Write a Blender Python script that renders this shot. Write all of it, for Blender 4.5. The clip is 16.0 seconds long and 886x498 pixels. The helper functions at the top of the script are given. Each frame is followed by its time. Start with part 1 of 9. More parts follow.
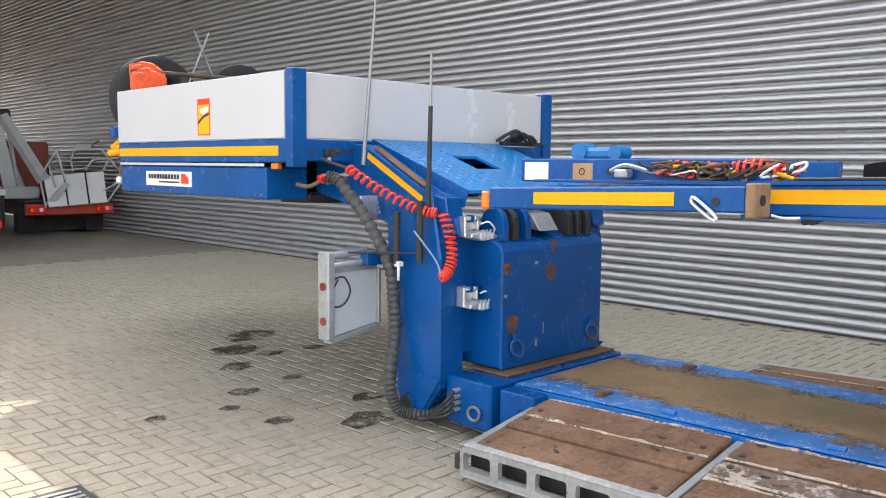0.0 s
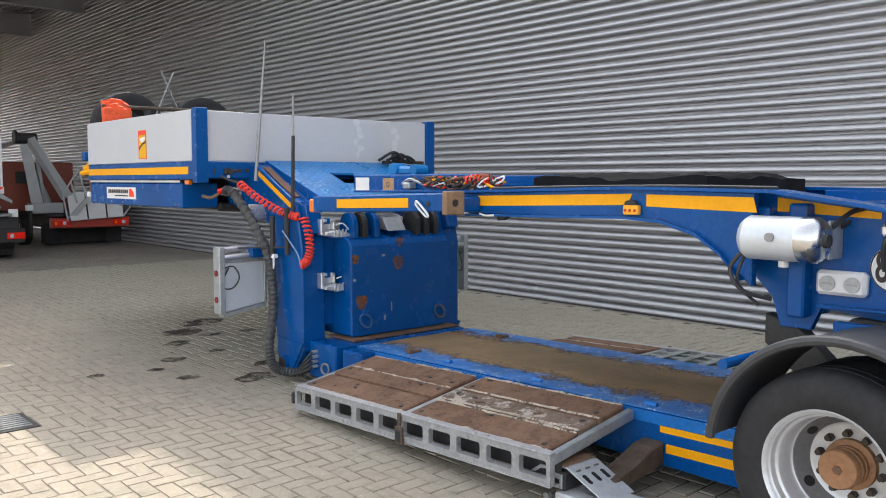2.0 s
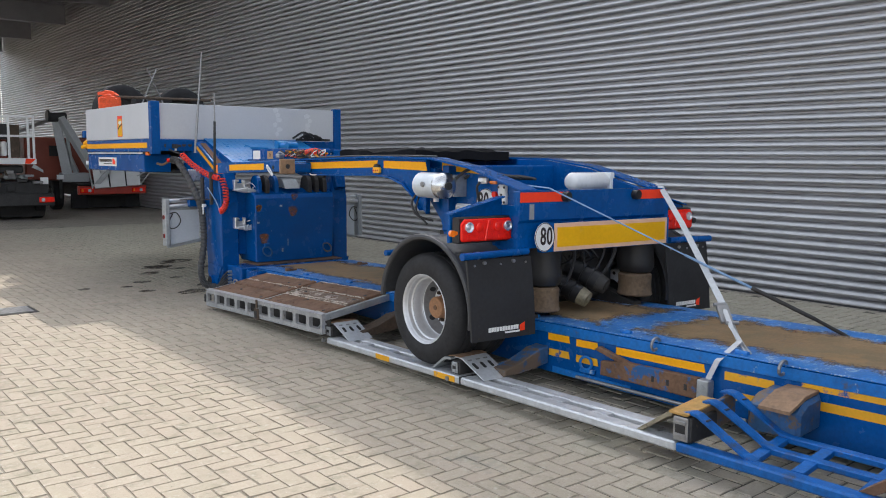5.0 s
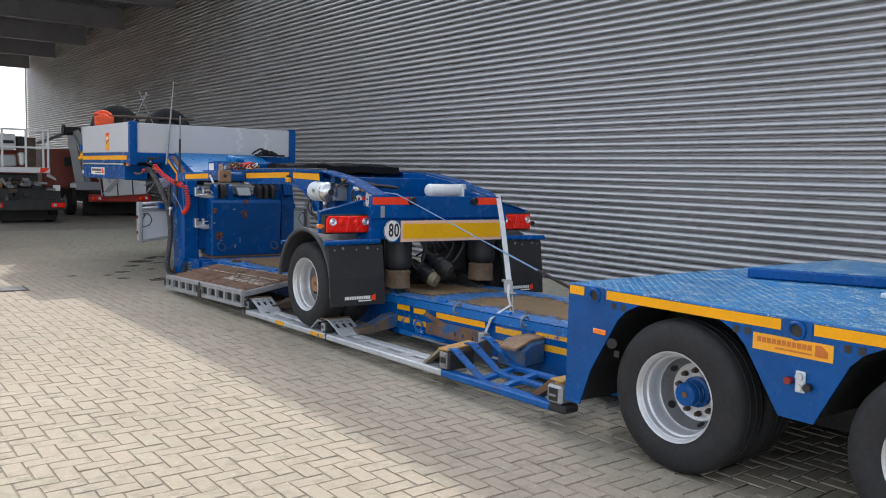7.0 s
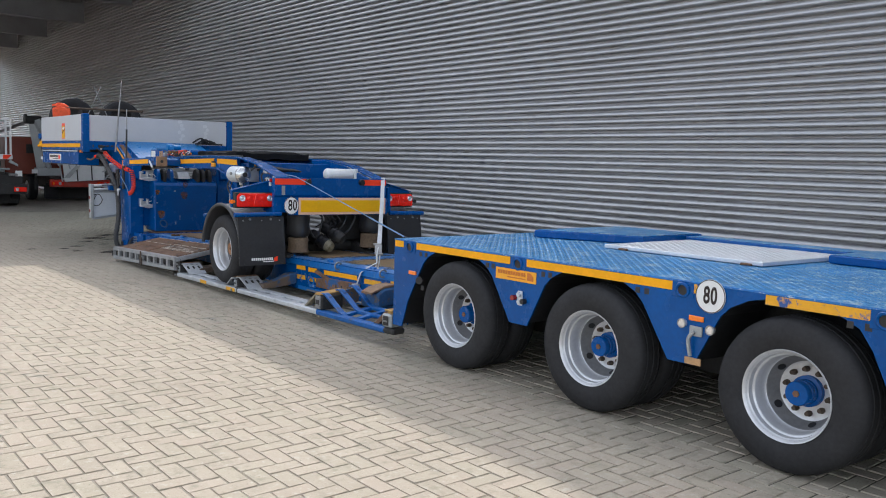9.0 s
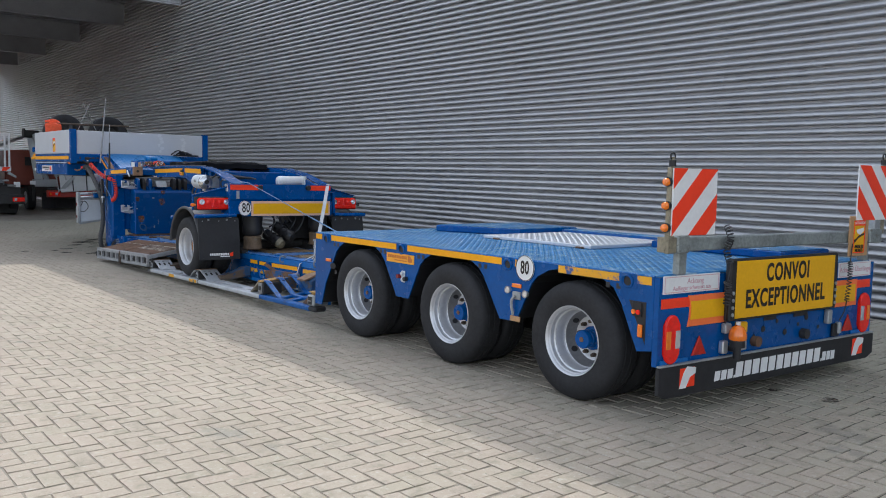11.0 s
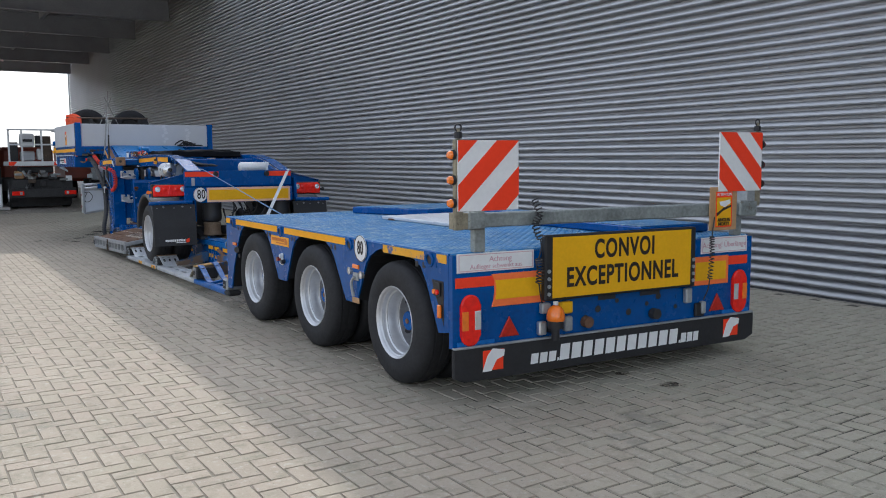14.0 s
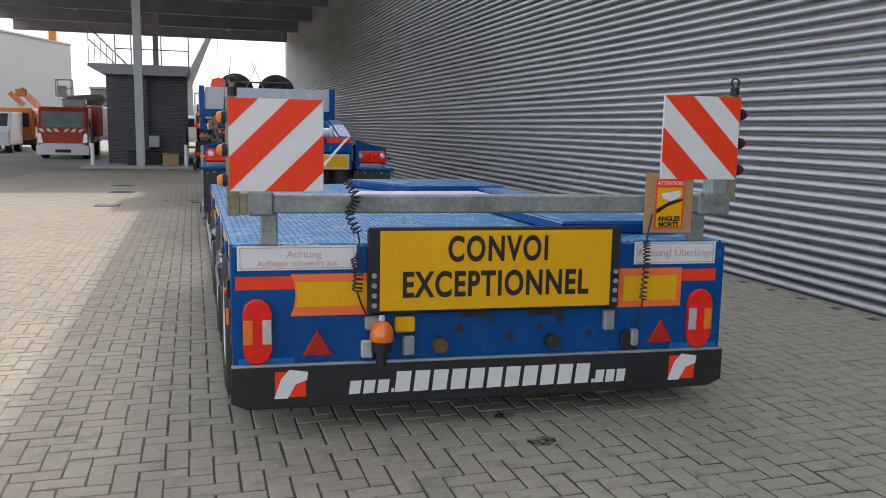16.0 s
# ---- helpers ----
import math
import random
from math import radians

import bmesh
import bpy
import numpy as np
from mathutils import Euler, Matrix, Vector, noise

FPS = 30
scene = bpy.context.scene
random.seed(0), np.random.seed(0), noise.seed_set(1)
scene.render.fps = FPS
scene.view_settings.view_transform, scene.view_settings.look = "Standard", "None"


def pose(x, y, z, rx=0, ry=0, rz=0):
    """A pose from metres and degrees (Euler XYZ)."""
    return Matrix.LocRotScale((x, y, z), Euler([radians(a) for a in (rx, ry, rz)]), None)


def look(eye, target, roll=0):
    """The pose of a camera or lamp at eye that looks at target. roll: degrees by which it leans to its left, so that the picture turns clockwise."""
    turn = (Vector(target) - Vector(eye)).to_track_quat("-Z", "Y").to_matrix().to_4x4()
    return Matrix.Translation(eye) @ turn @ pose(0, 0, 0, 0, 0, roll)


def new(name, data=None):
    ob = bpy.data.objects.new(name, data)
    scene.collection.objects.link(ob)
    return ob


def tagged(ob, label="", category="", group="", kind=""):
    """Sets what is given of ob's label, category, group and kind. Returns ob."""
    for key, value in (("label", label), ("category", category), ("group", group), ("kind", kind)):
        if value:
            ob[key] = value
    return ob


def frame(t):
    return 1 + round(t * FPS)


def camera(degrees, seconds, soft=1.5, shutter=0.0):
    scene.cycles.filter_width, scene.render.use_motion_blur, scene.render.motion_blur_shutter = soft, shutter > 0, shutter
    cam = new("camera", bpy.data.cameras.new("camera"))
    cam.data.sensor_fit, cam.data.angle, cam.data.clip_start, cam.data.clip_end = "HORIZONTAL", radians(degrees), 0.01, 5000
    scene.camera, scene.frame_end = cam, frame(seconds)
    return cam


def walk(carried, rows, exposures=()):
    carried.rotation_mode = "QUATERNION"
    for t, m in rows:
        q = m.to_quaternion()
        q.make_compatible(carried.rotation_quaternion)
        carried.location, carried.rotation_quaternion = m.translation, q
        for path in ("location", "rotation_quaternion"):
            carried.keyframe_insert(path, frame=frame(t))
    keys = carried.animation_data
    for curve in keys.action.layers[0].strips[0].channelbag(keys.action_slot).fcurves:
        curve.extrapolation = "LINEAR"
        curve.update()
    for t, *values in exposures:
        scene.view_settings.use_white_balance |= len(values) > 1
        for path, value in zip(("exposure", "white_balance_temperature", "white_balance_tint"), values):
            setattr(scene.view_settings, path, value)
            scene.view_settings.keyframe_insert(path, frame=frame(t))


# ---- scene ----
cam = camera(55.9, 16.0, soft=1.0)
METRES, EYE, TILT, LEAN, TURN = 17.2, 1.61, 0.0, 0.0, -44.7
ROWS = [
    (0.0, 0.0, 0.0, 0.0, 0.06, -5.59, -0.62),
    (0.5, 0.0214, -0.021, -0.0005, 0.72, -5.01, -0.13),
    (1.0, 0.044, -0.043, 0.0001, 1.02, -5.04, -0.03),
    (1.5, 0.0642, -0.0666, 0.001, 2.44, -4.99, -0.43),
    (2.0, 0.0855, -0.0902, 0.0004, 3.01, -4.63, -0.08),
    (2.5, 0.1048, -0.1175, -0.0007, 2.93, -4.55, -0.7),
    (3.0, 0.1255, -0.1421, -0.0006, 3.75, -4.65, -1.11),
    (3.5, 0.1475, -0.1654, -0.001, 4.2, -5.26, -1.9),
    (4.0, 0.1656, -0.1929, -0.0009, 4.26, -6.21, -0.88),
    (6.5, 0.2738, -0.3281, -0.0025, 7.52, -5.43, -1.06),
    (7.0, 0.2972, -0.3536, -0.0024, 7.48, -5.11, -1.32),
    (7.5, 0.3169, -0.3818, -0.0027, 7.41, -4.41, -1.15),
    (8.0, 0.336, -0.4077, -0.0039, 7.13, -5.02, -1.62),
    (8.5, 0.3536, -0.4338, -0.0038, 6.94, -5.93, -1.49),
    (9.0, 0.3668, -0.4609, -0.0033, 5.47, -5.74, -1.65),
    (9.5, 0.3824, -0.485, -0.0033, 5.39, -5.03, -1.76),
    (10.0, 0.3953, -0.509, -0.0037, 5.11, -4.96, -1.58),
    (12.5, 0.4642, -0.5779, -0.0064, 7.01, -4.76, -0.57),
    (13.0, 0.4864, -0.5625, -0.008, 7.04, -3.75, -0.87),
    (13.5, 0.5111, -0.5408, -0.007, 8.85, -4.08, -0.63),
    (14.0, 0.5396, -0.5176, -0.0065, 12.08, -6.15, 0.33),
    (14.5, 0.5657, -0.4895, -0.0067, 17.94, -7.35, -0.29),
    (15.0, 0.5938, -0.4612, -0.0065, 20.52, -7.95, -0.93),
    (15.5, 0.6171, -0.4313, -0.0074, 23.98, -7.91, -1.3),
    (16.0, 0.6402, -0.4022, -0.0071, 28.17, -8.19, -1.11),
]
walk(cam, [(t, pose(0, 0, EYE, TILT, LEAN, TURN) @ pose(METRES * x, METRES * y, METRES * z, 90 + pitch, roll, yaw)) for t, x, y, z, yaw, pitch, roll in ROWS],
     exposures=[(0.0, 2.29, 6800, 10), (1.5, 1.96, 6650, 10), (3.5, 1.61, 6450, 10), (6.5, 1.35, 6360, 10), (8.0, 1.35, 6300, 10), (10.0, 1.26, 6080, 10), (12.5, 1.04, 5900, 9), (14.5, 1.06, 6020, 10), (16.0, 1.16, 6300, 11)])

# ---- world, sun, exposure ----
SUN_EL, SUN_AZ = 45.0, 44.5          # height, and bearing from +y towards +x
world = bpy.data.worlds.new("sky")
scene.world = world
world.use_nodes = True
wn = world.node_tree.nodes
sky = wn.new("ShaderNodeTexSky")
sky.sky_type, sky.sun_disc = "NISHITA", False
sky.sun_elevation, sky.sun_rotation = radians(SUN_EL), radians(SUN_AZ)
sky.air_density, sky.dust_density, sky.ozone_density = 1.0, 2.5, 1.0
wn["Background"].inputs["Strength"].default_value = 0.15
haze = wn.new("ShaderNodeHueSaturation")          # thin white cloud
haze.inputs["Saturation"].default_value = 0.3
world.node_tree.links.new(sky.outputs["Color"], haze.inputs["Color"])
world.node_tree.links.new(haze.outputs["Color"], wn["Background"].inputs["Color"])
sun_data = bpy.data.lights.new("sun", "SUN")
sun_data.energy, sun_data.angle, sun_data.color = 1.31, radians(0.7), (1.0, 0.925, 0.81)
sun = new("sun", sun_data)
e, a = radians(SUN_EL), radians(SUN_AZ)
sun.matrix_world = look((0, 0, 0), (-math.sin(a) * math.cos(e), -math.cos(a) * math.cos(e), -math.sin(e)))

# ---- materials ----
MATS = {}


def material(name, color, rough=0.5, metal=0.0, var=0.25, grain=40.0, patch=2.5, bump=0.0, bump_scale=90.0,
             wear=None, wear_amount=0.0, wear_scale=9.0, alpha=0.0, spec=0.5, island=0.0, coat=0.0, grime=None, tints=None, lane_shade_at=(2.6, 4.4)):
    """Base colour with grain and broad patches, optional worn-through colour with sharp edges, and fine relief."""
    m = bpy.data.materials.new(name)
    m.use_nodes = True
    nt = m.node_tree
    bsdf = nt.nodes["Principled BSDF"]
    lk = nt.links.new
    geo = nt.nodes.new("ShaderNodeNewGeometry")

    def noise_at(scale, detail=4.0, rough_=0.6):
        n = nt.nodes.new("ShaderNodeTexNoise")
        n.inputs["Scale"].default_value, n.inputs["Detail"].default_value, n.inputs["Roughness"].default_value = scale, detail, rough_
        lk(geo.outputs["Position"], n.inputs["Vector"])
        return n.outputs["Fac"]

    def maths(op, p, q):
        n = nt.nodes.new("ShaderNodeMath")
        n.operation = op
        for i, v in enumerate((p, q)):
            if isinstance(v, (int, float)):
                n.inputs[i].default_value = v
            else:
                lk(v, n.inputs[i])
        return n.outputs[0]

    def blend(fac, c0, c1):
        n = nt.nodes.new("ShaderNodeMix")
        n.data_type = "RGBA"
        if isinstance(fac, float):
            n.inputs[0].default_value = fac
        else:
            lk(fac, n.inputs[0])
        for sock, c in ((n.inputs[6], c0), (n.inputs[7], c1)):
            if isinstance(c, tuple):
                sock.default_value = (*c, 1)
            else:
                lk(c, sock)
        return n.outputs[2]

    fac = maths("ADD", maths("MULTIPLY", noise_at(grain), 0.45), maths("MULTIPLY", noise_at(patch), 0.55))
    lo = tuple(c * (1 - var) for c in color)
    hi = tuple(min(1, c * (1 + var)) for c in color)
    ramp = nt.nodes.new("ShaderNodeMapRange")
    ramp.inputs[1].default_value, ramp.inputs[2].default_value = 0.33, 0.67
    lk(fac, ramp.inputs[0])
    col = blend(ramp.outputs[0], lo, hi)
    if island:
        n = nt.nodes.new("ShaderNodeMapRange")
        lk(geo.outputs["Random Per Island"], n.inputs[0])
        n.inputs[3].default_value, n.inputs[4].default_value = 1 - island, 1 + island
        hsv = nt.nodes.new("ShaderNodeHueSaturation")
        lk(n.outputs[0], hsv.inputs["Value"])
        lk(col, hsv.inputs["Color"])
        col = hsv.outputs[0]
    if tints:
        inf = nt.nodes.new("ShaderNodeObjectInfo")
        pick = maths("FRACT", maths("ADD", maths("MULTIPLY", geo.outputs["Random Per Island"], 7.0), inf.outputs["Random"]), 0.0)
        col = blend(maths("MULTIPLY", pick, 0.75), col, blend(maths("FRACT", maths("MULTIPLY", pick, 13.0), 0.0), *tints[:2]))
        # brown dust on the lane, green growth and painted bounce light towards the hall
        sep = nt.nodes.new("ShaderNodeSeparateXYZ")
        lk(geo.outputs["Position"], sep.inputs[0])
        lane = nt.nodes.new("ShaderNodeMapRange")
        lane.inputs[1].default_value, lane.inputs[2].default_value = lane_shade_at
        lk(maths("ADD", sep.outputs[0], maths("MULTIPLY", maths("SUBTRACT", noise_at(0.8), 0.5), 3.0)), lane.inputs[0])
        col = blend(0.42, col, blend(lane.outputs[0], tints[2], tints[3]))
    if wear:
        mask = nt.nodes.new("ShaderNodeMapRange")
        mask.inputs[1].default_value, mask.inputs[2].default_value = 0.70 - 0.3 * wear_amount, 0.74 - 0.3 * wear_amount
        lk(maths("ADD", maths("MULTIPLY", noise_at(wear_scale, 8, 0.7), 0.6), maths("MULTIPLY", noise_at(wear_scale * 0.17, 3), 0.4)), mask.inputs[0])
        col = blend(mask.outputs[0], col, wear)
    for tone, scale, start, end in grime or ():
        soil = nt.nodes.new("ShaderNodeMapRange")
        soil.inputs[1].default_value, soil.inputs[2].default_value, soil.inputs[4].default_value = start, end, 0.8
        lk(noise_at(scale, 6, 0.65), soil.inputs[0])
        col = blend(soil.outputs[0], col, tone)
    lk(col, bsdf.inputs["Base Color"])
    rr = nt.nodes.new("ShaderNodeMapRange")
    rr.inputs[3].default_value, rr.inputs[4].default_value = max(0.03, rough - 0.12), min(1, rough + 0.12)
    lk(noise_at(patch * 3), rr.inputs[0])
    lk(rr.outputs[0], bsdf.inputs["Roughness"])
    bsdf.inputs["Metallic"].default_value = metal
    bsdf.inputs["Specular IOR Level"].default_value = spec
    bsdf.inputs["Coat Weight"].default_value = coat
    if bump:
        b = nt.nodes.new("ShaderNodeBump")
        b.inputs["Strength"].default_value, b.inputs["Distance"].default_value = bump, 0.004
        lk(noise_at(bump_scale), b.inputs["Height"])
        lk(b.outputs[0], bsdf.inputs["Normal"])
    if alpha:
        am = nt.nodes.new("ShaderNodeMapRange")
        am.inputs[1].default_value, am.inputs[2].default_value, am.inputs[4].default_value = (0.40, 0.50, alpha) if alpha == 1.0 else (0.42, 0.62, alpha)
        lk(maths("ADD", maths("MULTIPLY", noise_at(6.0, 6), 0.6), maths("MULTIPLY", noise_at(45.0, 4), 0.4)), am.inputs[0])
        lk(am.outputs[0], bsdf.inputs["Alpha"])
    MATS[name] = m
    return m


BLUE = material("blue_paint", (0.0003, 0.074, 0.285), 0.25, var=0.22, wear=(0.30, 0.38, 0.46), wear_amount=0.13, wear_scale=32, bump=0.05, spec=0.3)
BLUE_WORN = material("worn_blue_paint", (0.006, 0.145, 0.47), 0.42, var=0.3, wear=(0.40, 0.46, 0.52), wear_amount=0.34, wear_scale=30, bump=0.2, spec=0.35, grime=(((0.10, 0.085, 0.07), 16.0, 0.60, 0.74),))
# ramp blue is deepened for its shade; dirt and scuffs lie over it
RAMP_BLUE = material("dirty_shaded_ramp_blue", (0.003, 0.098, 0.35), 0.4, var=0.35, patch=5, wear=(0.16, 0.17, 0.18), wear_amount=0.30, wear_scale=24, bump=0.2, spec=0.35, grime=(((0.05, 0.05, 0.055), 9.0, 0.56, 0.70), ((0.12, 0.085, 0.06), 20.0, 0.60, 0.72)))
BLUE_DECK = material("worn_blue_tread_plate", (0.02, 0.19, 0.44), 0.34, var=0.3, wear=(0.32, 0.44, 0.52), wear_amount=0.6, wear_scale=45, bump=0.2)
TREAD = material("blue_tread_plate", (0.003, 0.17, 0.46), 0.3, var=0.2, spec=0.45, wear=(0.06, 0.24, 0.47), wear_amount=0.3, bump=0.1)
YELLOW = material("yellow_tape", (0.90, 0.40, 0.004), 0.42, var=0.10, spec=0.25, wear=(0.06, 0.12, 0.28), wear_amount=0.15, wear_scale=22)
PLATE_INK = material("faded_orange_ink", (0.55, 0.15, 0.02), 0.45, var=0.2)
PLATE_ORANGE = material("orange_maker_plate", (0.88, 0.40, 0.02), 0.4, var=0.08)
INK_RED = material("dark_red_print", (0.30, 0.05, 0.02), 0.5, var=0.1)
# rim grey darkened for the shade deep in the dish, with worn patches
RIM_SHADED = material("shaded_wheel_disc", (0.215, 0.215, 0.22), 0.5, metal=0.3, var=0.2, wear=(0.12, 0.105, 0.09), wear_amount=0.2)
YELLOW_CHIP = material("chipped_yellow_tape", (0.78, 0.38, 0.012), 0.45, var=0.1, wear=(0.03, 0.09, 0.30), wear_amount=0.50, wear_scale=9)
BRIGHT_PLATE = material("bright_checker_plate", (0.70, 0.72, 0.75), 0.36, metal=0.45, var=0.1, patch=5, bump=0.05)
ORANGE = material("orange_reflector", (1.0, 0.20, 0.055), 0.35, var=0.1, spec=0.25)
RED_TAPE = material("red_tape", (0.96, 0.06, 0.02), 0.4, var=0.1, spec=0.25)
RED_LENS = material("red_lens", (0.88, 0.018, 0.008), 0.22, var=0.15, patch=30, coat=0.25, spec=0.35)
AMBER = material("amber_lens", (0.90, 0.20, 0.006), 0.16, var=0.1, patch=20, coat=0.8)
CLEAR = material("clear_lens", (0.80, 0.80, 0.82), 0.08, metal=0.7, var=0.15, patch=30)
RUBBER = material("tyre_rubber", (0.023, 0.023, 0.025), 0.7, var=0.3, patch=5, bump=0.25, spec=0.35, wear=(0.05, 0.048, 0.045), wear_amount=0.18)
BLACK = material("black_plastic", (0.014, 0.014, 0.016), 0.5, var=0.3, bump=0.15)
MUDGUARD = material("dusty_black_mudguard", (0.045, 0.046, 0.05), 0.5, var=0.25, patch=3, bump=0.15)
FLAP = material("black_rubber_flap", (0.018, 0.018, 0.02), 0.6, var=0.3, bump=0.2, wear=(0.05, 0.05, 0.05), wear_amount=0.15)
RIM = material("silver_rim", (0.62, 0.63, 0.65), 0.38, metal=0.5, var=0.1, wear=(0.35, 0.33, 0.3), wear_amount=0.12)
GALV = material("galvanised_steel", (0.38, 0.40, 0.41), 0.45, metal=0.5, var=0.22, patch=8, wear=(0.28, 0.27, 0.25), wear_amount=0.28, wear_scale=12, bump=0.1)
ALU_DULL = material("dull_aluminium_sheet", (0.62, 0.66, 0.70), 0.45, metal=0.35, var=0.08, patch=3, bump=0.05)
POLISHED = material("polished_aluminium", (0.62, 0.63, 0.64), 0.27, metal=1.0, var=0.06)
# red darkened for shade as well as dirt
REFLECTOR = material("dirty_shaded_red_reflector", (0.48, 0.022, 0.010), 0.35, var=0.25, patch=20, spec=0.35)
ALU = material("aluminium", (0.70, 0.71, 0.72), 0.35, metal=0.8, var=0.12, patch=6, bump=0.05)
STEEL = material("bare_steel", (0.30, 0.30, 0.30), 0.45, metal=0.7, var=0.2)
DARK = material("dark_dirty_steel", (0.035, 0.034, 0.034), 0.65, metal=0.2, var=0.4, wear=(0.10, 0.07, 0.05), wear_amount=0.25)
ZINC_OLD = material("weathered_zinc_beam", (0.27, 0.295, 0.285), 0.5, metal=0.4, var=0.4, patch=6, wear=(0.17, 0.16, 0.14), wear_amount=0.4, wear_scale=14, bump=0.2)
RUST = material("rusty_steel", (0.15, 0.080, 0.045), 0.8, var=0.4, bump=0.4, wear=(0.10, 0.05, 0.03), wear_amount=0.35)
MUDDY_STEEL = material("muddy_brown_steel", (0.085, 0.060, 0.042), 0.8, var=0.4, patch=8, bump=0.4, wear=(0.16, 0.11, 0.07), wear_amount=0.35, wear_scale=9)
RUST_PALE = material("pale_brown_rust", (0.235, 0.145, 0.085), 0.75, var=0.35, patch=9, bump=0.3, wear=(0.13, 0.075, 0.045), wear_amount=0.35, wear_scale=18)
OCHRE = material("ochre_rust", (0.42, 0.24, 0.065), 0.7, var=0.25, patch=9, bump=0.2, wear=(0.24, 0.13, 0.06), wear_amount=0.3, wear_scale=24)
DIRTY_BLUE = material("mud_covered_blue", (0.022, 0.085, 0.20), 0.6, var=0.35, patch=6, bump=0.3, wear=(0.125, 0.088, 0.06), wear_amount=0.75, wear_scale=7)
GALV_DIRTY = material("dirty_galvanised_steel", (0.36, 0.365, 0.37), 0.5, metal=0.35, var=0.25, patch=7, wear=(0.15, 0.13, 0.11), wear_amount=0.46, wear_scale=13, bump=0.15, grime=(((0.52, 0.50, 0.47), 20.0, 0.57, 0.70),))
GALV_BRIGHT = material("bright_galvanised_steel", (0.56, 0.58, 0.60), 0.42, metal=0.4, var=0.16, patch=7, wear=(0.36, 0.36, 0.35), wear_amount=0.3, wear_scale=14, bump=0.12)
RUBBERMAT = material("brown_bed_covering", (0.235, 0.152, 0.076), 0.85, var=0.35, patch=1.6, bump=0.5, bump_scale=140, wear=(0.03, 0.14, 0.34), wear_amount=0.30, wear_scale=22, grime=(((0.15, 0.115, 0.06), 1.3, 0.46, 0.62), ((0.28, 0.17, 0.075), 3.0, 0.56, 0.70)))
RUSTED_BLUE = material("rust_through_blue_paint", (0.155, 0.085, 0.048), 0.8, var=0.4, patch=7, bump=0.4, wear=(0.02, 0.10, 0.27), wear_amount=0.42, wear_scale=9)


def worn_edges(m, xa, xb, fade, bare, half):
    """Lets a layer give out towards its two long edges, and across one bare stretch, with a ragged border."""
    nt = m.node_tree
    lk = nt.links.new

    def sums(op, p, q=0.0):
        n = nt.nodes.new("ShaderNodeMath")
        n.operation = op
        for k, v in enumerate((p, q)):
            if isinstance(v, (int, float)):
                n.inputs[k].default_value = v
            else:
                lk(v, n.inputs[k])
        return n.outputs[0]

    def speckle(scale, stretch, detail):
        mp = nt.nodes.new("ShaderNodeMapping")
        mp.inputs["Scale"].default_value = stretch
        lk(geo.outputs["Position"], mp.inputs["Vector"])
        n = nt.nodes.new("ShaderNodeTexNoise")
        n.inputs["Scale"].default_value, n.inputs["Detail"].default_value, n.inputs["Roughness"].default_value = scale, detail, 0.7
        lk(mp.outputs[0], n.inputs["Vector"])
        return sums("SUBTRACT", n.outputs["Fac"], 0.5)

    geo = nt.nodes.new("ShaderNodeNewGeometry")
    sep = nt.nodes.new("ShaderNodeSeparateXYZ")
    lk(geo.outputs["Position"], sep.inputs[0])
    side = sums("DIVIDE", sums("MINIMUM", sums("SUBTRACT", sep.outputs[0], xa), sums("SUBTRACT", xb, sep.outputs[0])), fade)
    gap = sums("DIVIDE", sums("ABSOLUTE", sums("SUBTRACT", sep.outputs[1], bare)), half)
    level = sums("MINIMUM", sums("MINIMUM", side, 1.25), gap)
    for scale, stretch, detail, k in ((2.6, (1.0, 1.0, 1.0), 3.0, 1.1), (11.0, (1.0, 0.55, 1.0), 5.0, 1.3), (60.0, (0.5, 1.0, 1.0), 3.0, 0.7)):
        level = sums("ADD", level, sums("MULTIPLY", speckle(scale, stretch, detail), k))
    cut = nt.nodes.new("ShaderNodeMapRange")
    cut.inputs[1].default_value, cut.inputs[2].default_value = 0.42, 0.86
    lk(level, cut.inputs[0])
    lk(cut.outputs[0], nt.nodes["Principled BSDF"].inputs["Alpha"])


WOOD = material("muddy_hardwood_board", (0.160, 0.086, 0.050), 0.85, var=0.45, patch=4, bump=1.0, bump_scale=45, wear=(0.33, 0.235, 0.165), wear_amount=0.27, wear_scale=14, island=0.22, grime=(((0.075, 0.042, 0.026), 11.0, 0.54, 0.68), ((0.21, 0.125, 0.08), 5.0, 0.50, 0.66)))
WOOD_PALE = material("mortar_caked_board", (0.165, 0.115, 0.085), 0.9, var=0.4, patch=5, bump=1.0, bump_scale=40, wear=(0.46, 0.40, 0.34), wear_amount=0.52, wear_scale=11, grime=(((0.10, 0.065, 0.045), 14.0, 0.56, 0.68),))
WHITE = material("white_panel", (0.55, 0.56, 0.585), 0.4, var=0.05, patch=1.5, wear=(0.50, 0.51, 0.53), wear_amount=0.25, wear_scale=4, bump=0.06, bump_scale=6)
WHITE_TANK = material("white_tank", (0.78, 0.79, 0.79), 0.3, var=0.06, wear=(0.55, 0.5, 0.42), wear_amount=0.2)
SIGN_WHITE = material("white_sign", (0.80, 0.80, 0.79), 0.4, var=0.05, patch=12, wear=(0.62, 0.60, 0.58), wear_amount=0.2)
SIGN_YELLOW = material("yellow_sign", (0.86, 0.45, 0.006), 0.4, var=0.07, spec=0.25, wear=(0.72, 0.42, 0.10), wear_amount=0.2)
SIGN_RED = material("red_stripe", (0.97, 0.060, 0.018), 0.35, var=0.06, spec=0.25, wear=(0.75, 0.13, 0.09), wear_amount=0.12, wear_scale=25)
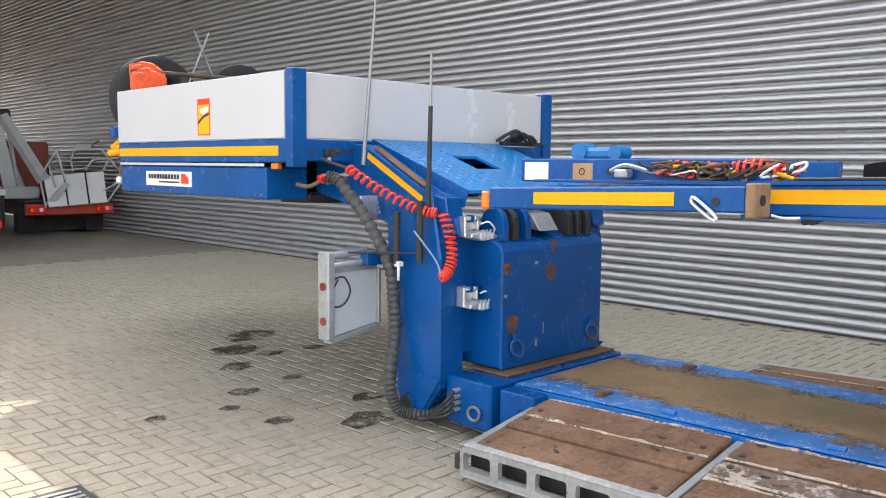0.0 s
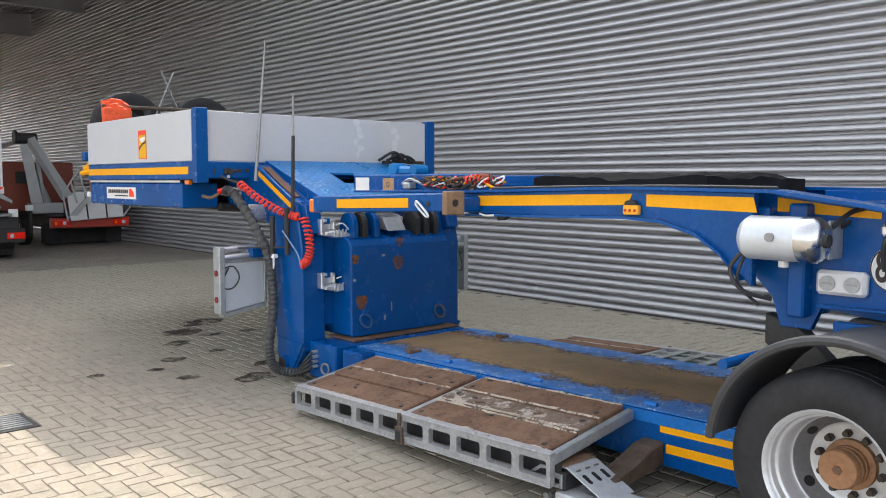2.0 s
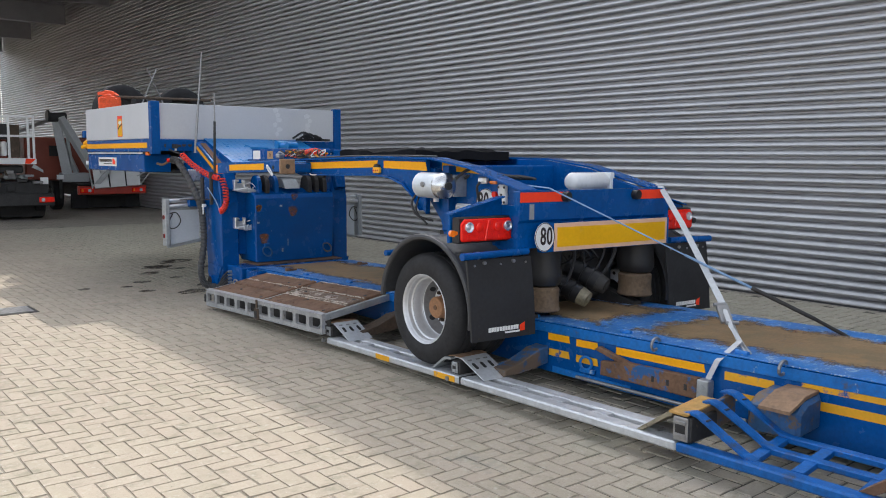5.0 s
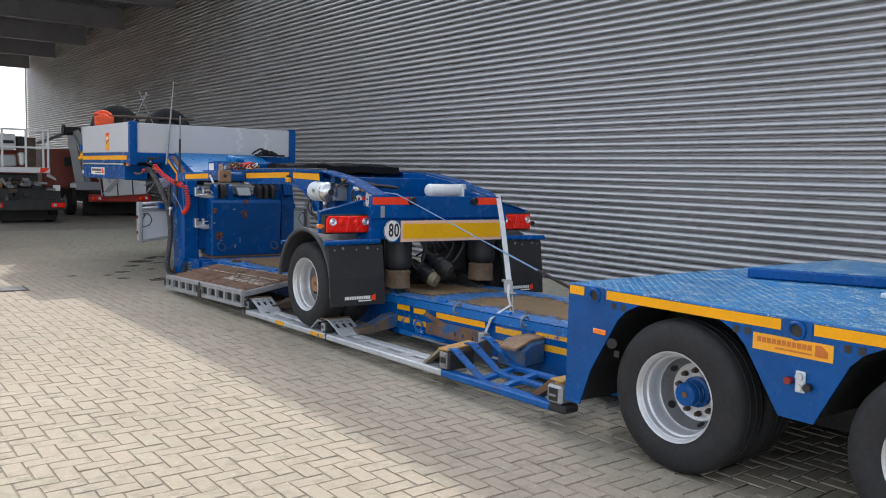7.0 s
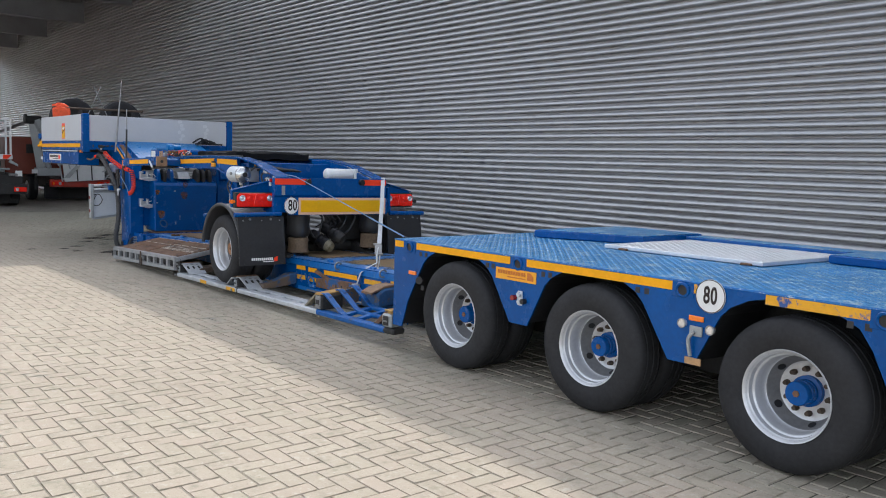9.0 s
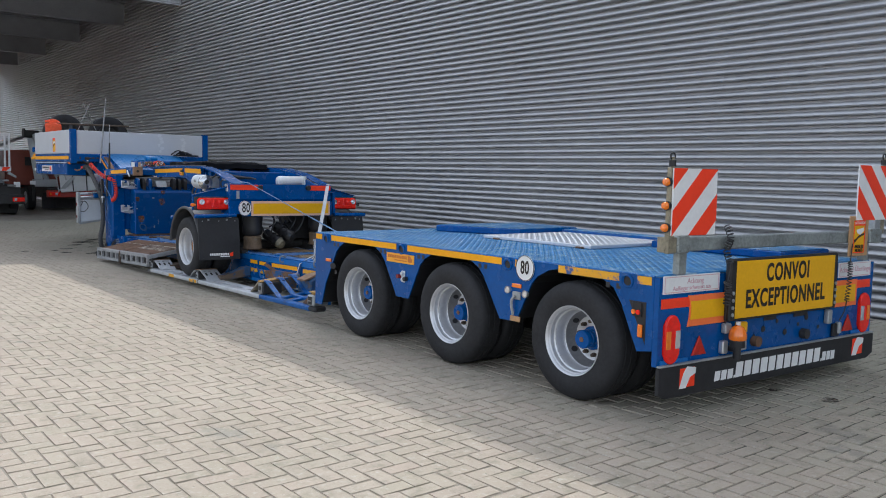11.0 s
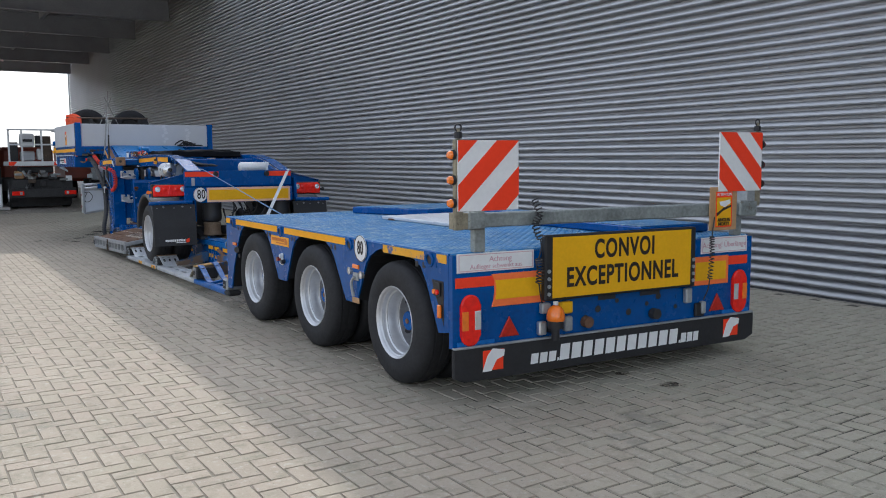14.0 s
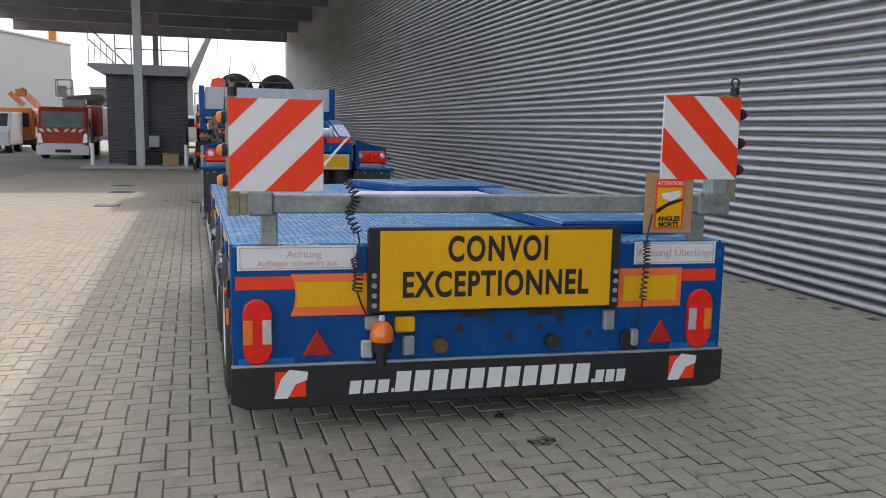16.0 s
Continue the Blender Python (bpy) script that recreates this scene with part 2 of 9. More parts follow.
INK = material("black_lettering", (0.02, 0.012, 0.01), 0.5, var=0.1)
FADED = material("faded_lettering", (0.62, 0.38, 0.42), 0.5, var=0.2)
CARD = material("plywood_card", (0.46, 0.27, 0.13), 0.7, var=0.2, bump=0.1)
HOSE_RED = material("red_coil_hose", (0.80, 0.055, 0.03), 0.35, var=0.12)
HOSE = material("grey_hose_sleeve", (0.062, 0.062, 0.063), 0.6, var=0.4, patch=20, bump=0.2)
CABLE = material("cable", (0.03, 0.03, 0.032), 0.5, var=0.2)
DECK_BLUE = material("scuffed_deck_blue", (0.012, 0.15, 0.46), 0.42, var=0.35, wear=(0.42, 0.52, 0.62), wear_amount=0.52, wear_scale=70, bump=0.2)
MORTAR = material("dried_mortar", (0.50, 0.43, 0.36), 0.9, var=0.35, bump=0.6, alpha=1.0)
RUST_SPOT = material("rust_bloom", (0.27, 0.105, 0.02), 0.85, var=0.4, patch=18, alpha=0.9)
HUB_METAL = material("weathered_hub", (0.33, 0.17, 0.085), 0.6, metal=0.3, var=0.3, wear=(0.16, 0.09, 0.05), wear_amount=0.4, wear_scale=20)
NUT_BROWN = material("brown_wheel_nut", (0.075, 0.055, 0.042), 0.7, metal=0.3, var=0.3)
LAMP_DARK = material("dark_red_lens", (0.22, 0.01, 0.01), 0.2, var=0.1, coat=0.5)
ZINC_STAINED = material("stained_zinc", (0.27, 0.24, 0.17), 0.6, metal=0.3, var=0.4, patch=14, wear=(0.12, 0.10, 0.07), wear_amount=0.4, wear_scale=18)
TARP = material("black_tarpaulin", (0.009, 0.009, 0.010), 0.88, spec=0.2, var=0.4, bump=0.4, bump_scale=25)
ORANGE_CLOTH = material("orange_plastic", (0.85, 0.10, 0.025), 0.5, var=0.25, patch=10)
FOIL = material("crinkled_white_foil", (0.67, 0.68, 0.70), 0.22, var=0.05, patch=20, bump=0.5, bump_scale=40)
STRAP = material("grey_webbing", (0.48, 0.50, 0.52), 0.7, var=0.15, bump=0.3, bump_scale=300)
STRAP_BLUE = material("blue_webbing", (0.20, 0.33, 0.52), 0.7, var=0.2)
AIRBAG = material("dusty_airbag", (0.155, 0.105, 0.065), 0.75, var=0.4, wear=(0.25, 0.19, 0.12), wear_amount=0.45, wear_scale=6)
WALLPAINT = material("silver_grey_sheet", (0.465, 0.467, 0.480), 0.36, metal=0.4, var=0.07, patch=0.4, grain=9)
WALLDARK = material("dark_grey_sheet", (0.085, 0.088, 0.095), 0.5, metal=0.1, var=0.1, patch=0.7)
ROOFGREY = material("painted_canopy_steel", (0.319, 0.325, 0.342), 0.55, var=0.2, patch=1.0)
CONCRETE = material("concrete", (0.36, 0.35, 0.33), 0.9, var=0.2, bump=0.3)
# last tint is raised for light bounced off the hall wall
PAVER = material("concrete_paver", (0.33, 0.300, 0.247), 0.9, var=0.30, grain=70, patch=0.35, bump=0.6, bump_scale=180, island=0.095, tints=((0.31, 0.305, 0.235), (0.375, 0.315, 0.265), (0.375, 0.302, 0.225), (0.41, 0.388, 0.295)), wear=(0.27, 0.25, 0.205), wear_amount=0.35, wear_scale=1.6, grime=(((0.20, 0.19, 0.14), 9.0, 0.52, 0.74), ((0.43, 0.39, 0.33), 22.0, 0.56, 0.70), ((0.50, 0.46, 0.39), 75.0, 0.63, 0.70), ((0.17, 0.155, 0.12), 55.0, 0.60, 0.70)))
# sand coloured light on the sunlit side, dark on the shaded hall side
JOINT = material("joint_sand", (0.11, 0.100, 0.076), 0.95, var=0.3, bump=0.4, tints=((0.11, 0.10, 0.076), (0.10, 0.092, 0.07), (0.40, 0.355, 0.285), (0.026, 0.026, 0.018)), lane_shade_at=(1.4, 2.9))
STAIN = material("oil_stain", (0.075, 0.058, 0.042), 0.8, var=0.3, patch=5, alpha=0.8)
TRUCK_RED = material("red_truck_paint", (0.46, 0.04, 0.022), 0.35, var=0.15, coat=0.4)
TRUCK_ORANGE = material("orange_truck_paint", (0.78, 0.22, 0.03), 0.4, var=0.12)
TRUCK_BROWN = material("faded_red_paint", (0.25, 0.055, 0.032), 0.5, var=0.2, patch=1.5)
TRUCK_WHITE = material("white_truck_paint", (0.72, 0.72, 0.72), 0.4, var=0.08)
GREY_BOOM = material("grey_boom_paint", (0.42, 0.43, 0.44), 0.45, var=0.15)
# grey-green reflection is put into the glass colour
GLASS_SKY = material("windscreen_reflection", (0.20, 0.235, 0.225), 0.12, var=0.35, patch=1.5, spec=0.8)
GLASS_DARK = material("dark_window_glass", (0.02, 0.025, 0.03), 0.06, var=0.2)
FARWALL = material("far_hall_cladding", (0.20, 0.207, 0.21), 0.6, var=0.08, patch=0.2)

# ---- building helpers ----
WORLD_AT = {}
YAW = {"rate": 0.0, "x": 0.0, "y0": 0.0, "run": 1.0, "sx": 1.0}      # how far a trailer's end stands askew, and its breadth


def askew(x, y):
    return YAW["rate"] * (x - YAW["x"]) * min(1.0, max(0.0, (YAW["y0"] - y) / YAW["run"]))


def thing(name, at, label, category, group="", kind=""):
    ob = new(name)
    ob.location = at
    ob.empty_display_size = 0.1
    WORLD_AT[ob] = Vector(at)
    return tagged(ob, label, category, group, kind)


def part(name, bm, mat, parent=None, label="", smooth=False, kind=""):
    """Links a bmesh, given in world coordinates, as one mesh with its origin in its middle."""
    me = bpy.data.meshes.new(name)
    bmesh.ops.recalc_face_normals(bm, faces=bm.faces[:])
    if YAW["sx"] != 1.0:
        for v in bm.verts:
            if v.co.x > 3.6:
                v.co.x = 3.6 + (v.co.x - 3.6) * YAW["sx"]
    if YAW["rate"]:
        for v in bm.verts:
            v.co.y += askew(v.co.x, v.co.y)
    lo = Vector([min(v.co[i] for v in bm.verts) for i in range(3)])
    hi = Vector([max(v.co[i] for v in bm.verts) for i in range(3)])
    mid = (lo + hi) / 2
    bmesh.ops.translate(bm, verts=bm.verts[:], vec=-mid)
    if smooth:
        for f in bm.faces:
            f.smooth = True
        for ed in bm.edges:
            if len(ed.link_faces) == 2 and ed.calc_face_angle(0) > 0.6:
                ed.smooth = False
    bm.to_mesh(me)
    bm.free()
    for m in mat if isinstance(mat, (list, tuple)) else (mat,):
        me.materials.append(m)
    ob = new(name, me)
    base = WORLD_AT.get(parent, Vector())
    ob.location = mid - base
    ob.parent = parent
    WORLD_AT[ob] = mid
    return tagged(ob, label, kind=kind)


def B():
    return bmesh.new()


def box(bm, x0, x1, y0, y1, z0, z1, bev=0.006, mi=0):
    vs = [bm.verts.new((x, y, z)) for x in (x0, x1) for y in (y0, y1) for z in (z0, z1)]
    fs = [bm.faces.new([vs[i] for i in q]) for q in ((0, 1, 3, 2), (4, 6, 7, 5), (0, 4, 5, 1), (2, 3, 7, 6), (0, 2, 6, 4), (1, 5, 7, 3))]
    for f in fs:
        f.material_index = mi
    small = min(abs(x1 - x0), abs(y1 - y0), abs(z1 - z0))
    bev = min(bev, small * 0.3)
    if bev > 0.0005:
        es = list({ed for f in fs for ed in f.edges})
        bmesh.ops.bevel(bm, geom=es, offset=bev, segments=1, affect="EDGES", material=mi)
    return bm


AX = {"x": (0, 1, 2), "y": (1, 0, 2), "z": (2, 0, 1)}


def prism(bm, pts, axis, a0, a1, bev=0.0, mi=0):
    """A polygon in the plane across axis (the two others in xyz order), drawn out from a0 to a1."""
    k, i, j = AX[axis]

    def vert(p, q):
        c = [0, 0, 0]
        c[k], c[i], c[j] = q, p[0], p[1]
        return bm.verts.new(c)
    lo = [vert(p, a0) for p in pts]
    hi = [vert(p, a1) for p in pts]
    fs = [bm.faces.new(lo), bm.faces.new(hi[::-1])]
    n = len(pts)
    for s in range(n):
        fs.append(bm.faces.new((lo[s], lo[(s + 1) % n], hi[(s + 1) % n], hi[s])))
    for f in fs:
        f.material_index = mi
    if bev:
        bmesh.ops.bevel(bm, geom=list({ed for f in fs[:2] for ed in f.edges}), offset=bev, segments=1, affect="EDGES", material=mi)
    return bm


def rod(bm, p0, p1, r, seg=12, r1=None, caps=True, mi=0):
    p0, p1 = Vector(p0), Vector(p1)
    d = p1 - p0
    q = d.to_track_quat("Z", "Y").to_matrix()
    r1 = r if r1 is None else r1
    rings = []
    for p, rr in ((p0, r), (p1, r1)):
        rings.append([bm.verts.new(p + q @ Vector((rr * math.cos(2 * math.pi * s / seg), rr * math.sin(2 * math.pi * s / seg), 0))) for s in range(seg)])
    fs = [bm.faces.new((rings[0][s], rings[0][(s + 1) % seg], rings[1][(s + 1) % seg], rings[1][s])) for s in range(seg)]
    if caps:
        fs += [bm.faces.new(rings[0][::-1]), bm.faces.new(rings[1])]
    for f in fs:
        f.material_index = mi
    return bm


def smooth_path(pts, steps=8):
    """Points on a smooth curve through pts."""
    pts = [Vector(p) for p in pts]
    out = []
    n = len(pts)
    for i in range(n - 1):
        a_, b_, c_, d_ = pts[max(i - 1, 0)], pts[i], pts[i + 1], pts[min(i + 2, n - 1)]
        for s in range(steps):
            t = s / steps
            out.append(0.5 * (2 * b_ + (c_ - a_) * t + (2 * a_ - 5 * b_ + 4 * c_ - d_) * t * t + (3 * b_ - a_ - 3 * c_ + d_) * t ** 3))
    out.append(pts[-1])
    return out


def tube(bm, pts, r, seg=8, rfun=None, mi=0):
    """A round tube along a list of points."""
    pts = [Vector(p) for p in pts]
    up = Vector((0.3, 0.2, 0.93)).normalized()
    rings = []
    for i, p in enumerate(pts):
        d = (pts[min(i + 1, len(pts) - 1)] - pts[max(i - 1, 0)]).normalized()
        s_ = d.cross(up)
        if s_.length < 0.05:
            s_ = d.cross(Vector((1, 0, 0)))
        s_.normalize()
        up = s_.cross(d).normalized()
        rr = rfun(i) if rfun else r
        rings.append([bm.verts.new(p + rr * (math.cos(2 * math.pi * k / seg) * s_ + math.sin(2 * math.pi * k / seg) * up)) for k in range(seg)])
    fs = []
    for q0, q1 in zip(rings, rings[1:]):
        fs += [bm.faces.new((q0[k], q0[(k + 1) % seg], q1[(k + 1) % seg], q1[k])) for k in range(seg)]
    fs += [bm.faces.new(rings[0][::-1]), bm.faces.new(rings[-1])]
    for f in fs:
        f.material_index = mi
    return bm


def coil(pts, turns, r, per=10, steps=12):
    """Points of a helix wound round a smooth curve."""
    base = smooth_path(pts, steps)
    n = turns * per
    out, up = [], Vector((0.1, 0.95, 0.2)).normalized()
    for i in range(n + 1):
        t = i / n * (len(base) - 1)
        k = min(int(t), len(base) - 2)
        p = base[k].lerp(base[k + 1], t - k)
        d = (base[k + 1] - base[k]).normalized()
        s_ = d.cross(up).normalized()
        u_ = s_.cross(d)
        an = 2 * math.pi * i / per
        out.append(p + r * (math.cos(an) * s_ + math.sin(an) * u_))
    return out


def lathe(bm, prof, centre, seg=48, mi=0, axis="x"):
    """Turns a profile of (along, radius) round an axis through centre."""
    c = Vector(centre)
    rings = []
    for al, rr in prof:
        ring = []
        for s in range(seg):
            an = 2 * math.pi * s / seg
            o = {"x": (al, rr * math.cos(an), rr * math.sin(an)), "y": (rr * math.cos(an), al, rr * math.sin(an)), "z": (rr * math.cos(an), rr * math.sin(an), al)}[axis]
            ring.append(bm.verts.new(c + Vector(o)))
        rings.append(ring)
    for q0, q1 in zip(rings, rings[1:]):
        for s in range(seg):
            f = bm.faces.new((q0[s], q0[(s + 1) % seg], q1[(s + 1) % seg], q1[s]))
            f.material_index = mi
    return bm


def ring_torus(bm, centre, axis, R, r, seg=20, mi=0, squash=1.0):
    c, ax = Vector(centre), Vector(axis).normalized()
    s_ = ax.orthogonal().normalized()
    t_ = ax.cross(s_)
    pts = [c + R * (math.cos(2 * math.pi * k / seg) * s_ + squash * math.sin(2 * math.pi * k / seg) * t_) for k in range(seg + 1)]
    return tube(bm, pts, r, 6, mi=mi)


def lettering(name, words, height, at, rot, mat, parent, squeeze=1.0, bold=0.0, align="CENTER", depth=0.001, spacing=1.0, shear=0.0, width=0.0):
    """Words in the built-in font, turned into one mesh; at is the middle of the line."""
    cu = bpy.data.curves.new(name, "FONT")
    cu.body, cu.size, cu.extrude, cu.offset, cu.align_x, cu.align_y, cu.space_character, cu.shear = words, height * 1.38, depth, bold, align, "CENTER", spacing, shear
    tmp = bpy.data.objects.new(name, cu)
    scene.collection.objects.link(tmp)
    bpy.context.view_layer.update()
    me = bpy.data.meshes.new_from_object(tmp.evaluated_get(bpy.context.evaluated_depsgraph_get()))
    bpy.data.objects.remove(tmp)
    bpy.data.curves.remove(cu)
    if width:
        xs_ = [v.co.x for v in me.vertices]
        squeeze = width / (max(xs_) - min(xs_))
    me.transform(Matrix.Diagonal((squeeze, 1, 1, 1)))
    me.materials.clear()
    me.materials.append(mat)
    ob = new(name, me)
    ob.parent = parent
    if YAW["rate"] and rot[2] == 0:
        at = (at[0], at[1] + askew(at[0], at[1]), at[2])
        rot = (rot[0], rot[1], math.degrees(math.atan(YAW["rate"])))
    ob.matrix_local = Matrix.Translation(Vector(at) - WORLD_AT.get(parent, Vector())) @ Euler([radians(v) for v in rot]).to_matrix().to_4x4()
    WORLD_AT[ob] = Vector(at)
    return ob


def bars(bm, rows, axis, a0, a1):
    """Plain bars that stand for small writing: rows of (u0, u1, v0, v1) across axis."""
    for u0, u1, v0, v1 in rows:
        prism(bm, [(u0, v0), (u1, v0), (u1, v1), (u0, v1)], axis, a0, a1)
    return bm

# ---- ground ----
PX0, PX1, PY0, PY1 = -1.6, 8.35, -13.2, 14.0    # stretch of pavement laid stone by stone


def far_pavement():
    m = bpy.data.materials.new("far_paving")
    m.use_nodes = True
    nt = m.node_tree
    lk = nt.links.new
    bsdf = nt.nodes["Principled BSDF"]
    geo = nt.nodes.new("ShaderNodeNewGeometry")
    br = nt.nodes.new("ShaderNodeTexBrick")
    br.inputs["Scale"].default_value = 1.0
    br.inputs["Brick Width"].default_value, br.inputs["Row Height"].default_value = 0.212, 0.107
    br.inputs["Mortar Size"].default_value = 0.006
    br.inputs["Color1"].default_value, br.inputs["Color2"].default_value = (0.36, 0.325, 0.27, 1), (0.29, 0.26, 0.215, 1)
    br.inputs["Mortar"].default_value = (0.13, 0.11, 0.085, 1)
    lk(geo.outputs["Position"], br.inputs["Vector"])
    n = nt.nodes.new("ShaderNodeTexNoise")
    n.inputs["Scale"].default_value, n.inputs["Detail"].default_value = 0.35, 6
    lk(geo.outputs["Position"], n.inputs["Vector"])
    hsv = nt.nodes.new("ShaderNodeHueSaturation")
    mr = nt.nodes.new("ShaderNodeMapRange")
    mr.inputs[1].default_value, mr.inputs[2].default_value, mr.inputs[3].default_value, mr.inputs[4].default_value = 0.3, 0.7, 0.75, 1.15
    lk(n.outputs[0], mr.inputs[0])
    lk(mr.outputs[0], hsv.inputs["Value"])
    lk(br.outputs[0], hsv.inputs["Color"])
    lk(hsv.outputs[0], bsdf.inputs["Base Color"])
    bsdf.inputs["Roughness"].default_value = 0.9
    return m


def gz(x, y):
    """Height of the yard: it falls gently away from the hall, and is level under the canopy."""
    return (-0.055 + 0.06 * min(1.0, max(0.0, (x - 3.2) / 2.4))) * min(1.0, max(0.0, (PY1 - y) / 4))


FARPAVE = far_pavement()
bm = B()
# the sheet lies a little lower under the laid stones
xs = [-400, PX0] + [3.2 + 0.48 * k for k in range(6)] + [PX1, 400]
ys = [-400, PY0] + [PY1 - 4 + 0.5 * k for k in range(9)] + [600]
for i in range(len(xs) - 1):
    for j in range(len(ys) - 1):
        low = 0 < i < len(xs) - 2 and 0 < j < len(ys) - 2
        dz = 0.0055 if low else 0.004
        f = bm.faces.new([bm.verts.new((x, y, gz(x, y) - dz)) for x, y in ((xs[i], ys[j]), (xs[i + 1], ys[j]), (xs[i + 1], ys[j + 1]), (xs[i], ys[j + 1]))])
        f.material_index = 1 if low else 0
ground = part("ground", bm, (FARPAVE, JOINT))
tagged(ground, "sand-coloured brick paving of the yard, worn and dusty", "ground", kind="structure")

# ---- hall wall with horizontal ribs ----
WALL_X, WALL_H, WALL_END, RIB = 8.45, 9.0, 39.6, 0.1
prof = []
for k in range(-1, int((WALL_H - 0.10) / RIB)):
    z = 0.10 + RIB * k
    prof += [(WALL_X + 0.115, z - 0.006), (WALL_X + 0.115, z + 0.020), (WALL_X + 0.018, z + 0.023), (WALL_X + 0.005, z + 0.029), (WALL_X, z + 0.039), (WALL_X + 0.002, z + 0.049), (WALL_X + 0.008, z + 0.060), (WALL_X + 0.018, z + 0.071), (WALL_X + 0.034, z + 0.081), (WALL_X + 0.065, z + 0.088), (WALL_X + 0.112, z + 0.090)]
bm = B()
ys = [-60.0] + [-24 + 6 * k for k in range(11)] + [WALL_END]
cols = [[bm.verts.new((x, y, zz)) for x, zz in prof] for y in ys]
for c0, c1 in zip(cols, cols[1:]):
    for k in range(len(prof) - 1):
        bm.faces.new((c0[k], c1[k], c1[k + 1], c0[k + 1]))
wall = part("wall_east", bm, WALLPAINT, label="silver-grey hall wall of horizontal ribbed steel sheet", smooth=False)
tagged(wall, category="wall", kind="structure")
bm = B()
box(bm, WALL_X + 0.125, WALL_X + 30, -60, WALL_END, -0.02, WALL_H - 0.02, 0)
tagged(part("hall_body", bm, WALLDARK), "dark core of the hall behind its cladding", "building", kind="structure")
bm = B()
box(bm, WALL_X + 0.03, WALL_X + 0.11, -60, WALL_END, -0.02, 0.028, 0.004)
tagged(part("wall_plinth", bm, WALLDARK), "low dark plinth under the ribbed wall", "plinth", kind="structure")
bm = B()
box(bm, WALL_X - 0.03, WALL_X + 0.2, -60, WALL_END, WALL_H - 0.02, WALL_H + 0.1, 0.01)
tagged(part("wall_coping", bm, ROOFGREY), "grey sheet coping along the hall roof", "trim", kind="structure")
bm = B()
box(bm, WALL_X - 0.02, WALL_X + 0.039, WALL_END - 0.12, WALL_END + 0.01, 0.085, WALL_H - 0.03, 0.004)
tagged(part("wall_corner_trim", bm, WALLPAINT), "silver corner flashing at the hall's end", "trim", kind="structure")

# ---- canopy ----
CY0, CY1, CX0, CZ = 12.6, 38.5, -6.2, 6.35
bm = B()
z0, z1 = CZ + 0.75, CZ + 0.85
n = int((WALL_X - CX0) / 0.12)
pts = []
for k in range(n):
    x = CX0 + k * 0.12
    pts += [(x, z0), (x + 0.05, z0), (x + 0.06, z0 + 0.05), (x + 0.11, z0 + 0.05)]
pts += [(WALL_X - 0.01, z0), (WALL_X - 0.01, z1 + 0.06), (CX0, z1 + 0.06)]
prism(bm, pts, "y", CY0, CY1)
tagged(part("ceiling_canopy", bm, ROOFGREY), "grey trapezoidal sheet roof of the yard canopy", "canopy roof", kind="structure")
for k, y in enumerate((CY0 + 0.1, 17.6, 22.7, 27.8, 32.9, CY1 - 0.15)):
    bm = B()
    prism(bm, [(y - 0.11, CZ), (y + 0.11, CZ), (y + 0.11, CZ + 0.03), (y + 0.012, CZ + 0.045), (y + 0.012, CZ + 0.69), (y + 0.11, CZ + 0.71), (y + 0.11, z0 - 0.003), (y - 0.11, z0 - 0.003),
               (y - 0.11, CZ + 0.71), (y - 0.012, CZ + 0.69), (y - 0.012, CZ + 0.045), (y - 0.11, CZ + 0.03)], "x", CX0, WALL_X - 0.02)
    tagged(part("canopy_beam", bm, ROOFGREY), "grey steel beam under the canopy roof", "beam", "canopy beams", "structure")
for x in (CX0 + 0.1, -2.4, 1.34, 5.0):
    bm = B()
    box(bm, x - 0.07, x + 0.07, CY0, CY1, CZ + 0.5, CZ + 0.74, 0)
    tagged(part("canopy_purlin", bm, ROOFGREY), "grey purlin under the canopy roof", "beam", "canopy purlins", "structure")
bm = B()
zz = CZ - 0.02
pts = []
while zz < CZ + 1.2:
    pts += [(CY0 - 0.03, zz), (CY0 - 0.03, zz + 0.04), (CY0 - 0.055, zz + 0.05), (CY0 - 0.055, zz + 0.09)]
    zz += 0.1
pts += [(CY0 - 0.002, zz), (CY0 - 0.002, CZ - 0.02)]
prism(bm, pts, "x", CX0, WALL_X - 0.03)
tagged(part("canopy_fascia", bm, WALLPAINT), "ribbed silver fascia of the canopy", "fascia", kind="structure")
for y in (16.3, 31.0):
    bm = B()
    box(bm, 1.20, 1.46, y - 0.13, y + 0.13, 0, CZ + 0.5, 0.01)
    tagged(part("canopy_column", bm, GREY_BOOM), "grey steel column carrying the canopy", "column", "canopy columns", "structure")

# ---- low-loader trailer: shared pieces ----
C = 4.42                      # middle line of the trailer


def mx(x):
    return 2 * C - x


def tilt(bm, slope, y0):
    for v in bm.verts:
        v.co.z += slope * (v.co.y - y0)
    return bm


